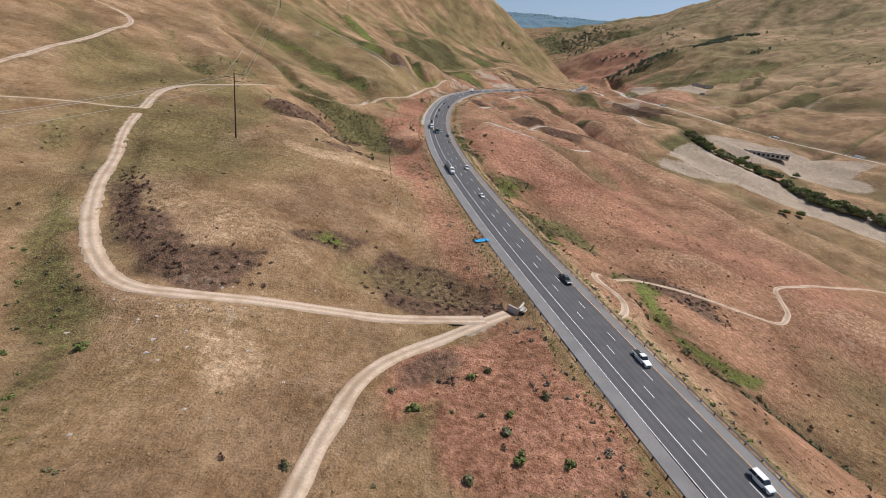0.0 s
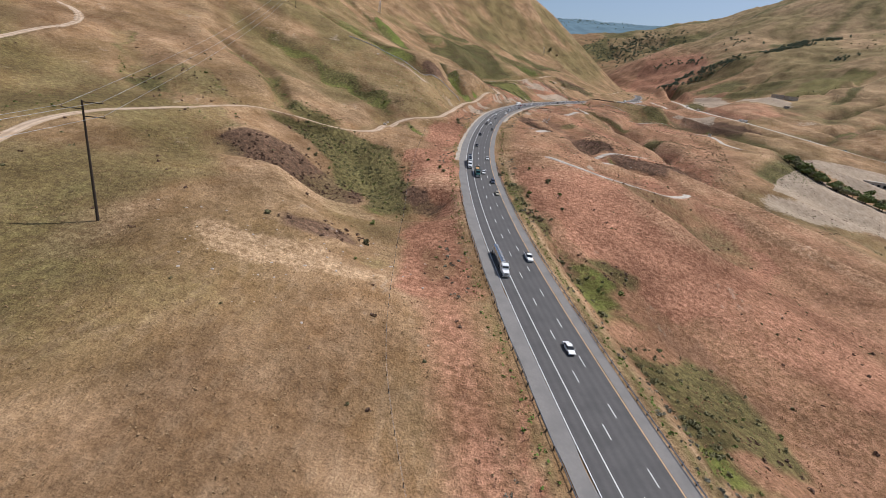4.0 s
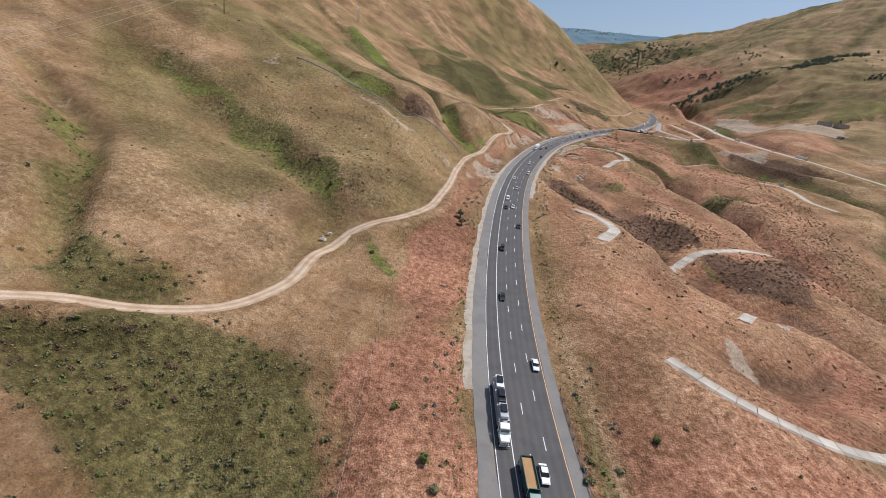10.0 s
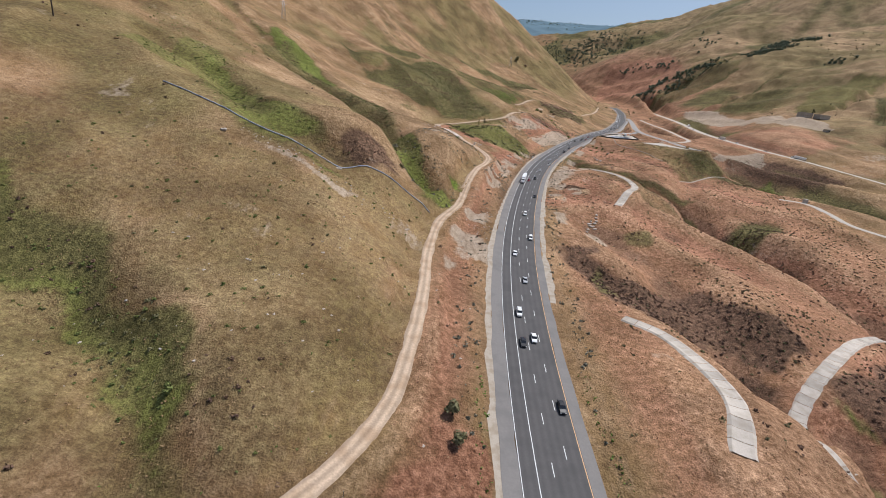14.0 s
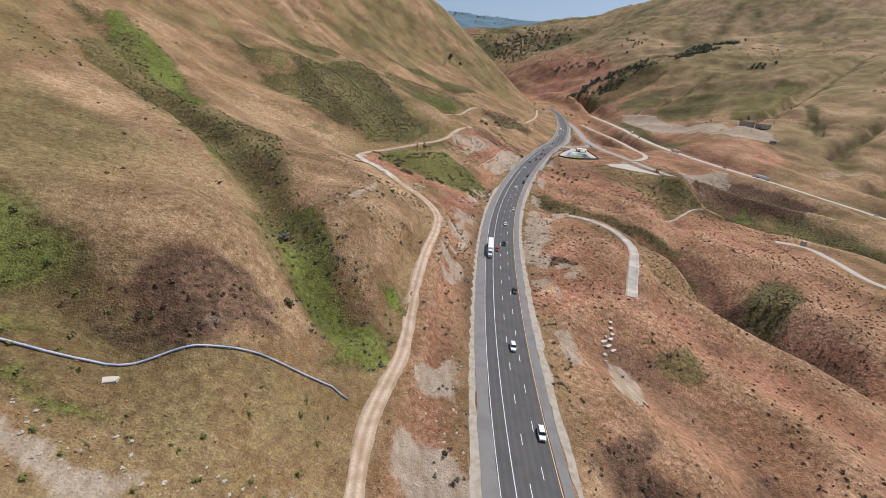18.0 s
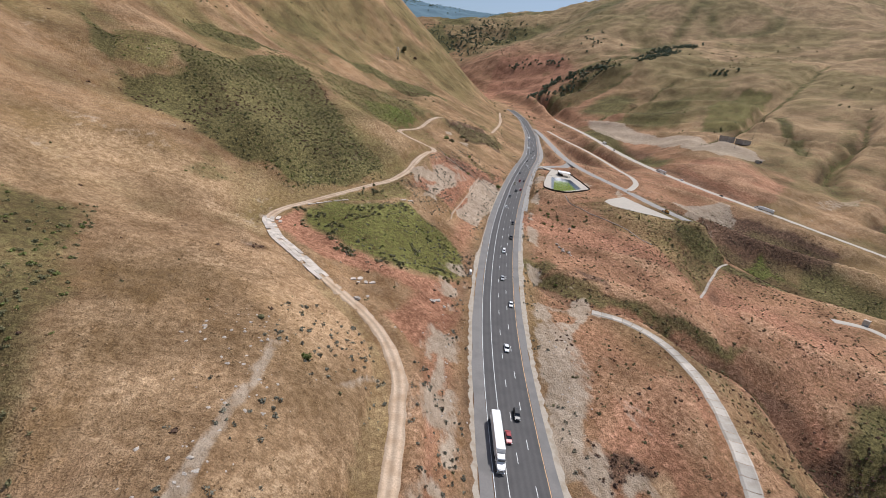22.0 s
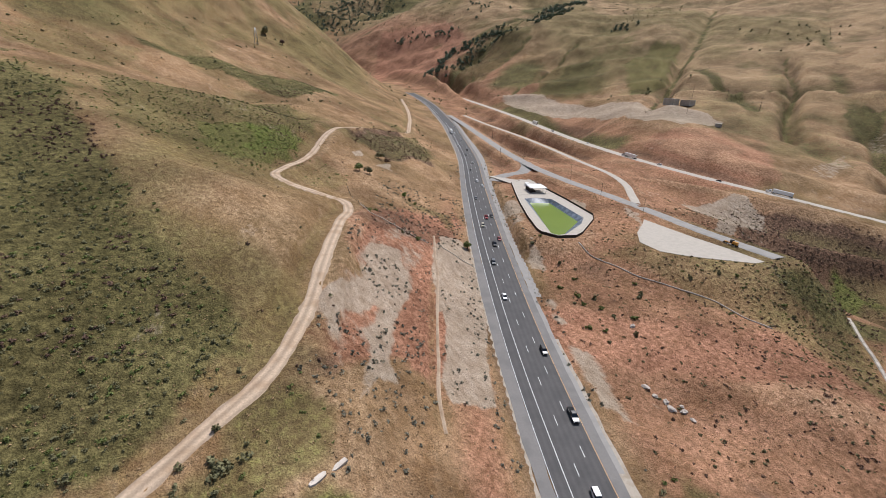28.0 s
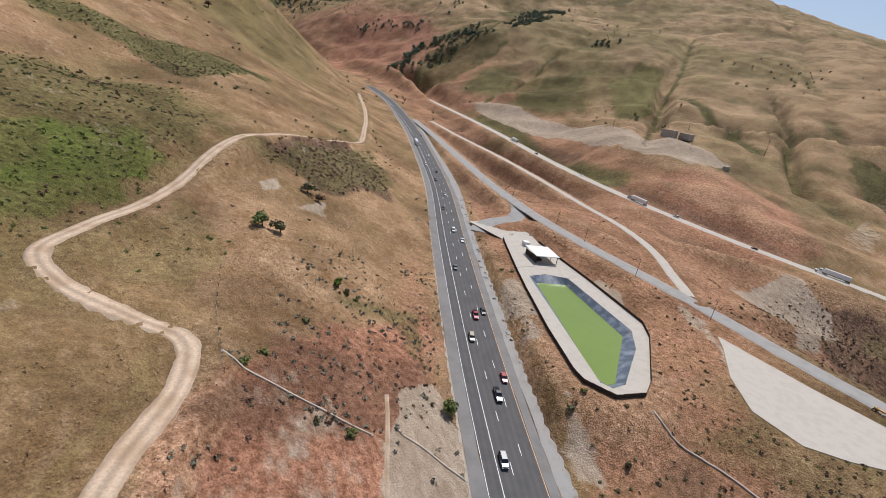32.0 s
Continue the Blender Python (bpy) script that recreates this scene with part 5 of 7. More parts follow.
def cover_at(x, y):
    """Green growth, scrub, bare ground, red brome, pale straw and dead scrub, each 0 to 1, at flat arrays of places."""
    c = np.zeros((len(x), 6))
    wx, wy = x + 5 * fbm(x, y, 14, 3, 41), y + 5 * fbm(x, y, 14, 3, 47)
    for kind, r, depth, line in PATCHES:
        lx, ly = np.array(line).T
        k = np.where((x > lx.min() - 2.2 * r) & (x < lx.max() + 2.2 * r) & (y > ly.min() - 2.2 * r) & (y < ly.max() + 2.2 * r))[0]
        if len(k):
            w = smooth01(1.35 - 0.85 * near_line(wx[k], wy[k], line) / r)
            for n_, most in covers(kind, 0.75 if kind == "red" else 0.46 if kind == "green" and r > 14 else 0.9):
                c[k, n_] = np.maximum(c[k, n_], w * most)
    wx, wy = x + 11 * fbm(x, y, 20, 4, 43), y + 11 * fbm(x, y, 20, 4, 49)
    for kind, most, poly in AREAS:
        px, py = np.array(poly).T
        k = np.where((x > px.min() - 8) & (x < px.max() + 8) & (y > py.min() - 8) & (y < py.max() + 8))[0]
        if len(k):
            bx, by = (wx[k], wy[k]) if kind != "bare" else (0.6 * x[k] + 0.4 * wx[k], 0.6 * y[k] + 0.4 * wy[k])
            edge = near_line(bx, by, poly + poly[:1]) * np.where(inside(bx, by, poly), 1, -1)
            soft = 3 if kind == "bare" else 5 if len(k) < 3000 else 8
            for n_, most in covers(kind, most):
                c[k, n_] = np.maximum(c[k, n_], most * smooth01((edge + 0.4 * soft) / soft))
    d = x - road_x(y)
    c[:, 3] = np.maximum(c[:, 3], 0.55 * smooth01((d - 14) / 14) * smooth01((330 - d) / 120) * smooth01((y - 40) / 60))
    c[:, 3] = np.maximum(c[:, 3], 0.7 * smooth01(1 - np.abs(d + 26) / 14) * smooth01((1150 - y) / 150))
    verge = smooth01(1 - np.abs(d - 14.5) / 3.5) * smooth01((410 - y) / 30) + 0.7 * smooth01(1 - np.abs(d + 14.5) / 2.5) * smooth01((260 - y) / 40)
    c[:, 0] = np.maximum(c[:, 0], 0.75 * verge)
    c[:, 4] = np.maximum(c[:, 4], 0.8 * smooth01(1 - np.abs(d - 16) / 6) * smooth01((430 - y) / 30))
    crease = smooth01((0.58 - spur_line(x, y)) / 0.4) * smooth01((fbm(x, y, 90, 3, 63) + 0.2) / 0.3)
    c[:, 0] = np.maximum(c[:, 0], 0.6 * crease * smooth01((-d - 45) / 40))
    c[:, 1] = np.maximum(c[:, 1], 0.5 * crease * smooth01((d - 30) / 30))
    green = fbm(x, y, 170, 4, 61)
    c[:, 0] = np.maximum(c[:, 0], (0.35 + 0.25 * smooth01((y - 420) / 100)) * smooth01((green - 0.02) / 0.28) * smooth01((-d - 70) / 90))
    east = smooth01((d - 230) / 200) * smooth01((y - 850) / 400)
    c[:, 0] = np.maximum(c[:, 0], (0.3 + 0.3 * smooth01((green + 0.08) / 0.3)) * east)
    # straw here lightens the far eastern hills in place of haze
    c[:, 4] = np.maximum(c[:, 4], 0.6 * east)
    gully = smooth01(1 - np.abs(far_gully(x, y)) / 0.07) * smooth01((fbm(x, y, 150, 3, 65) + 0.25) / 0.4)
    away = smooth01((np.abs(d - 60) - 260) / 160)
    c[:, 1] = np.maximum(c[:, 1], 0.7 * gully * away)
    c[:, 0] = np.maximum(c[:, 0], 0.45 * smooth01((y - 2300) / 500))
    c[:, 1] = np.maximum(c[:, 1], 0.85 * smooth01((y - 2300) / 500) * smooth01((fbm(x, y, 160, 4, 71) + 0.05) / 0.3))
    cut = smooth01(1 - np.abs(d + 24) / 13) * smooth01((fbm(x, y, 16, 3, 81) + 0.1) / 0.2) * smooth01((y - 560) / 60) * smooth01((880 - y) / 40)
    cut = np.maximum(cut, smooth01(1 - np.abs(d - 22) / 9) * smooth01((fbm(x, y, 14, 3, 83) + 0.05) / 0.2) * smooth01((y - 600) / 60) * smooth01((1060 - y) / 60))
    c[:, 2] = np.maximum(c[:, 2], 0.85 * cut)
    c[:, 2] = np.maximum(c[:, 2], 0.3 * smooth01((fbm(x, y, 24, 4, 87) - 0.34) / 0.12))
    return c


layer = mesh.color_attributes.new("cover", "FLOAT_COLOR", "POINT")
cover = cover_at(GX, GY)


def blurred(a, n_):
    """Means over n_ cells to either side, along both axes."""
    for axis in (0, 1):
        s = np.cumsum(np.pad(a, [(n_ + 1, n_) if k == axis else (0, 0) for k in (0, 1)], mode="edge"), axis=axis)
        a = (np.take(s, np.arange(2 * n_ + 1, s.shape[axis]), axis) - np.take(s, np.arange(0, s.shape[axis] - 2 * n_ - 1), axis)) / (2 * n_ + 1)
    return a


# crests dry out to straw, dips stay greener
GRID = GZ.reshape(len(gy), len(gx))
cell_size = np.sqrt(np.gradient(gy)[:, None] * np.gradient(gx)[None, :]) / 2.1
bulge = ((GRID - blurred(blurred(GRID, 7), 7)) / cell_size).ravel()
west = smooth01((road_x(GY) - GX - 14) / 20)
near_cells = smooth01((5 - cell_size.ravel()) / 3)
cover[:, 4] = np.maximum(cover[:, 4], (0.36 + 0.04 * west) * near_cells * smooth01((bulge - 0.15) / 1.3))
cover[:, 0] = np.maximum(cover[:, 0], (0.15 + 0.25 * west) * np.maximum(near_cells, 0.6) * smooth01((-bulge - 0.15) / 1.5))
cover[:, 5] = np.maximum(cover[:, 5], 0.55 * (1 - west) * near_cells * smooth01((-bulge - 0.6) / 1.8))
layer.data.foreach_set("color", np.ascontiguousarray(cover[:, :4]).ravel())
layer = mesh.color_attributes.new("dry_cover", "FLOAT_COLOR", "POINT")
layer.data.foreach_set("color", np.concatenate([cover[:, 4:], np.zeros((len(GX), 1)), np.ones((len(GX), 1))], 1).ravel())
ground = tagged(new("ground", mesh), kind="structure")

# ---- road ----
ry = np.arange(-150, 1790, 3.0)
rx = road_x(ry)
rdx = np.gradient(rx, ry)
rlen = np.hypot(1, rdx)


def road_point(y, d, lift=0.0):
    x = float(road_x(np.array([y]))[0])
    g = float(road_x(np.array([y + 1.0]))[0] - road_x(np.array([y - 1.0]))[0]) / 2
    s = math.hypot(1, g)
    z = float(road_z(np.array([y - d * g / s]))[0])
    return x + d / s, y - d * g / s, z + lift, -math.atan2(g, 1)


def road_strip(name, offsets, lift, mat, parent=None, lo=-1e9, hi=1e9, edge_noise=0.0):
    k = np.where((ry >= lo) & (ry <= hi))[0]
    rows = []
    for j, o in enumerate(offsets):
        oo = np.full(len(k), float(o))
        if edge_noise and j in (0, len(offsets) - 1):
            oo += edge_noise * fbm(ry[k] * 1.0, 0 * ry[k] + o, 9, 3, 5) * (-1 if j == 0 else 1)
        yy = ry[k] - oo * rdx[k] / rlen[k]
        rows.append(np.stack([rx[k] + oo / rlen[k], yy, road_z(yy) + lift], 1))
    v = np.concatenate(rows)
    m, n_ = len(offsets), len(k)
    f = [(j * n_ + i, (j + 1) * n_ + i, (j + 1) * n_ + i + 1, j * n_ + i + 1) for j in range(m - 1) for i in range(n_ - 1)]
    ob = mesh_object(name, v, f, mat, parent)
    at = ob.data.attributes.new("across", "FLOAT", "POINT")
    at.data.foreach_set("value", np.repeat(np.array(offsets, float), n_))
    return ob


road = tagged(road_strip("road", list(np.arange(-7.5, 7.51, 0.5)), 0.02, M_ASPHALT), kind="structure")
road_strip("left_shoulder", [-11.4, -9.5, -7.5], 0.0, M_SHOULDER, road, edge_noise=0.6)
road_strip("right_shoulder", [7.5, 9, 10.4], 0.0, M_SHOULDER, road, edge_noise=0.4)
road_strip("dusty_edge", [-13.6, -12.4, -11.0], -0.04, M_PALE_EDGE, road, 390, 1500, 1.6)
road_strip("dusty_edge", [10.0, 11.4, 13.0], -0.04, M_PALE_EDGE, road, 560, 935, 1.6)
road_strip("paved_verge", [10.2, 11.2, 12.0], -0.03, M_OLD_ASPHALT, road, 880, 960, 0.8)
road_strip("paved_verge", [10.2, 13.0, 15.6], -0.05, M_OLD_ASPHALT, road, 958, 1440, 1.0)
road_strip("edge_line", [-7.4, -7.24], 0.035, M_WHITE_LINE, road, hi=1700)
road_strip("lane_line", [-3.76, -3.58], 0.035, M_WHITE_LINE, road, hi=1700)
road_strip("yellow_line", [7.2, 7.38], 0.035, M_YELLOW_LINE, road, hi=1700)
bm = bmesh.new()
bmesh.ops.create_cube(bm, size=1.0, matrix=Matrix.Diagonal((0.17, 3.66, 0.012, 1)))
dash = part("lane_dash", bm, M_WHITE_LINE, road)
first = True
for y in np.arange(20, 1420, 14.63):
    for o, shift in ((0.0, 0.0), (3.66, 5.0)):
        x_, y_, z_, turn = road_point(y + shift, o, 0.035)
        ob = dash if first else new("lane_dash", dash.data)
        first = False
        ob.parent = road
        slope = math.atan2(road_point(y + shift + 1, o)[2] - road_point(y + shift - 1, o)[2], 2)
        ob.matrix_world = pose(x_, y_, z_, math.degrees(slope), 0, math.degrees(turn))

# ---- tracks, drains and side roads ----
SURFACE = {"dirt": M_DIRT, "concrete": M_CONCRETE, "gravel": M_GRAVEL, "asphalt": M_OLD_ASPHALT}
for track, half, surface, mid, level in BENCHES:
    go = np.gradient(mid, axis=0)
    go /= np.hypot(*go.T)[:, None]
    side = np.stack([go[:, 1], -go[:, 0]], 1)
    seed = len(track)
    cuts = (-1, -0.72, -0.45, -0.15, 0.15, 0.45, 0.72, 1)
    drop = (-0.3, -0.02, -0.07, 0.03, 0.03, -0.07, -0.02, -0.3) if surface == "dirt" else (-0.25, 0.1, 0.1, 0.1, 0.1, 0.1, 0.1, -0.25)
    if surface == "concrete":
        drop = (-0.2, 0.22, 0.06, 0.02, 0.02, 0.06, 0.22, -0.2)
    rows = []
    for c, h in zip(cuts, drop):
        rough_ = (0.38 if surface == "dirt" else 0.15) * fbm(mid[:, 0] + 31 * c, mid[:, 1], 7, 4, seed) * abs(c)
        w = half * (c + np.sign(c) * rough_)
        rows.append(np.stack([mid[:, 0] + side[:, 0] * w, mid[:, 1] + side[:, 1] * w, level + h + (0.06 if surface == "dirt" else 0.08)], 1))
    n_ = len(mid)
    faces = [(j * n_ + i, (j + 1) * n_ + i, (j + 1) * n_ + i + 1, j * n_ + i + 1) for j in range(len(cuts) - 1) for i in range(n_ - 1)]
    if surface == "concrete":
        bed = tagged(new(track), kind="structure")
        grid = np.stack(rows)
        r_ = random.Random(seed)
        i = 0
        while i < n_ - 1:
            e = min(n_ - 1, i + 2)
            cut = grid[:, i : e + 1].copy()
            gap_ = (cut[:, -1] - cut[:, 0]) * 0.018
            cut[:, 0] += gap_
            cut[:, -1] -= gap_
            cut[:, :, 2] += r_.uniform(-0.025, 0.025)
            w_ = e - i + 1
            mesh_object("slab", cut.reshape(-1, 3), [(j * w_ + q, (j + 1) * w_ + q, (j + 1) * w_ + q + 1, j * w_ + q + 1) for j in range(len(cuts) - 1) for q in range(w_ - 1)], M_CONCRETE, bed)
            i = e
        continue
    ob = tagged(mesh_object(track, np.concatenate(rows), faces, SURFACE[surface], smooth=True), kind="structure")
    ob.data.attributes.new("across", "FLOAT", "POINT").data.foreach_set("value", np.repeat(np.array(cuts, float) * half, n_))

# broken concrete slabs of the old road that show in the upper dirt road
for track, half, surface, mid, level in BENCHES:
    if track == "dirt_road_main":
        go = np.gradient(mid, axis=0)
        go /= np.hypot(*go.T)[:, None]
        old_road = tagged(new("old_road_paving"), kind="structure")
        r_ = random.Random(5)
        for i in range(len(mid) - 1):
            if not (806 < mid[i, 1] < 860 and mid[i, 0] < 4):
                continue
            for lo, hi in ((-2.5, -0.85), (-0.81, 0.8), (0.84, 2.4)):
                if r_.random() < 0.1:
                    continue
                quad = []
                for j, o in ((i, lo), (i, hi), (i + 1, hi), (i + 1, lo)):
                    inset = 0.015 if j == i else -0.015
                    quad.append((mid[j, 0] + go[j, 1] * o + go[j, 0] * inset + r_.uniform(-0.12, 0.12), mid[j, 1] - go[j, 0] * o + go[j, 1] * inset, level[j]))
                top = 0.24 + r_.uniform(-0.03, 0.03)
                v = [(a, b, c + top) for a, b, c in quad] + [(a, b, c - 0.1) for a, b, c in quad]
                mesh_object("slab", v, [(3, 2, 1, 0), (0, 1, 5, 4), (1, 2, 6, 5), (2, 3, 7, 6), (3, 0, 4, 7)], M_CONCRETE_PALE, old_road)
# ---- growth ----
rng = np.random.default_rng(7)


def leaf_cloud(count, rx, rz, leaf, seed, lumps=5, low=0.0):
    """Leaf sprays of a bush or crown: small triangles gathered in lumps, with gaps between them."""
    r = np.random.default_rng(seed)
    c = r.normal(size=(lumps, 3)) * (0.36 * rx, 0.36 * rx, 0.2 * rz) + (0, 0, 0.42 * rz)
    size = r.uniform(0.45, 0.75, lumps)
    k = r.integers(0, lumps, count)
    v = r.normal(size=(count, 3))
    v /= np.linalg.norm(v, axis=1)[:, None]
    p = c[k] + v * size[k, None] * (rx, rx, 0.75 * rz) * r.uniform(0.7, 1.0, (count, 1))
    p[:, 2] = np.maximum(p[:, 2], low + 0.03)
    a, b = r.normal(size=(count, 3)), r.normal(size=(count, 3))
    a = np.cross(a, v)
    a /= np.linalg.norm(a, axis=1)[:, None]
    b = np.cross(v, a) + 0.5 * v * r.normal(size=(count, 1))
    s = leaf * r.uniform(0.6, 1.4, (count, 1))
    tri = np.stack([p - a * s - b * 0.6 * s, p + a * s - b * 0.6 * s, p + b * s], 1)
    return tri.reshape(-1, 3)


def triangles_object(name, verts, material_, parent=None):
    mesh = bpy.data.meshes.new(name)
    n_ = len(verts)
    mesh.vertices.add(n_)
    mesh.vertices.foreach_set("co", np.ascontiguousarray(verts, dtype=np.float32).ravel())
    mesh.loops.add(n_)
    mesh.loops.foreach_set("vertex_index", np.arange(n_, dtype=np.int32))
    mesh.polygons.add(n_ // 3)
    mesh.polygons.foreach_set("loop_start", np.arange(0, n_, 3, dtype=np.int32))
    mesh.update()
    mesh.materials.append(material_)
    ob = new(name, mesh)
    ob.parent = parent
    return ob


def scatter(name, templates, x, y, scale, material_, label, category):
    """Many plants as one object of stuff."""
    if not len(x):
        return
    z = land_height(x, y)
    pick, turn = rng.integers(0, len(templates), len(x)), rng.uniform(0, math.tau, len(x))
    squash = rng.uniform(0.75, 1.1, len(x))
    out = []
    for k, t in enumerate(templates):
        i = np.where(pick == k)[0]
        c, s = np.cos(turn[i])[:, None], np.sin(turn[i])[:, None]
        px = (t[None, :, 0] * c - t[None, :, 1] * s) * scale[i, None] + x[i, None]
        py = (t[None, :, 0] * s + t[None, :, 1] * c) * scale[i, None] + y[i, None]
        pz = t[None, :, 2] * scale[i, None] * squash[i, None] + z[i, None] - 0.05
        out.append(np.stack([px, py, pz], -1).reshape(-1, 3))
    tagged(triangles_object(name, np.concatenate(out), material_), label, category, kind="stuff")


def off_road(x, y, gap=14.0):
    """True where nothing is paved or driven on."""
    ok = np.abs(x - road_x(y)) > gap
    for track, half, surface, mid, level in BENCHES:
        k = np.where(ok & (x > mid[:, 0].min() - 6) & (x < mid[:, 0].max() + 6) & (y > mid[:, 1].min() - 6) & (y < mid[:, 1].max() + 6))[0]
        for c in range(0, len(k), 4000):
            kk = k[c : c + 4000]
            dd = ((x[kk, None] - mid[None, :, 0]) ** 2 + (y[kk, None] - mid[None, :, 1]) ** 2).min(1)
            ok[kk] &= dd > (half + 1.0) ** 2
    for poly in (POND_RIM, APRON):
        ok &= ~inside(x, y, poly)
    return ok


def in_patches(kind, per_m2, spread=1.25):
    xs, ys = [], []
    for k, r, depth, line in PATCHES:
        if k != kind:
            continue
        p, s, q = dense(line, 2.0)
        area = 2 * r * spread * (s[-1] + r)
        n_ = int(area * per_m2 * (1 if r < 25 else 0.4))
        at = p[rng.integers(0, len(p), n_)]
        w = rng.normal(size=(n_, 2)) * 0.55 * r * spread
        xs.append(at[:, 0] + w[:, 0])
        ys.append(at[:, 1] + w[:, 1])
    for k, most, poly in AREAS:
        if k == kind:
            lo, hi = np.min(poly, axis=0), np.max(poly, axis=0)
            n_ = int((hi - lo).prod() * per_m2 * most)
            at = rng.uniform(size=(n_, 2)) * (hi - lo) + lo
            at = at[inside(at[:, 0], at[:, 1], poly)]
            xs.append(at[:, 0])
            ys.append(at[:, 1])
    x, y = np.concatenate(xs), np.concatenate(ys)
    k = off_road(x, y)
    return x[k], y[k]


BUSH = [leaf_cloud(56, 1.0, 1.0, 0.26, 100 + k, 5) for k in range(7)]
SAGE = [leaf_cloud(34, 0.85, 0.9, 0.29, 140 + k, 4) for k in range(6)]
TUFT = [leaf_cloud(5, 0.8, 0.75, 0.32, 170 + k, 2) for k in range(8)]
x, y = in_patches("scrub", 0.085)
half_ = rng.uniform(size=len(x))
purple = (fbm(x, y, 60, 2, 91) > 0.06) | ((y < 150) & (x > -30)) | ((y > 520) & (y < 610) & (x > 30))
for name, k, m_, text in (("scrub_bushes", ~purple & (half_ < 0.72), M_LEAF, "dark olive scrub bushes crowding the hollows"), ("green_bushes", ~purple & (half_ >= 0.72), M_LEAF_GREEN, "dull green low bushes in the hollows"), ("dry_bushes", purple, M_LEAF_PURPLE, "purple-brown dry scrub on the slopes")):
    scatter(name, BUSH, x[k], y[k], rng.uniform(0.3, 0.8, k.sum()), m_, text, "bushes")
x, y = in_patches("dead", 0.1)
scatter("dead_scrub", BUSH, x, y, rng.uniform(0.3, 0.85, len(x)), M_LEAF_PURPLE, "purple-brown dead scrub in dry hollows", "bushes")
x, y = in_patches("green", 0.03)
scatter("hollow_bushes", BUSH, x, y, rng.uniform(0.25, 0.75, len(x)), M_LEAF_GREEN, "small green bushes among fresh grass", "bushes")
x, y = in_patches("green", 0.03, 0.8)
scatter("green_tufts", TUFT, x, y, rng.uniform(0.2, 0.45, len(x)), M_LEAF_BRIGHT, "bright green grass tufts in the damp hollows", "grass")

# dark clumps round the rim of the green bowl
CLUMPS = [(-1, 866), (2, 869), (4, 857), (9, 856), (5, 849), (7, 844), (9, 834), (11, 835), (12, 832), (26, 831), (30, 835), (34, 831), (23, 876), (28, 871), (32, 877), (43, 883), (48, 882), (45, 853), (45, 848), (52, 835), (57, 839), (58, 833), (64, 837), (17, 868), (21, 866), (26, 899), (35, 899), (33, 901), (-7, 854), (-7, 872), (58, 865), (67, 864), (67, 851)]
at = np.repeat(np.array(CLUMPS, float), 6, axis=0)
at += rng.normal(size=at.shape) * 1.7
scatter("bowl_bushes", BUSH, at[:, 0], at[:, 1], rng.uniform(0.5, 1.2, len(at)), M_LEAF, "dark rounded bushes clustered round a green bowl", "bushes")

# tall bushes in the ditches beside the freeway
DITCH = [(81, 160), (79, 145), (84, 128), (92, 125), (99, 124), (106, 123), (112, 121), (118, 118), (124, 115), (130, 112), (44, 253), (50, 225), (54, 212), (57, 203), (60, 190), (38, 275), (40, 266), (35, 284), (22, 330), (28, 318), (16, 370), (19, 352), (25, 325)]
at = np.repeat(np.array(DITCH, float), 7, axis=0)
at += rng.normal(size=at.shape) * 2.2
scatter("ditch_bushes", BUSH, at[:, 0], at[:, 1], rng.uniform(0.5, 1.3, len(at)), M_LEAF, "green bushes crowding the roadside ditch", "bushes")
# scattered sagebrush on the eastern slopes, thicker towards the gullies
x = rng.uniform(-250, 420, 34000)
y = rng.uniform(40, 1230, 34000)
d = x - road_x(y)
want = 0.05 + 0.45 * smooth01((d - 15) / 25) * smooth01((260 - d) / 150) * smooth01((fbm(x, y, 70, 3, 95) + 0.15) / 0.4)
want += 0.25 * smooth01((y - 850) / 80) * smooth01(1 - np.abs(d - 60) / 90)
want += 0.3 * smooth01((0.6 - spur_line(x, y)) / 0.4) * smooth01((d - 30) / 30)
want *= np.where((d > 0) & (y < 430), 0.3, 1.0)
k = (rng.uniform(size=len(x)) < want * 0.75) & off_road(x, y)
x, y = x[k], y[k]
k = rng.uniform(size=len(x)) < 0.6
scatter("sagebrush", SAGE, x[k], y[k], rng.uniform(0.3, 0.9, k.sum()), M_LEAF, "scattered dark sagebrush on dry slopes", "bushes")
scatter("dry_sagebrush", SAGE, x[~k], y[~k], rng.uniform(0.4, 1.0, (~k).sum()), M_LEAF_PURPLE, "scattered brown dead scrub on dry slopes", "bushes")
# shrubs dotted over the eastern spurs
y = rng.uniform(540, 1000, 9000)
d = rng.uniform(24, 260, 9000)
x = road_x(y) + d
want = 0.25 + 0.75 * smooth01((fbm(x, y, 55, 3, 113) + 0.1) / 0.25)
want *= np.where(d < 90, np.where(y < 800, 0.35, 0.5), 1.0)
k = (rng.uniform(size=len(x)) < want) & off_road(x, y)
x, y = x[k], y[k]
k = rng.uniform(size=len(x)) < 0.55
scatter("spur_shrubs", SAGE, x[k], y[k], rng.uniform(0.3, 0.85, k.sum()), M_LEAF, "small dark shrubs dotted over red spurs", "bushes")
scatter("dry_spur_shrubs", SAGE, x[~k], y[~k], rng.uniform(0.35, 0.85, (~k).sum()), M_LEAF_PURPLE, "small brown shrubs dotted over red spurs", "bushes")
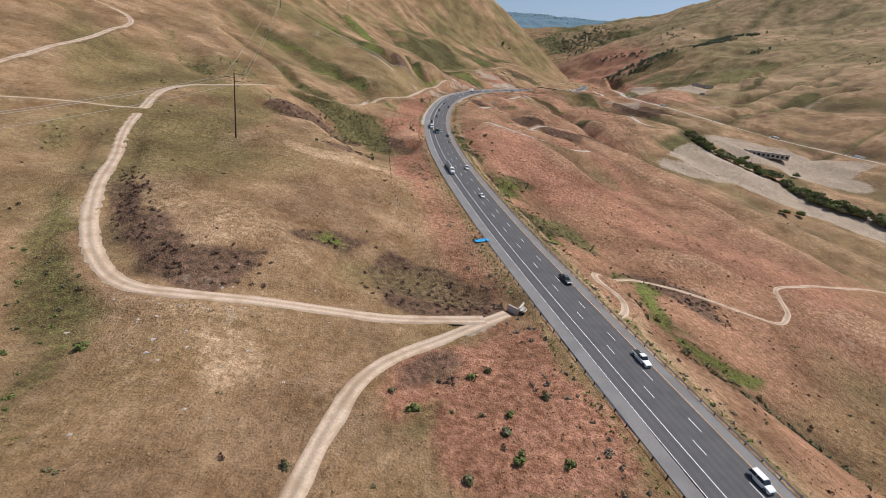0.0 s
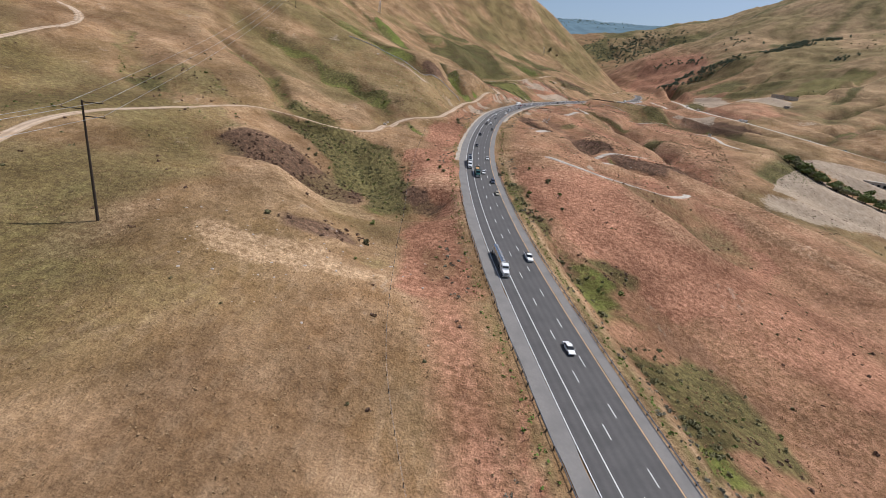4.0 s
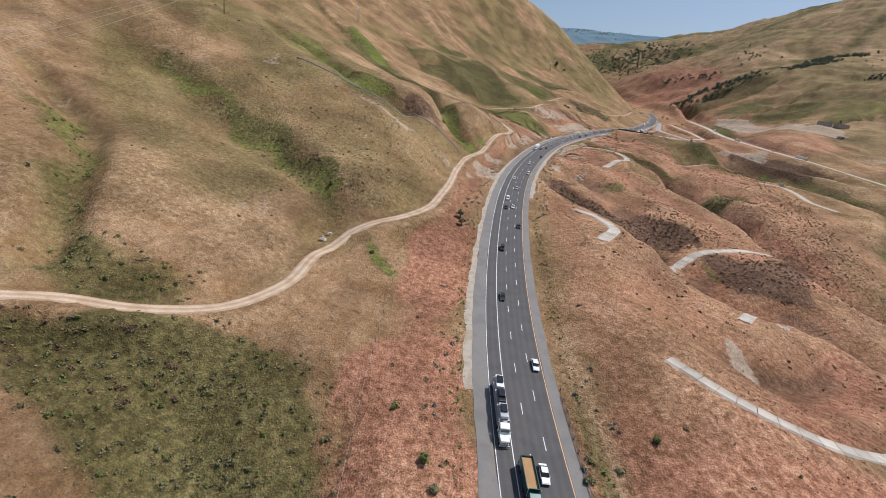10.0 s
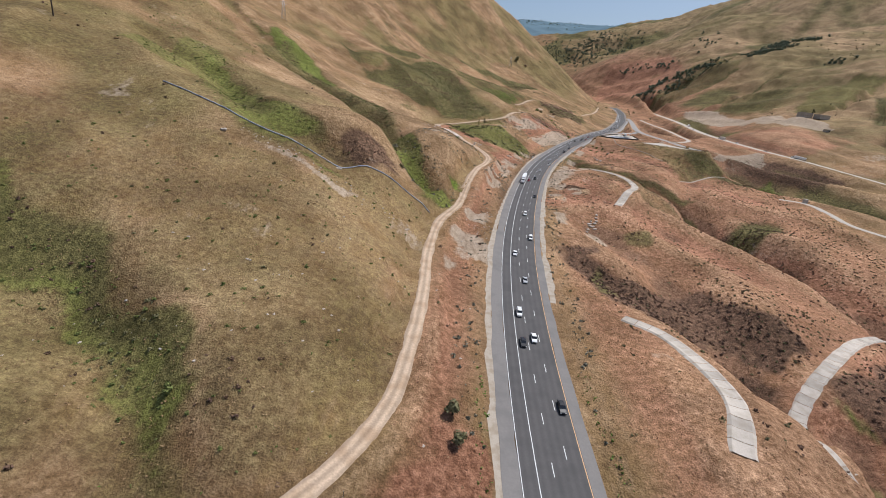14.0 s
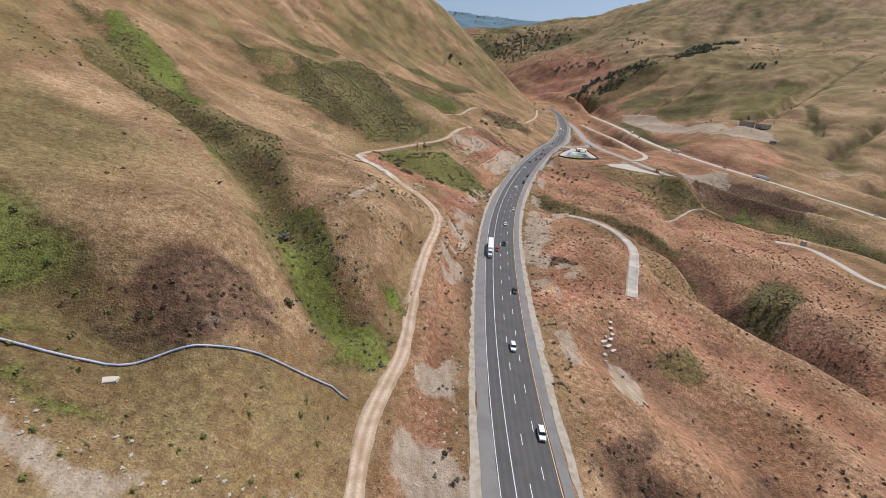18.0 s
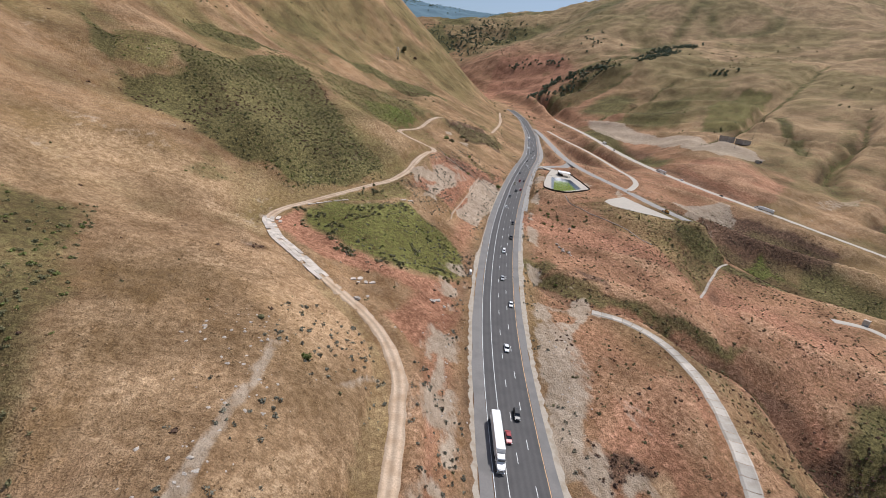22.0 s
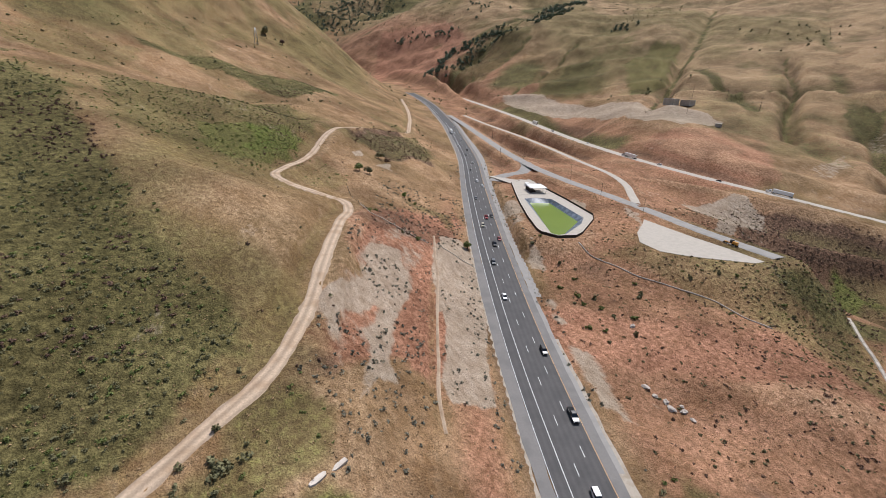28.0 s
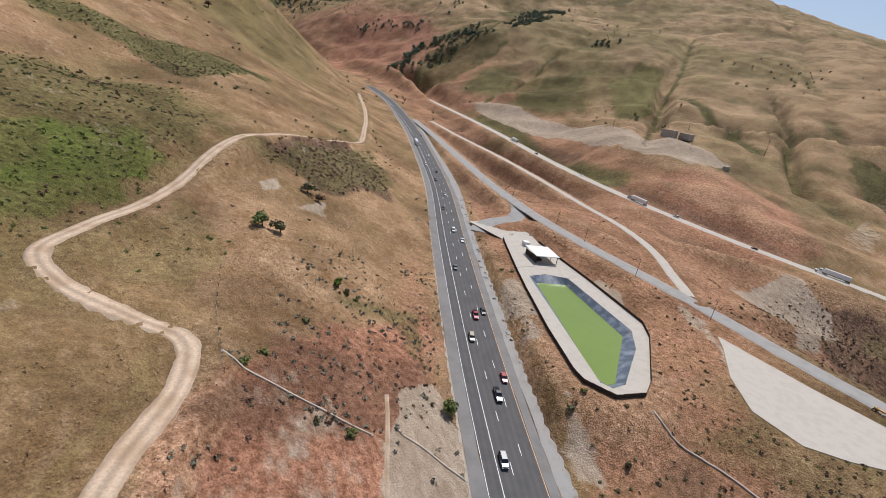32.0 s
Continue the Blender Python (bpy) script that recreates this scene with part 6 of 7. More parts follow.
# growth along the road's verges and cuts
y = rng.uniform(40, 1180, 1500)
side_ = rng.uniform(size=1500)
d = np.where(side_ < 0.5, -rng.uniform(14.5, 24, 1500), rng.uniform(13, 22, 1500))
x = road_x(y) + d
k = off_road(x, y, 13.2) & (fbm(x, y, 30, 3, 97) > -0.05)
x, y, d = x[k], y[k], d[k]
scatter("verge_bushes", SAGE, x, y, rng.uniform(0.3, 0.9, len(x)), M_LEAF_SAGE, "grey-green weeds along the road verge", "bushes")
y = rng.uniform(40, 520, 900)
x = road_x(y) + np.where(rng.uniform(size=900) < 0.5, -rng.uniform(13.5, 17, 900), rng.uniform(12.5, 16, 900))
scatter("verge_weeds", TUFT, x, y, rng.uniform(0.4, 0.9, 900), M_LEAF_BRIGHT, "yellow-green weeds behind the guardrails", "grass")
y = rng.uniform(640, 1080, 2600)
x = road_x(y) - rng.uniform(16, 75, 2600)
k = off_road(x, y) & (fbm(x, y, 22, 3, 99) > 0.0)
scatter("cut_slope_scrub", SAGE, x[k], y[k], rng.uniform(0.3, 0.9, k.sum()), M_LEAF_SAGE, "grey scrub on eroded cut slopes", "bushes")
# dry tufts that roughen the near slopes
x = rng.uniform(-140, 200, 130000)
y = rng.uniform(45, 1120, 130000)
x = x + road_x(y) * 0.9
k = off_road(x, y, 13.8) & (fbm(x, y, 12, 3, 93) > -0.12)
x, y = x[k], y[k]
d = x - road_x(y)
cov = cover_at(x, y)
k = cov[:, 2] < 0.45
x, y, cov = x[k], y[k], cov[k]
k = rng.uniform(size=len(x)) < 0.9 * cov[:, 3]
scatter("brome_tufts", TUFT, x[k], y[k], rng.uniform(0.2, 0.55, k.sum()), M_TUFT_RED, "reddish dry brome tufts", "grass")
scatter("grass_tufts", TUFT, x[~k], y[~k], rng.uniform(0.2, 0.55, (~k).sum()), M_TUFT, "straw-coloured dry grass tufts", "grass")
# far woods
wx, wy = [], []
for line, spread, count in (([(644, 1920), (704, 1953), (758, 1994), (796, 1969), (831, 1941), (870, 1905)], 9, 150), ([(700, 1890), (790, 1900), (857, 1850)], 14, 60), ([(930, 1845), (966, 1855), (1054, 1892), (1080, 1960)], 17, 130), ([(1120, 1930), (1191, 1950), (1220, 1965)], 12, 50), ([(940, 2100), (1010, 2200), (1060, 2260)], 30, 16), ([(765, 2969), (870, 2975), (967, 2983), (820, 3073)], 70, 260), ([(620, 3270), (712, 3080), (847, 3145), (680, 2890)], 60, 260), ([(726, 2278), (787, 2225), (859, 2120)], 12, 40), ([(300, 4350), (900, 4330), (1500, 4330)], 260, 400), ([(1035, 1659), (1050, 1640)], 10, 12)):
    p, s, q = dense(line, 10.0)
    at = p[rng.integers(0, len(p), count)] + rng.normal(size=(count, 2)) * spread
    wx.append(at[:, 0])
    wy.append(at[:, 1])
x, y = np.concatenate(wx), np.concatenate(wy)
CROWN = [leaf_cloud(60, 1.0, 1.5, 0.3, 200 + k, 5) for k in range(5)]
scatter("far_woods", CROWN, x, y, rng.uniform(3.0, 5.5, len(x)), M_LEAF_FAR, "dark oak woods in the far canyon", "trees")
x = rng.uniform(450, 1500, 1500)
y = rng.uniform(1050, 2500, 1500)
k = (fbm(x, y, 190, 3, 103) > 0.08) & off_road(x, y, 20)
scatter("hill_bushes", CROWN, x[k], y[k], rng.uniform(1.0, 2.6, k.sum()), M_LEAF, "dark bushes dotted over the far hills", "bushes")
x = rng.uniform(-420, 420, 1100)
y = rng.uniform(1150, 1760, 1100)
k = (x < road_x(y) - 25) & (fbm(x, y, 90, 3, 107) > 0.05)
scatter("spur_bushes", BUSH, x[k], y[k], rng.uniform(0.6, 1.8, k.sum()), M_LEAF, "dark bushes on the steep spur", "bushes")

# single shrubs that stand apart
SHRUBS = [(-2, 86), (3, 82), (31, 89), (22, 83), (21, 78), (15, 94), (19, 97), (23, 72), (13, 67), (32, 72), (-17, 65), (-63, 84), (-62, 251), (-162, 388), (-33, 258), (-37, 287), (41, 329), (27, 343), (37, 357), (29, 378), (61, 285), (56, 274), (-81, 345), (-73, 344), (38, 361), (42, 345), (26, 339), (-20, 367), (-17, 361), (-28, 380), (-85, 346), (-78, 491), (-49, 447), (-48, 679), (-41, 644), (126, 845), (-17, 762)]
SHRUBS_EAST = [(175, 945), (180, 941), (172, 940), (169, 942), (173, 955), (189, 971), (193, 990), (187, 989), (252, 939), (226, 927), (252, 944), (199, 933), (185, 958), (33, 909), (-6, 750), (215, 803), (206, 940), (202, 934), (177, 935), (178, 929), (184, 924), (177, 917), (167, 923), (163, 918), (162, 927), (239, 922), (244, 917), (261, 904), (249, 898), (248, 893), (109, 1017), (128, 1034), (114, 1021), (119, 1003), (125, 1000), (234, 1062), (231, 1066), (147, 1051), (150, 1049)]
shrub_data = []
for k in range(4):
    ob = triangles_object("shrub", leaf_cloud(170, 0.95, 1.2, 0.24, 300 + k, 6), (M_LEAF, M_LEAF_GREEN)[k % 2])
    shrub_data.append(ob.data)
    bpy.data.objects.remove(ob)
for i, (x_, y_) in enumerate(SHRUBS + SHRUBS_EAST):
    if inside(np.array([x_]), np.array([y_]), APRON)[0]:
        continue
    ob = tagged(new("shrub", shrub_data[i % 4]), "dark green rounded shrub standing alone in dry grass", "shrub", "lone shrubs on the slopes")
    size = 0.9 + 0.5 * ((i * 37) % 10) / 10
    ob.matrix_world = pose(x_, y_, ground_z(x_, y_) - 0.05, 0, 0, i * 47) @ Matrix.Diagonal((size, size, size * 0.95, 1))


def tree(x_, y_, height, spread, seed, leaves, label, dead=False, group=""):
    """A trunk with limbs under a crown of leaf sprays."""
    r = random.Random(seed)
    base = tagged(new("tree"), label, "tree", group)
    base.location = (x_, y_, ground_z(x_, y_) - 0.1)
    bm = bmesh.new()
    runs = [((0, 0, 0), (r.uniform(-0.3, 0.3), r.uniform(-0.3, 0.3), height * 0.55), 0.05 * height, 0.028 * height)]
    for k in range(6):
        a, h = k * 1.1 + r.random(), height * r.uniform(0.25, 0.5)
        runs.append(((0, 0, h), (math.cos(a) * spread * 0.6, math.sin(a) * spread * 0.6, h + height * r.uniform(0.15, 0.35)), 0.022 * height, 0.008 * height))
    for a, b, r0, r1 in runs:
        a, b = Vector(a), Vector(b)
        m = Matrix.Translation((a + b) / 2) @ (b - a).to_track_quat("Z", "Y").to_matrix().to_4x4()
        bmesh.ops.create_cone(bm, cap_ends=True, segments=7, radius1=r0, radius2=r1, depth=(b - a).length, matrix=m)
    part("trunk", bm, M_WOOD, base)
    v = leaf_cloud(520 if not dead else 120, spread, height * 0.75, 0.16 * spread if not dead else 0.1 * spread, seed, 9, height * 0.25)
    v[:, 2] += height * 0.22
    triangles_object("crown", v, leaves, base)
    return base


tree(130, 1083, 5.0, 2.6, 1, M_LEAF_GREEN, "dark green oak tree on a grassy bench")
tree(135, 1080, 4.2, 2.4, 2, M_LEAF, "dark olive oak tree beside another")
tree(161, 1126, 4.5, 2.6, 3, M_LEAF, "small dark tree among grey scrub")
tree(164, 1120, 3.2, 1.8, 4, M_LEAF_PURPLE, "brown half-dead tree on the slope")
tree(158, 1006, 4.4, 2.2, 5, M_LEAF_GREEN, "small leafy tree at the road's edge")
tree(145, 1053, 3.0, 1.5, 6, M_LEAF_BRIGHT, "young light green tree on red ground")
tree(-19, 499, 4.5, 1.9, 7, M_LEAF, "dark shrubby tree below the dirt road")
tree(-18, 491, 3.8, 1.6, 8, M_LEAF, "dark shrubby tree below the dirt road")
tree(175, 1556, 11, 5.5, 9, M_LEAF, "dark lone tree high on the spur")
tree(196, 1548, 8, 4.0, 10, M_LEAF_PURPLE, "bare brown tree high on the spur")
tree(-47, 681, 2.8, 2.0, 11, M_LEAF_SAGE, "grey-green bushy tree in a green hollow")
belt, _, _ = dense([(394, 720), (403, 656), (420, 612), (450, 588), (465, 545), (475, 505), (492, 475), (520, 440), (550, 405)], 4.2)
for i, (x_, y_) in enumerate(belt):
    r_ = random.Random(i)
    tree(x_ + r_.uniform(-7, 7), y_ + r_.uniform(-5, 5), 6 + 4 * r_.random(), 5.0 + 2.5 * r_.random(), 30 + i, M_LEAF_GREEN if i % 3 else M_LEAF, "broad green cottonwood along the pale creek bed", group="creekside trees")
for x_, y_ in ((380, 470), (400, 472), (470, 560), (500, 620), (450, 660)):
    tree(x_, y_, 6, 4.5, int(x_), M_LEAF_GREEN, "broad green cottonwood along the pale creek bed", group="creekside trees")
# ---- roadside things ----
def box(bm, size, at=(0, 0, 0), turn=0.0, bevel=0.0):
    r = bmesh.ops.create_cube(bm, size=1.0, matrix=pose(*at, 0, 0, turn) @ Matrix.Diagonal((*size, 1)))
    if bevel:
        edges = list({e for v in r["verts"] for e in v.link_edges})
        bmesh.ops.bevel(bm, geom=edges, offset=bevel, segments=2, profile=0.6, affect="EDGES")


def one_box(name, size, at, mat, parent=None, turn=0.0, bevel=0.0, label=""):
    bm = bmesh.new()
    box(bm, size, at, turn, bevel)
    return part(name, bm, mat, parent, label)


def cylinder(name, radius, depth, m, mat, parent=None, segments=14, label="", top=None):
    bm = bmesh.new()
    bmesh.ops.create_cone(bm, cap_ends=True, segments=segments, radius1=radius, radius2=radius if top is None else top, depth=depth, matrix=m)
    return part(name, bm, mat, parent, label)


def tube(name, points, radius, mat, parent=None, segments=8):
    """A pipe, rail or cable along a line of places."""
    p = np.array(points, float)
    v, f = [], []
    for i in range(len(p)):
        go = Vector(p[min(i + 1, len(p) - 1)] - p[max(i - 1, 0)]).normalized()
        side = go.cross(Vector((0, 0, 1))).normalized()
        up = side.cross(go)
        for k in range(segments):
            a = math.tau * k / segments
            v.append(Vector(p[i]) + radius * (math.cos(a) * side + math.sin(a) * up))
    for i in range(len(p) - 1):
        for k in range(segments):
            a, b = i * segments + k, i * segments + (k + 1) % segments
            f.append((a, b, b + segments, a + segments))
    f += [tuple(range(segments))[::-1], tuple(range((len(p) - 1) * segments, len(p) * segments))]
    return mesh_object(name, v, f, mat, parent, smooth=True)


def guardrail(d, lo, hi, sign, label):
    rail = tagged(new("guardrail"), label, "guardrail", "guardrails along the freeway")
    prof = [(0.0, 0.42), (0.08, 0.50), (0.0, 0.58), (0.08, 0.66), (0.0, 0.74)]
    ys = np.arange(lo, hi, 4.0)
    v = []
    for y_ in ys:
        for o, h in prof:
            x0, y0, z0, turn = road_point(y_, d - sign * o)
            v.append((x0, y0, z0 + h))
    m = len(prof)
    f = [(i * m + j, i * m + j + 1, (i + 1) * m + j + 1, (i + 1) * m + j) for i in range(len(ys) - 1) for j in range(m - 1)]
    beam = mesh_object("beam", v, f, M_STEEL, rail)
    beam.data.materials[0] = M_STEEL
    bm = bmesh.new()
    box(bm, (0.2, 0.2, 0.95), (0, 0, 0.4))
    post = part("post", bm, M_WOOD, rail)
    for i, y_ in enumerate(np.arange(lo + 0.5, hi - 1, 3.81)):
        ob = post if i == 0 else new("post", post.data)
        ob.parent = rail
        x0, y0, z0, turn = road_point(y_, d + sign * 0.16)
        ob.matrix_world = pose(x0, y0, z0 - 0.1, 0, 0, math.degrees(turn))


guardrail(-11.9, -60, 338, -1, "grey steel guardrail on dark wooden posts")
guardrail(10.6, -60, 396, 1, "grey steel guardrail on dark wooden posts")


def fence(line, gap, height, label, group="", cloth=False):
    """Posts with two wires, or with dark cloth between them."""
    root = tagged(new("fence"), label, "fence", group)
    p, s, q = dense(line, gap) if not cloth else (None, None, None)
    if cloth:
        pts = [Vector(a) for a in line]
        p = []
        for a, b in zip(pts, pts[1:]):
            n_ = max(1, round((b - a).length / gap))
            p += [a.lerp(b, k / n_) for k in range(n_)]
        p.append(pts[-1])
    at = [(float(a[0]), float(a[1]), ground_z(float(a[0]), float(a[1]))) for a in p]
    bm = bmesh.new()
    box(bm, (0.12, 0.12, height), (0, 0, height / 2))
    post = part("post", bm, M_WOOD, root)
    for i, a in enumerate(at):
        ob = post if i == 0 else new("post", post.data)
        ob.parent = root
        ob.matrix_world = pose(a[0], a[1], a[2] - 0.1)
    if cloth:
        for i, (a, b) in enumerate(zip(at, at[1:])):
            a, b = Vector(a), Vector(b)
            side = (b - a).cross(Vector((0, 0, 1))).normalized() * 0.02
            sag = random.Random(i).uniform(0.0, 0.15)
            v = [a + side, b + side, b + side + Vector((0, 0, height - sag)), a + side + Vector((0, 0, height)), a - side, b - side, b - side + Vector((0, 0, height - sag)), a - side + Vector((0, 0, height))]
            mesh_object("panel", v, [(0, 1, 2, 3), (7, 6, 5, 4), (0, 4, 5, 1), (2, 6, 7, 3)], M_FENCE_WOOD, root)
    else:
        for h in (0.45, 0.95):
            tube("wire", [(a[0], a[1], a[2] + h * height) for a in at], 0.012, M_STEEL, root, 4)
    return root


fence([(-40, 474), (-39, 440), (-37, 400), (-35, 363), (-29, 310), (-22, 250), (-14, 200), (0, 160)], 4.5, 1.3, "thin wire fence on dark posts beside the freeway")
fence([(112, 1056), (107, 1035), (104, 1012)], 4.0, 1.3, "thin wire fence on dark posts beside the dirt road")
fence([(r[0], r[1]) for r in POND_RIM[14:] + POND_RIM[:13]], 2.4, 1.5, "dark cloth fence round the pond", cloth=True)

# ---- poles and wires ----
def pole(x_, y_, height, arms, label, turn=0.0, group=""):
    root = tagged(new("utility_pole"), label, "utility pole", group)
    root.location = (x_, y_, ground_z(x_, y_) - 0.3)
    root.rotation_euler = (0, 0, radians(turn))
    cylinder("shaft", 0.012 * height, height, Matrix.Translation((0, 0, height / 2)), M_WOOD, root, 10, top=0.007 * height)
    tips = []
    for k in range(arms):
        z_, s = height * (0.985 - 0.055 * k), (-1) ** k
        one_box("arm", (0.16 * height * 0.9, 0.2, 0.2), (s * 0.072 * height, 0, z_), M_WOOD, root)
        ins = cylinder("insulator", 0.12, 0.5, Matrix.Translation((s * 0.14 * height, 0, z_ + 0.3)), M_CHROME, root, 8)
        tips.append((s * 0.14 * height, z_ + 0.5))
    return root, tips


def tip_places(root, tips):
    m = Matrix.Translation(root.location) @ Euler(root.rotation_euler).to_matrix().to_4x4()
    return [m @ Vector((a, 0, h)) for a, h in tips]


line_poles = [pole(-128, -75, 29, 3, "tall dark pole with three short arms", 20, "power line over the hills"), pole(-93, 225, 29, 3, "tall dark pole with three short arms", 20, "power line over the hills"), pole(-226, 676, 29, 3, "tall dark pole with three short arms", 20, "power line over the hills")]
for a, b in zip(line_poles, line_poles[1:]):
    for p0, p1 in zip(tip_places(*a), tip_places(*b)):
        n_ = 24
        pts = [p0.lerp(p1, k / n_) - Vector((0, 0, 7 * (1 - (2 * k / n_ - 1) ** 2))) for k in range(n_ + 1)]
        tagged(tube("power_wire", pts, 0.045, M_STEEL, None, 4), "thin grey power wire between tall poles", "wire", "power wires")
for x_, y_, h in ((285.5, 996, 9), (291.5, 1035, 9), (301.5, 1074, 9), (309, 1101, 10), (320, 1152, 11), (311, 1176, 11), (366, 1262, 11)):
    pole(x_, y_, h, 1, "slim dark lamp pole beside the frontage road", 60, "poles along the frontage road")
for x_, y_, h in ((712, 1140, 19), (716, 1238, 17), (751, 1206, 17), (640, 1300, 14), (615, 1180, 12)):
    pole(x_, y_, h, 2, "dark wooden pole on the far grassy slope", 40, "poles on the far slope")


def lattice_tower(x_, y_, height):
    root = tagged(new("lattice_tower"), "grey steel lattice power tower on the ridge", "power tower")
    root.location = (x_, y_, ground_z(x_, y_) - 0.2)
    legs = [(sx, sy) for sx in (-1, 1) for sy in (-1, 1)]
    for sx, sy in legs:
        tube("leg", [(sx * 2.4, sy * 2.4, 0), (sx * 0.5, sy * 0.5, height)], 0.14, M_STEEL, root, 5)
    for k in range(5):
        h0, h1 = height * k / 5, height * (k + 1) / 5
        w0, w1 = 2.4 - 1.9 * k / 5, 2.4 - 1.9 * (k + 1) / 5
        for a, b in zip(legs, (legs[1], legs[3], legs[0], legs[2])):
            tube("brace", [(a[0] * w0, a[1] * w0, h0), (b[0] * w1, b[1] * w1, h1)], 0.08, M_STEEL, root, 4)
    for h in (0.8, 0.92):
        tube("cross_arm", [(-4, 0, height * h), (4, 0, height * h)], 0.12, M_STEEL, root, 4)


lattice_tower(-200, 980, 20)
lattice_tower(150, 1490, 20)

# ---- pond and its shelter ----
def plate(name, poly, z_, mat, parent=None, thick=0.2):
    bm = bmesh.new()
    top = [bm.verts.new((a, b, z_)) for a, b in poly]
    low = [bm.verts.new((a, b, z_ - thick)) for a, b in poly]
    bm.faces.new(top)
    bm.faces.new(low[::-1])
    for i in range(len(poly)):
        j = (i + 1) % len(poly)
        bm.faces.new((top[j], top[i], low[i], low[j]))
    bmesh.ops.recalc_face_normals(bm, faces=bm.faces)
    bmesh.ops.triangulate(bm, faces=[f for f in bm.faces if len(f.verts) > 4])
    return part(name, bm, mat, parent)


def ring(name, outer, inner, z0, z1, mat, parent=None, steps=90):
    """A band between two closed lines at two heights."""
    def walked(poly):
        p = np.array(poly + poly[:1], float)
        s = np.r_[0, np.cumsum(np.hypot(*np.diff(p, axis=0).T))]
        return np.stack([np.interp(np.linspace(0, s[-1], steps, endpoint=False), s, p[:, k]) for k in (0, 1)], 1)
    a = walked(outer)
    b_line = np.array(inner + inner[:1], float)
    b = []
    for q in a:
        best = None
        for s0, s1 in zip(b_line, b_line[1:]):
            t = np.clip(((q - s0) @ (s1 - s0)) / ((s1 - s0) @ (s1 - s0) + 1e-9), 0, 1)
            c = s0 + t * (s1 - s0)
            if best is None or np.hypot(*(q - c)) < np.hypot(*(q - best)):
                best = c
        b.append(best)
    v = [(*p, z0) for p in a] + [(*p, z1) for p in b]
    f = [(i, (i + 1) % steps, steps + (i + 1) % steps, steps + i) for i in range(steps)]
    return mesh_object(name, v, f, mat, parent)


pond = tagged(new("pond"), "lined pond of bright green algae water", "pond")
plate("water", WATER_EDGE, 83.1, M_WATER, pond, 0.6)
ring("liner", LINER_EDGE, WATER_EDGE, 85.5, 83.05, M_LINER, pond)
ring("rim_walk", POND_RIM[:12] + [(268, 1062), (262, 1068)], LINER_EDGE, 85.62, 85.56, M_GRAVEL, pond, 140)
tagged(plate("pond_yard", [(239, 1065), (268, 1062), (274, 1069), (281, 1089), (298, 1121), (262, 1129), (262, 1098)], 85.75, M_GRAVEL, None, 0.3), kind="structure")
tagged(plate("gravel_apron", APRON, 85.36, M_GRAVEL, None, 0.4), kind="structure")
shed = tagged(new("open_shed"), "open shelter with a white flat roof", "shelter")
c = Vector((262, 1070, 85.75))
shed.location, shed.rotation_euler = c, (0, 0, radians(-24))
one_box("roof", (12.5, 14.5, 0.3), (0, 0, 4.0), M_ROOF, shed, 0, 0.05)
for sx in (-1, 1):
    for sy in (-1, 0, 1):
        one_box("post", (0.25, 0.25, 3.9), (sx * 5.6, sy * 6.4, 1.95), M_WOOD, shed)
one_box("back_wall", (0.2, 13.0, 2.6), (-5.3, 0, 1.3), M_FENCE_WOOD, shed)
one_box("counter", (3.0, 8.0, 1.2), (-2.5, 0.5, 0.6), M_FENCE_WOOD, shed, 0, 0.05)
box_ = tagged(new("storage_box"), "small white metal storage container", "container")
box_.location, box_.rotation_euler = (268.5, 1087, 85.75), (0, 0, radians(-24))
one_box("body", (3.0, 3.2, 2.4), (0, 0, 1.2), M_ROOF, box_, 0, 0.05)
one_box("door", (0.06, 1.2, 2.0), (1.53, 0, 1.1), M_CONCRETE, box_)

# ---- tarpaulin, culvert, pipes ----
bm = bmesh.new()
bmesh.ops.create_grid(bm, x_segments=14, y_segments=8, size=0.5, matrix=Matrix.Diagonal((5.6, 2.6, 1, 1)))
for v in bm.verts:
    v.co.z += 0.12 * noise.noise(v.co * 0.9) + 0.12
bmesh.ops.solidify(bm, geom=bm.faces[:], thickness=0.02)
tarp = tagged(part("tarpaulin", bm, M_BLUE), "bright blue tarpaulin spread on the verge", "tarpaulin")
tarp.matrix_world = pose(22.3, 167.2, ground_z(22.3, 167.2) + 0.12, 0, -6, 24)
culvert = tagged(new("culvert"), "concrete culvert with shade-dark inside under the freeway bank", "culvert")
culvert.location, culvert.rotation_euler = (31.5, 126.5, ground_z(31.5, 126.5) - 3.6), (0, 0, radians(-28))
one_box("headwall", (0.5, 7.5, 1.0), (0.3, 0, 4.2), M_CONCRETE, culvert, 0, 0.04)
one_box("side_wall", (3.6, 0.5, 4.8), (-1.4, -3.4, 2.0), M_CONCRETE, culvert, -14, 0.04)
# dark brown here paints the shade on the wall turned from the sun
one_box("side_wall", (3.6, 0.5, 4.2), (-1.4, 3.4, 1.8), M_FENCE_WOOD, culvert, 14, 0.04)
# near-black panel paints the shade inside the opening
one_box("back", (0.3, 6.8, 4.0), (1.6, 0, 2.0), M_DARK, culvert)
one_box("lintel", (2.2, 7.0, 0.4), (1.0, 0, 3.8), M_CONCRETE, culvert)


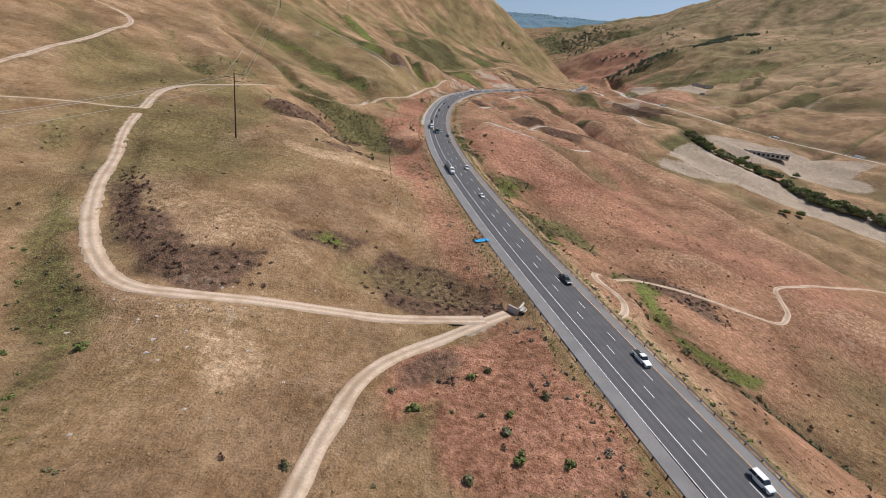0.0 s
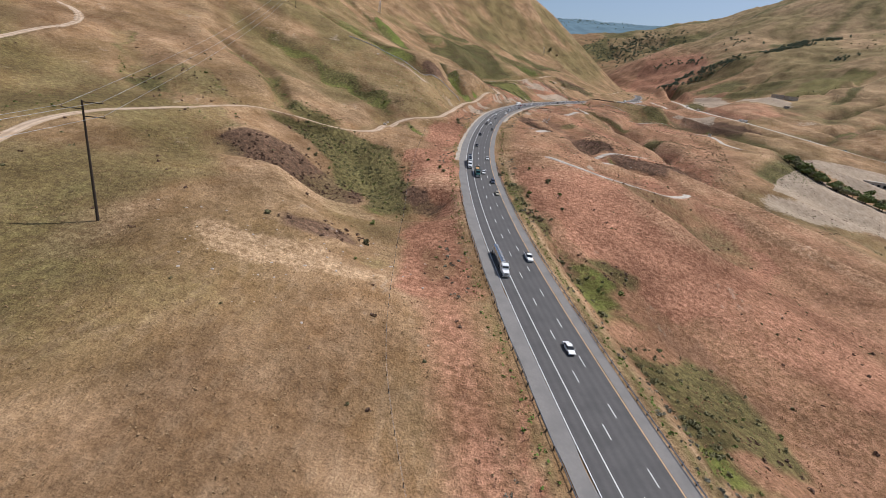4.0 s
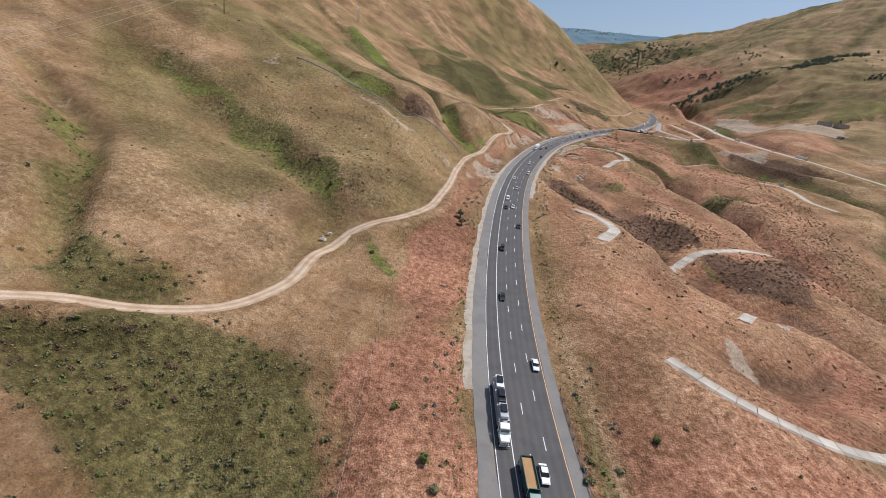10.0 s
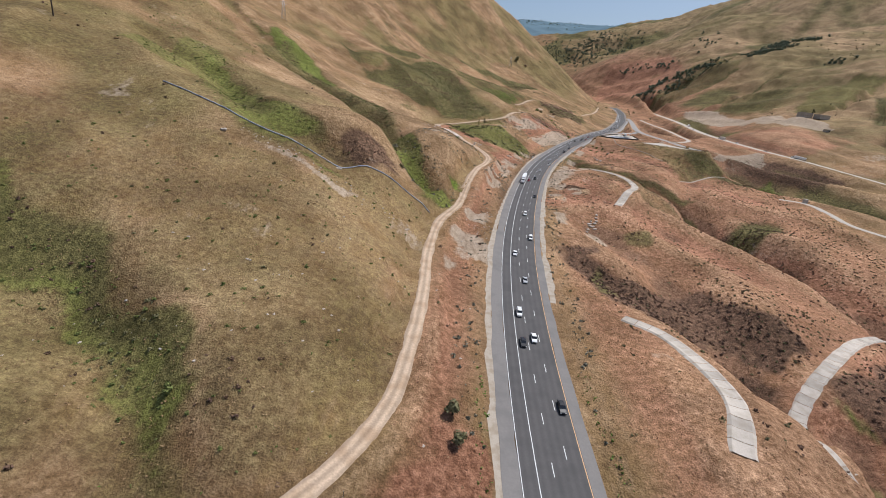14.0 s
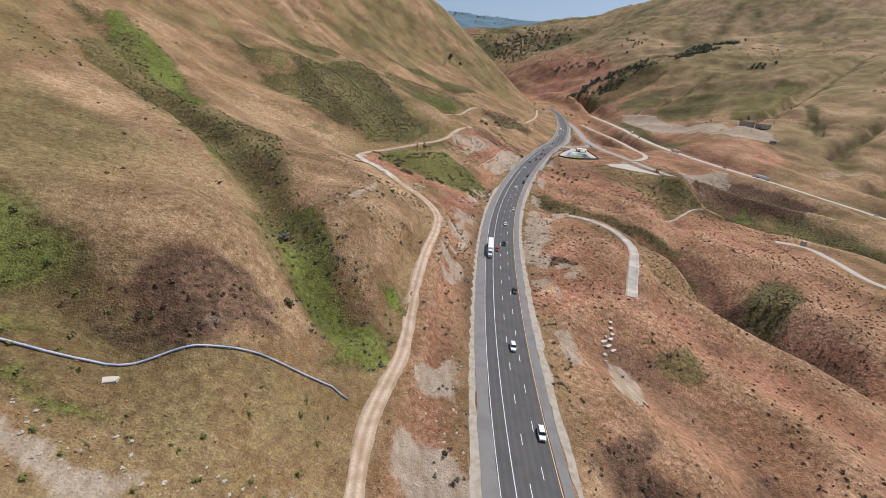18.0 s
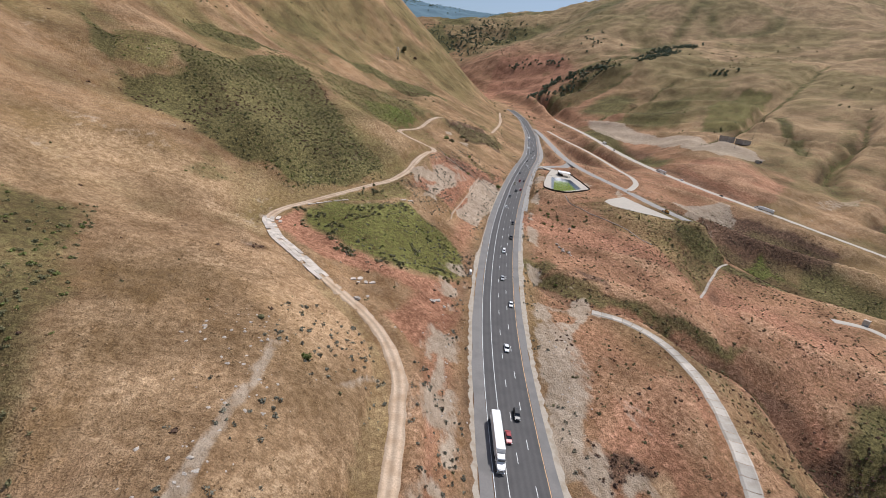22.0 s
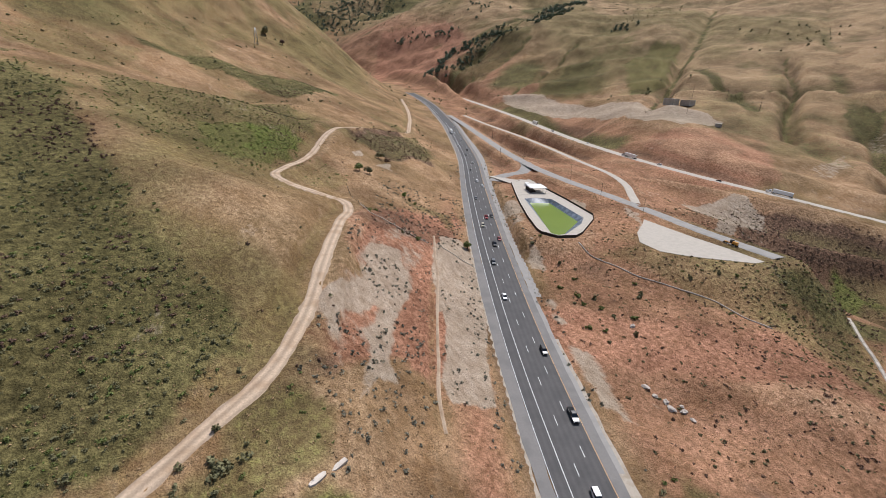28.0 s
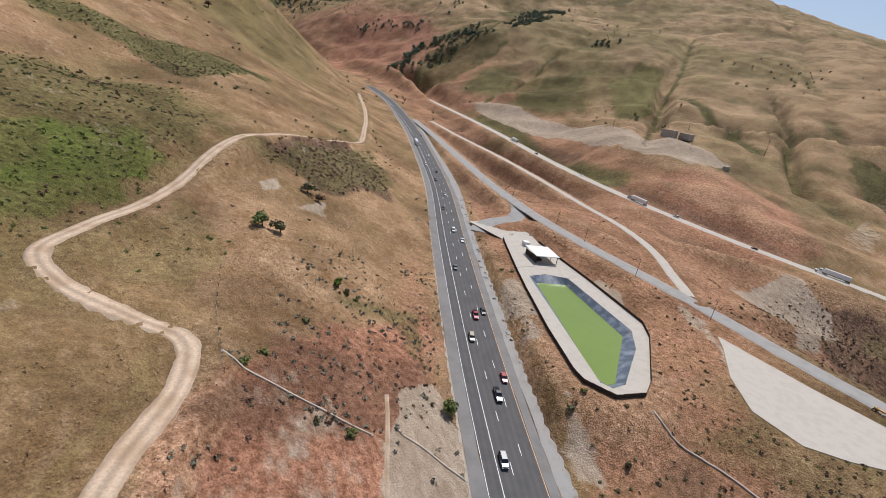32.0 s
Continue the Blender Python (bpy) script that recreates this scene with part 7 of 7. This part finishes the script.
def pipeline(name, line, radius, lift, mat, label, gap=5.0):
    root = tagged(new(name), label, "pipe")
    p, s, q = dense(line, 2.0)
    pts = [(a, b, ground_z(a, b) + lift) for a, b in p]
    tube("pipe", pts, radius, mat, root, 10)
    step = max(1, int(gap / 2))
    for a in pts[::step]:
        one_box("support", (0.5, 0.5, lift + 0.3), (a[0], a[1], a[2] - lift / 2 - 0.1), M_CONCRETE, root)
    return root


pipeline("water_pipe", [(-150, 632), (-125, 620), (-110, 614), (-92, 609), (-75, 611), (-57, 619), (-47, 624), (-37, 627), (-25, 629)], 0.24, 0.3, M_WHITE_PIPE, "long grey-blue pipe down a grassy hollow")
pipeline("drain_pipe", [(105, 1018.5), (114, 1011), (124, 1004.5), (130.5, 1000)], 0.22, 0.12, M_RUST, "pale rusted drain pipe down the cut slope", 3.0)
pipeline("drain_pipe", [(137.5, 1001.5), (144, 995.5), (149.5, 988)], 0.26, 0.12, M_RUST, "pale rusted drain pipe down to the road", 3.0)
pipeline("slope_drain", [(206, 976), (206, 968), (209, 962), (210, 942), (217, 927), (225, 913), (227, 901), (230, 893)], 0.3, 0.08, M_CONCRETE_PALE, "pale concrete drain along a grassy crest", 6.0)


# ---- rocks and slabs ----
def rock_mesh(seed):
    bm = bmesh.new()
    bmesh.ops.create_icosphere(bm, subdivisions=2, radius=1.0)
    for v in bm.verts:
        n_ = v.co.normalized()
        v.co = n_ * (0.75 + 0.5 * noise.noise(n_ * 1.3 + Vector((seed * 7.1, 0, 0))))
        v.co.x *= 1.25
        v.co.z *= 0.62
    mesh = bpy.data.meshes.new("rock")
    bm.to_mesh(mesh)
    bm.free()
    mesh.materials.append(M_ROCK)
    return mesh


rocks = [rock_mesh(k) for k in range(5)]
ROCKS = [(-69, 454, 1.5), (-68, 459, 1.1), (-70, 457, 0.7), (-111, 600, 1.3), (156, 897, 1.4), (155.5, 893, 1.1), (156.5, 890, 1.3), (155, 887, 1.6), (157.5, 884.5, 1.2), (157, 881, 1.0), (159, 886, 0.8), (180, 921, 1.3), (75, 673, 1.0), (73, 669, 0.9), (71, 665, 1.1), (69, 661, 1.0), (12, 797, 1.2), (16, 800, 0.9), (45, 811, 1.5), (48, 813, 1.2), (50, 810, 0.9), (130, 512, 0.7), (88, 500, 0.8)]
for i, (x_, y_, s) in enumerate(ROCKS):
    ob = tagged(new("boulder", rocks[i % 5]), "pale angular boulder lying in dry grass", "boulder", "boulders on the slopes")
    ob.matrix_world = pose(x_, y_, ground_z(x_, y_) + 0.2 * s, 0, 0, i * 67) @ Matrix.Diagonal((s, s, s, 1))
rt = []
for k in range(5):
    m = rocks[k]
    m.calc_loop_triangles()
    rt.append(np.array([m.vertices[i].co for t in m.loop_triangles for i in t.vertices]))
xs, ys = [], []
for line, spread, count in (([(-106, 606), (-90, 602), (-76, 598), (-59, 595), (-42, 597), (-26, 596)], 2.2, 130), ([(-8, 600), (0, 630), (6, 650)], 3.5, 90), ([(-30, 690), (-22, 720), (-14, 746)], 3.0, 60), ([(-26, 740), (-14, 762)], 6, 50), ([(75, 750), (92, 792)], 4, 50), ([(60, 440), (95, 470), (120, 500)], 9, 60), ([(-75, 235), (-40, 230), (-20, 250)], 14, 80), ([(-120, 480), (-60, 530), (-40, 590)], 22, 90), ([(-30, 90), (-60, 98)], 10, 60), ([(30, 740), (45, 800)], 8, 60)):
    p, s, q = dense(line, 2.0)
    at = p[rng.integers(0, len(p), count)] + rng.normal(size=(count, 2)) * spread
    xs.append(at[:, 0])
    ys.append(at[:, 1])
x, y = np.concatenate(xs), np.concatenate(ys)
k = off_road(x, y)
scatter("loose_rocks", rt, x[k], y[k], rng.uniform(0.12, 0.5, k.sum()) ** 1.2 * 1.3, M_ROCK, "pale loose rocks strewn on the slopes", "rocks")

# ---- buildings far off ----
def far_building(name, x_, y_, size, turn, label, bays):
    root = tagged(new(name), label, "building")
    root.location, root.rotation_euler = (x_, y_, ground_z(x_, y_) - 0.4), (0, 0, radians(turn))
    one_box("wall", size, (0, 0, size[2] / 2), M_CONCRETE, root, 0, 0.1)
    one_box("roof", (size[0] + 0.8, size[1] + 0.8, 0.4), (0, 0, size[2] + 0.2), M_GRAVEL, root)
    for k in range(bays):
        one_box("window", (size[0] / bays * 0.5, 0.2, size[2] * 0.4), (size[0] * ((k + 0.5) / bays - 0.5), -size[1] / 2 - 0.05, size[2] * 0.5), M_DARK, root)


far_building("concrete_tank_house", 648, 1226, (20, 14, 9), 12, "grey windowless concrete tank on a gravel pad", 0)
far_building("concrete_tank_house", 672, 1216, (24, 12, 7.5), 12, "grey windowless concrete tank on a gravel pad", 0)
far_building("ruined_works", 500, 692, (62, 12, 8), -6, "long white ruined works in the creek bed", 9)
far_building("equipment_hut", 622, 1140, (9, 6, 4), 20, "small dark equipment hut on the pad's edge", 2)


# ---- broken concrete and a roadside cabinet ----
def concrete_slab(x_, y_, size, turn, tilt, seed):
    """A cracked slab with uneven edges."""
    r_ = random.Random(seed)
    bm = bmesh.new()
    ring_ = []
    for k in range(9):
        a = math.tau * k / 9
        grow = r_.uniform(0.8, 1.05)
        ring_.append((max(-0.5, min(0.5, 0.66 * math.cos(a) * grow)) * size[0], max(-0.5, min(0.5, 0.66 * math.sin(a) * grow)) * size[1]))
    top = [bm.verts.new((a, b, size[2])) for a, b in ring_]
    low = [bm.verts.new((a * 1.03, b * 1.03, -0.25)) for a, b in ring_]
    bm.faces.new(top)
    bm.faces.new(low[::-1])
    for k in range(9):
        j = (k + 1) % 9
        bm.faces.new((top[k], low[k], low[j], top[j]))
    bmesh.ops.recalc_face_normals(bm, faces=bm.faces)
    ob = tagged(part("concrete_slab", bm, M_CONCRETE_PALE), "broken pale concrete slab lying in dry grass", "concrete slab", "broken slabs of the old road")
    ob.matrix_world = pose(x_, y_, ground_z(x_, y_) + 0.06, tilt, tilt * 0.5, turn)


SLABS = [(-2, 880, 4.2, 1.1, 25), (2, 882, 4.0, 1.2, 25), (6, 884, 4.4, 1.1, 23), (11, 886.5, 4.5, 1.2, 22), (15, 888, 3.6, 1.1, 20), (-17, 859, 1.7, 4.2, -15), (-16, 855, 1.5, 2.6, -5), (47, 891, 3.8, 1.2, 25), (51.5, 893, 3.6, 1.1, 22), (12, 812.5, 2.4, 1.6, 10), (15, 814, 2.8, 1.8, 60), (17, 812, 2.0, 1.4, 100), (19.5, 812.5, 2.6, 1.5, 30), (14, 811, 1.4, 1.0, 140), (-67, 609, 3.2, 1.6, 10)]
for i, (x_, y_, a, b, turn) in enumerate(SLABS):
    concrete_slab(x_, y_, (a, b, 0.22), turn, (i * 5) % 9 - 4, i)
for i, (x_, y_, a, b, turn) in enumerate([(73.5, 671, 3.6, 1.5, 35), (75, 669.5, 3.4, 1.4, 32), (76.5, 668, 3.2, 1.3, 30), (77.5, 672.5, 3.0, 1.5, 40), (79, 674.5, 2.8, 1.5, 45), (79.5, 677, 2.6, 1.5, 50), (80.5, 679.5, 2.4, 1.3, 52)]):
    concrete_slab(x_, y_, (a, b, 0.3), turn, 3 - i % 4, 40 + i)
monument = tagged(new("concrete_block"), "pale square concrete block on a gravel pad", "concrete block")
monument.location, monument.rotation_euler = (328, 808, ground_z(328, 808)), (0, 0, radians(15))
one_box("block", (3.0, 3.0, 3.6), (0, 0, 1.7), M_CONCRETE, monument, 0, 0.1)
one_box("cap", (3.3, 3.3, 0.25), (0, 0, 3.6), M_CONCRETE_PALE, monument, 0, 0.05)
one_box("door", (1.0, 0.06, 2.0), (0, -1.53, 1.1), M_STEEL, monument)
cabinet = tagged(new("utility_cabinet"), "white metal utility cabinet on a dry verge", "cabinet")
cabinet.location, cabinet.rotation_euler = (76, 848, ground_z(76, 848)), (0, 0, radians(-18))
one_box("body", (1.1, 3.4, 1.7), (0, 0, 0.85), M_ROOF, cabinet, 0, 0.04)
one_box("base", (1.3, 3.6, 0.3), (0, 0, 0.05), M_CONCRETE, cabinet)
for k in (-1, 1):
    one_box("door", (0.04, 1.5, 1.4), (0.57, k * 0.8, 0.85), M_ROOF, cabinet)
# ---- vehicles ----
PAINT = {}


def paint(name, color):
    if name not in PAINT:
        PAINT[name] = material(name, color, 0.3, vary=0.03, scale=1.0, spec=0.6)
    return PAINT[name]


COLORS = {"white": (0.78, 0.78, 0.77), "black": (0.012, 0.012, 0.014), "navy": (0.02, 0.03, 0.06), "silver": (0.45, 0.46, 0.47), "red": (0.30, 0.015, 0.02), "green": (0.01, 0.07, 0.065), "grey": (0.12, 0.125, 0.13), "sand": (0.40, 0.36, 0.26)}


def prism(bm, profile, widths):
    """A closed side outline (y, z), as wide at each corner as told."""
    a = [bm.verts.new((-w, y_, z_)) for (y_, z_), w in zip(profile, widths)]
    b = [bm.verts.new((w, y_, z_)) for (y_, z_), w in zip(profile, widths)]
    bm.faces.new(a)
    bm.faces.new(b[::-1])
    for i in range(len(a)):
        j = (i + 1) % len(a)
        bm.faces.new((a[j], a[i], b[i], b[j]))
    bmesh.ops.recalc_face_normals(bm, faces=bm.faces)


def wheel(parent, x_, y_, r=0.36, w=0.26):
    turn = Matrix.Rotation(math.pi / 2, 4, "Y")
    tyre = cylinder("wheel", r, w, Matrix.Translation((x_, y_, r)) @ turn, M_DARK, parent, 16)
    cylinder("rim", r * 0.62, w + 0.02, Matrix.Translation((x_, y_, r)) @ turn, M_CHROME, tyre, 12)


def lamps(parent, front, back, half, h):
    for s in (-1, 1):
        one_box("headlamp", (0.38, 0.1, 0.16), (s * (half - 0.25), front, h), M_LAMP, parent, 0, 0.03)
        one_box("tail_lamp", (0.26, 0.1, 0.2), (s * (half - 0.2), back, h + 0.1), M_TAIL, parent, 0, 0.03)


def car(kind, color):
    coat = paint(color + " paint", COLORS[color])
    what = {"sedan": "car", "suv": "car", "pickup": "pickup truck"}[kind]
    root = tagged(new({"sedan": "sedan", "suv": "suv", "pickup": "pickup_truck"}[kind]), "", what, "traffic on the freeway")
    length, top, half = {"sedan": (4.7, 1.45, 0.91), "suv": (4.8, 1.75, 0.96), "pickup": (5.9, 1.9, 1.0)}[kind]
    belt = {"sedan": 0.9, "suv": 1.05, "pickup": 1.12}[kind]
    f, b = length / 2, -length / 2
    bm = bmesh.new()
    prism(bm, [(b, 0.38), (b, belt - 0.12), (b + 0.12, belt), (f - 1.3, belt), (f - 0.25, belt - 0.14), (f, belt - 0.35), (f, 0.38), (f - 0.3, 0.24), (b + 0.3, 0.24)], [half * k for k in (0.9, 0.93, 0.93, 0.97, 0.9, 0.86, 0.88, 0.94, 0.94)])
    bmesh.ops.bevel(bm, geom=bm.edges[:], offset=0.05, segments=1, affect="EDGES")
    part("body", bm, coat, root)
    rear = {"sedan": (b + 0.55, b + 1.35), "suv": (b + 0.08, b + 0.45), "pickup": (-0.75, -0.55)}[kind]
    front = {"sedan": (1.05, 0.25), "suv": (1.15, 0.5), "pickup": (1.25, 0.6)}[kind]
    bm = bmesh.new()
    prism(bm, [(rear[0], belt - 0.02), (rear[1], top - 0.05), (front[1], top - 0.05), (front[0], belt - 0.02)], [half * 0.9, half * 0.74, half * 0.74, half * 0.9])
    part("cabin_glass", bm, M_GLASS, root, "dark tinted windows")
    bm = bmesh.new()
    prism(bm, [(rear[1] - 0.06, top - 0.06), (rear[1] + 0.05, top), (front[1] - 0.05, top), (front[1] + 0.06, top - 0.06)], [half * 0.76, half * 0.7, half * 0.7, half * 0.76])
    part("roof", bm, coat, root)
    for s in (-1, 1):
        bm = bmesh.new()
        y_ = (rear[1] + front[1]) / 2
        box(bm, (0.07, 0.1, top - belt), (s * half * 0.83, y_, (top + belt) / 2 - 0.03))
        part("door_pillar", bm, coat, root)
        one_box("mirror", (0.2, 0.12, 0.14), (s * (half + 0.08), front[0] - 0.2, belt + 0.06), coat, root, 0, 0.03)
        for y_ in (f - 0.95, b + 0.95):
            wheel(root, s * (half - 0.1), y_, 0.36 if kind != "pickup" else 0.42)
    if kind == "pickup":
        one_box("truck_bed", (half * 1.6, 1.95, 0.06), (0, b + 1.12, belt + 0.012), M_DARK, root, 0, 0, "black open bed")
    one_box("grille", (half * 1.1, 0.06, 0.22), (0, f - 0.01, belt - 0.42), M_DARK, root)
    lamps(root, f - 0.06, b + 0.02, half, belt - 0.28)
    root["label"] = f"{color} {'four-door sedan' if kind == 'sedan' else 'sport utility car' if kind == 'suv' else 'pickup truck with open bed'} driving on asphalt"
    return root


def big_truck(cargo, color):
    """A tractor with its trailer; its front is at +y."""
    coat = paint(color + " paint", COLORS[color])
    root = tagged(new({"tank": "tanker_truck", "box": "box_truck", "dump": "dump_truck", "cars": "car_carrier"}[cargo]), {"tank": "white tractor pulling a long silver tank trailer", "box": "white tractor pulling a long white box trailer", "dump": "teal truck with an open tan dump body", "cars": "white car carrier loaded with cars"}[cargo], "truck", "traffic on the freeway")
    long_ = {"tank": 12.5, "box": 14.5, "dump": 7.5, "cars": 14.0}[cargo]
    bm = bmesh.new()
    prism(bm, [(0.2, 0.7), (0.2, 3.0), (0.6, 3.35), (2.0, 3.05), (2.45, 2.0), (4.2, 1.75), (4.35, 0.7)], [1.15, 1.15, 1.05, 1.05, 1.12, 0.95, 0.95])
    bmesh.ops.bevel(bm, geom=bm.edges[:], offset=0.08, segments=1, affect="EDGES")
    part("cab", bm, coat, root)
    one_box("windscreen", (1.9, 0.08, 0.85), (0, 2.28, 2.5), M_GLASS, root)
    one_box("grille", (1.3, 0.08, 0.8), (0, 4.36, 1.25), M_CHROME, root)
    one_box("bumper", (2.3, 0.25, 0.35), (0, 4.4, 0.6), M_CHROME, root, 0, 0.05)
    for s in (-1, 1):
        one_box("side_window", (0.06, 0.9, 0.7), (s * 1.12, 1.5, 2.45), M_GLASS, root)
        one_box("headlamp", (0.35, 0.1, 0.22), (s * 0.8, 4.36, 1.05), M_LAMP, root, 0, 0.03)
        cylinder("exhaust_stack", 0.09, 2.2, Matrix.Translation((s * 1.2, 0.1, 2.6)), M_CHROME, root, 8)
        one_box("mirror", (0.25, 0.1, 0.5), (s * 1.4, 2.3, 2.3), M_CHROME, root)
        for y_ in (3.3, -0.9, -2.2):
            wheel(root, s * 1.05, y_, 0.52, 0.34)
        for y_ in (-long_ + 1.0, -long_ - 0.3):
            wheel(root, s * 1.05, y_, 0.52, 0.34)
    one_box("chassis", (0.9, long_ + 2.5, 0.3), (0, -long_ / 2 + 1.0, 0.95), M_DARK, root)
    mid = -long_ / 2 - 0.4
    if cargo == "tank":
        bm = bmesh.new()
        turn = Matrix.Rotation(math.pi / 2, 4, "X")
        bmesh.ops.create_cone(bm, cap_ends=True, segments=22, radius1=1.12, radius2=1.12, depth=long_, matrix=Matrix.Translation((0, mid, 2.25)) @ turn)
        part("tank", bm, M_CHROME, root, "polished silver tank")
        one_box("catwalk", (0.55, long_ * 0.9, 0.08), (0, mid, 3.42), M_STEEL, root)
        for k in range(4):
            cylinder("hatch", 0.3, 0.16, Matrix.Translation((0, mid + (k - 1.5) * 2.6, 3.5)), M_STEEL, root, 10)
    elif cargo == "box":
        one_box("cargo_box", (2.55, long_, 2.8), (0, mid, 2.65), paint("white paint", COLORS["white"]), root, 0, 0.05)
        one_box("rear_door", (2.3, 0.06, 2.5), (0, mid - long_ / 2 - 0.02, 2.6), M_CHROME, root)
    elif cargo == "dump":
        for s in (-1, 1):
            one_box("body_side", (0.14, long_, 1.9), (s * 1.2, mid, 2.2), coat, root)
        one_box("body_front", (2.4, 0.14, 2.0), (0, mid + long_ / 2, 2.25), coat, root)
        one_box("tailgate", (2.4, 0.14, 1.8), (0, mid - long_ / 2, 2.15), coat, root)
        one_box("load", (2.26, long_ - 0.2, 1.4), (0, mid, 1.95), M_TAN_LOAD, root, 0, 0.0, "tan earth load")
    else:
        one_box("lower_deck", (2.4, long_, 0.2), (0, mid, 1.2), M_STEEL, root)
        one_box("upper_deck", (2.4, long_, 0.16), (0, mid, 2.95), M_STEEL, root)
        for k in range(5):
            for s in (-1, 1):
                one_box("deck_post", (0.14, 0.14, 1.8), (s * 1.2, mid + (k - 2) * long_ / 4.4, 2.1), M_STEEL, root)
        for k, tint in enumerate(("silver", "black", "white")):
            loaded = one_box("loaded_car", (1.8, 4.2, 0.75), (0, mid + (1 - k) * 4.7, 3.45), paint(tint + " paint", COLORS[tint]), root, 0, 0.15, tint + " car on the deck")
            one_box("loaded_cabin", (1.5, 2.2, 0.55), (0, mid + (1 - k) * 4.7 - 0.2, 4.05), M_GLASS, loaded, 0, 0.15)
    return root


M_TAN_LOAD = material("tan load", (0.42, 0.25, 0.12), 0.95, vary=0.15, scale=1.0, bump=0.05)
LANES = (-5.5, -1.83, 1.83, 5.5)
TRAFFIC = [(70, 3, "suv", "white"), (103, 3, "pickup", "white"), (141, 3, "pickup", "black"), (219, 2, "sedan", "white"), (266, 3, "pickup", "white"), (333, 3, "sedan", "sand"), (352, 3, "suv", "navy"), (368, 2, "sedan", "white"), (402, 3, "sedan", "white"), (436, 1, "sedan", "black"), (477, 1, "suv", "black"), (507, 3, "sedan", "black"), (533, 1, "sedan", "black"), (536, 2, "sedan", "white"), (550, 1, "suv", "white"), (575, 2, "sedan", "silver"), (600, 1, "sedan", "white"), (622, 3, "suv", "white"), (659, 2, "suv", "white"), (700, 3, "sedan", "black"), (743, 1, "sedan", "red"), (752, 2, "suv", "black")]
TRAFFIC_NORTH = [(785, 2, "sedan", "white"), (818, 3, "sedan", "white"), (842, 2, "sedan", "silver"), (876, 2, "suv", "white"), (899, 3, "pickup", "black"), (926, 3, "suv", "black"), (958, 1, "sedan", "white"), (987, 1, "suv", "grey"), (1007, 2, "pickup", "black"), (1014, 3, "sedan", "red"), (1031, 1, "suv", "sand"), (1044, 2, "pickup", "red"), (1047, 3, "sedan", "black"), (1078, 1, "sedan", "grey"), (1108, 3, "sedan", "white"), (1120, 2, "suv", "white"), (1153, 1, "sedan", "black"), (1182, 2, "sedan", "white"), (1215, 1, "suv", "grey"), (1238, 2, "sedan", "black"), (1256, 0, "suv", "white"), (1290, 2, "sedan", "white"), (1330, 1, "suv", "white"), (1380, 3, "sedan", "grey")]


def set_on_road(ob, y_, d):
    x0, y0, z0, turn = road_point(y_, d, 0.03)
    slope = math.atan2(road_point(y_ + 1, d)[2] - road_point(y_ - 1, d)[2], 2)
    ob.matrix_world = pose(x0, y0, z0, math.degrees(slope), 0, math.degrees(turn)) @ pose(0, 0, 0, 0, 0, 180)


made = {}
for y_, lane, kind, color in TRAFFIC + TRAFFIC_NORTH:
    if (kind, color) in made:
        ob = copy_thing(made[kind, color], Matrix())
    else:
        ob = made[kind, color] = car(kind, color)
    set_on_road(ob, y_, LANES[lane])
for y_, lane, cargo, color in ((256, 0, "tank", "white"), (378, 0, "cars", "white"), (362, 1, "dump", "green"), (735, 0, "box", "white"), (1330, 0, "box", "silver")):
    set_on_road(big_truck(cargo, color), y_, LANES[lane])
far_line = [b for b in BENCHES if b[0] == "second_carriageway"][0]
for k, (i, kind, color) in enumerate(((12, "box", "white"), (40, "box", "silver"), (46, "suv", "white"), (70, "sedan", "black"), (96, "tank", "white"), (120, "suv", "silver"), (142, "sedan", "white"), (196, "box", "white"), (214, "sedan", "black"), (240, "suv", "white"), (258, "box", "silver"), (290, "sedan", "white"), (330, "suv", "black"), (365, "box", "white"))):
    i = min(i, len(far_line[3]) - 3)
    p, go = far_line[3][i], far_line[3][i + 1] - far_line[3][i - 1]
    ob = big_truck(kind, color) if kind in ("box", "tank") else copy_thing(made[kind, color], Matrix()) if (kind, color) in made else car(kind, color)
    turn = math.degrees(math.atan2(-go[0], go[1]))
    slope = math.degrees(math.atan2(far_line[4][i + 1] - far_line[4][i - 1], math.hypot(*go)))
    ob.matrix_world = pose(p[0], p[1], far_line[4][i] + 0.19, 0, 0, turn) @ pose(1.8 if k % 2 else -1.8, 0, 0, slope, 0, 0)
    ob["group"] = "traffic on the second carriageway"

# grader parked on the apron
grader = tagged(new("road_grader"), "orange road grader parked on pale gravel", "construction machine")
grader.location, grader.rotation_euler = (278.5, 938, 85.37), (0, 0, radians(-12))
orange = paint("orange paint", (0.62, 0.28, 0.03))
one_box("frame", (0.7, 7.5, 0.5), (0, 0, 1.2), orange, grader, 0, 0.08)
one_box("engine", (1.5, 2.6, 1.2), (0, -2.4, 1.9), orange, grader, 0, 0.12)
one_box("cabin", (1.5, 1.5, 1.6), (0, -0.4, 2.2), M_GLASS, grader, 0, 0.08)
one_box("blade", (3.4, 0.2, 0.6), (0, 1.4, 0.5), M_STEEL, grader, 20, 0.04)
for s in (-1, 1):
    for y_ in (3.2, -1.6, -3.0):
        wheel(grader, s * 0.95, y_, 0.62, 0.4)
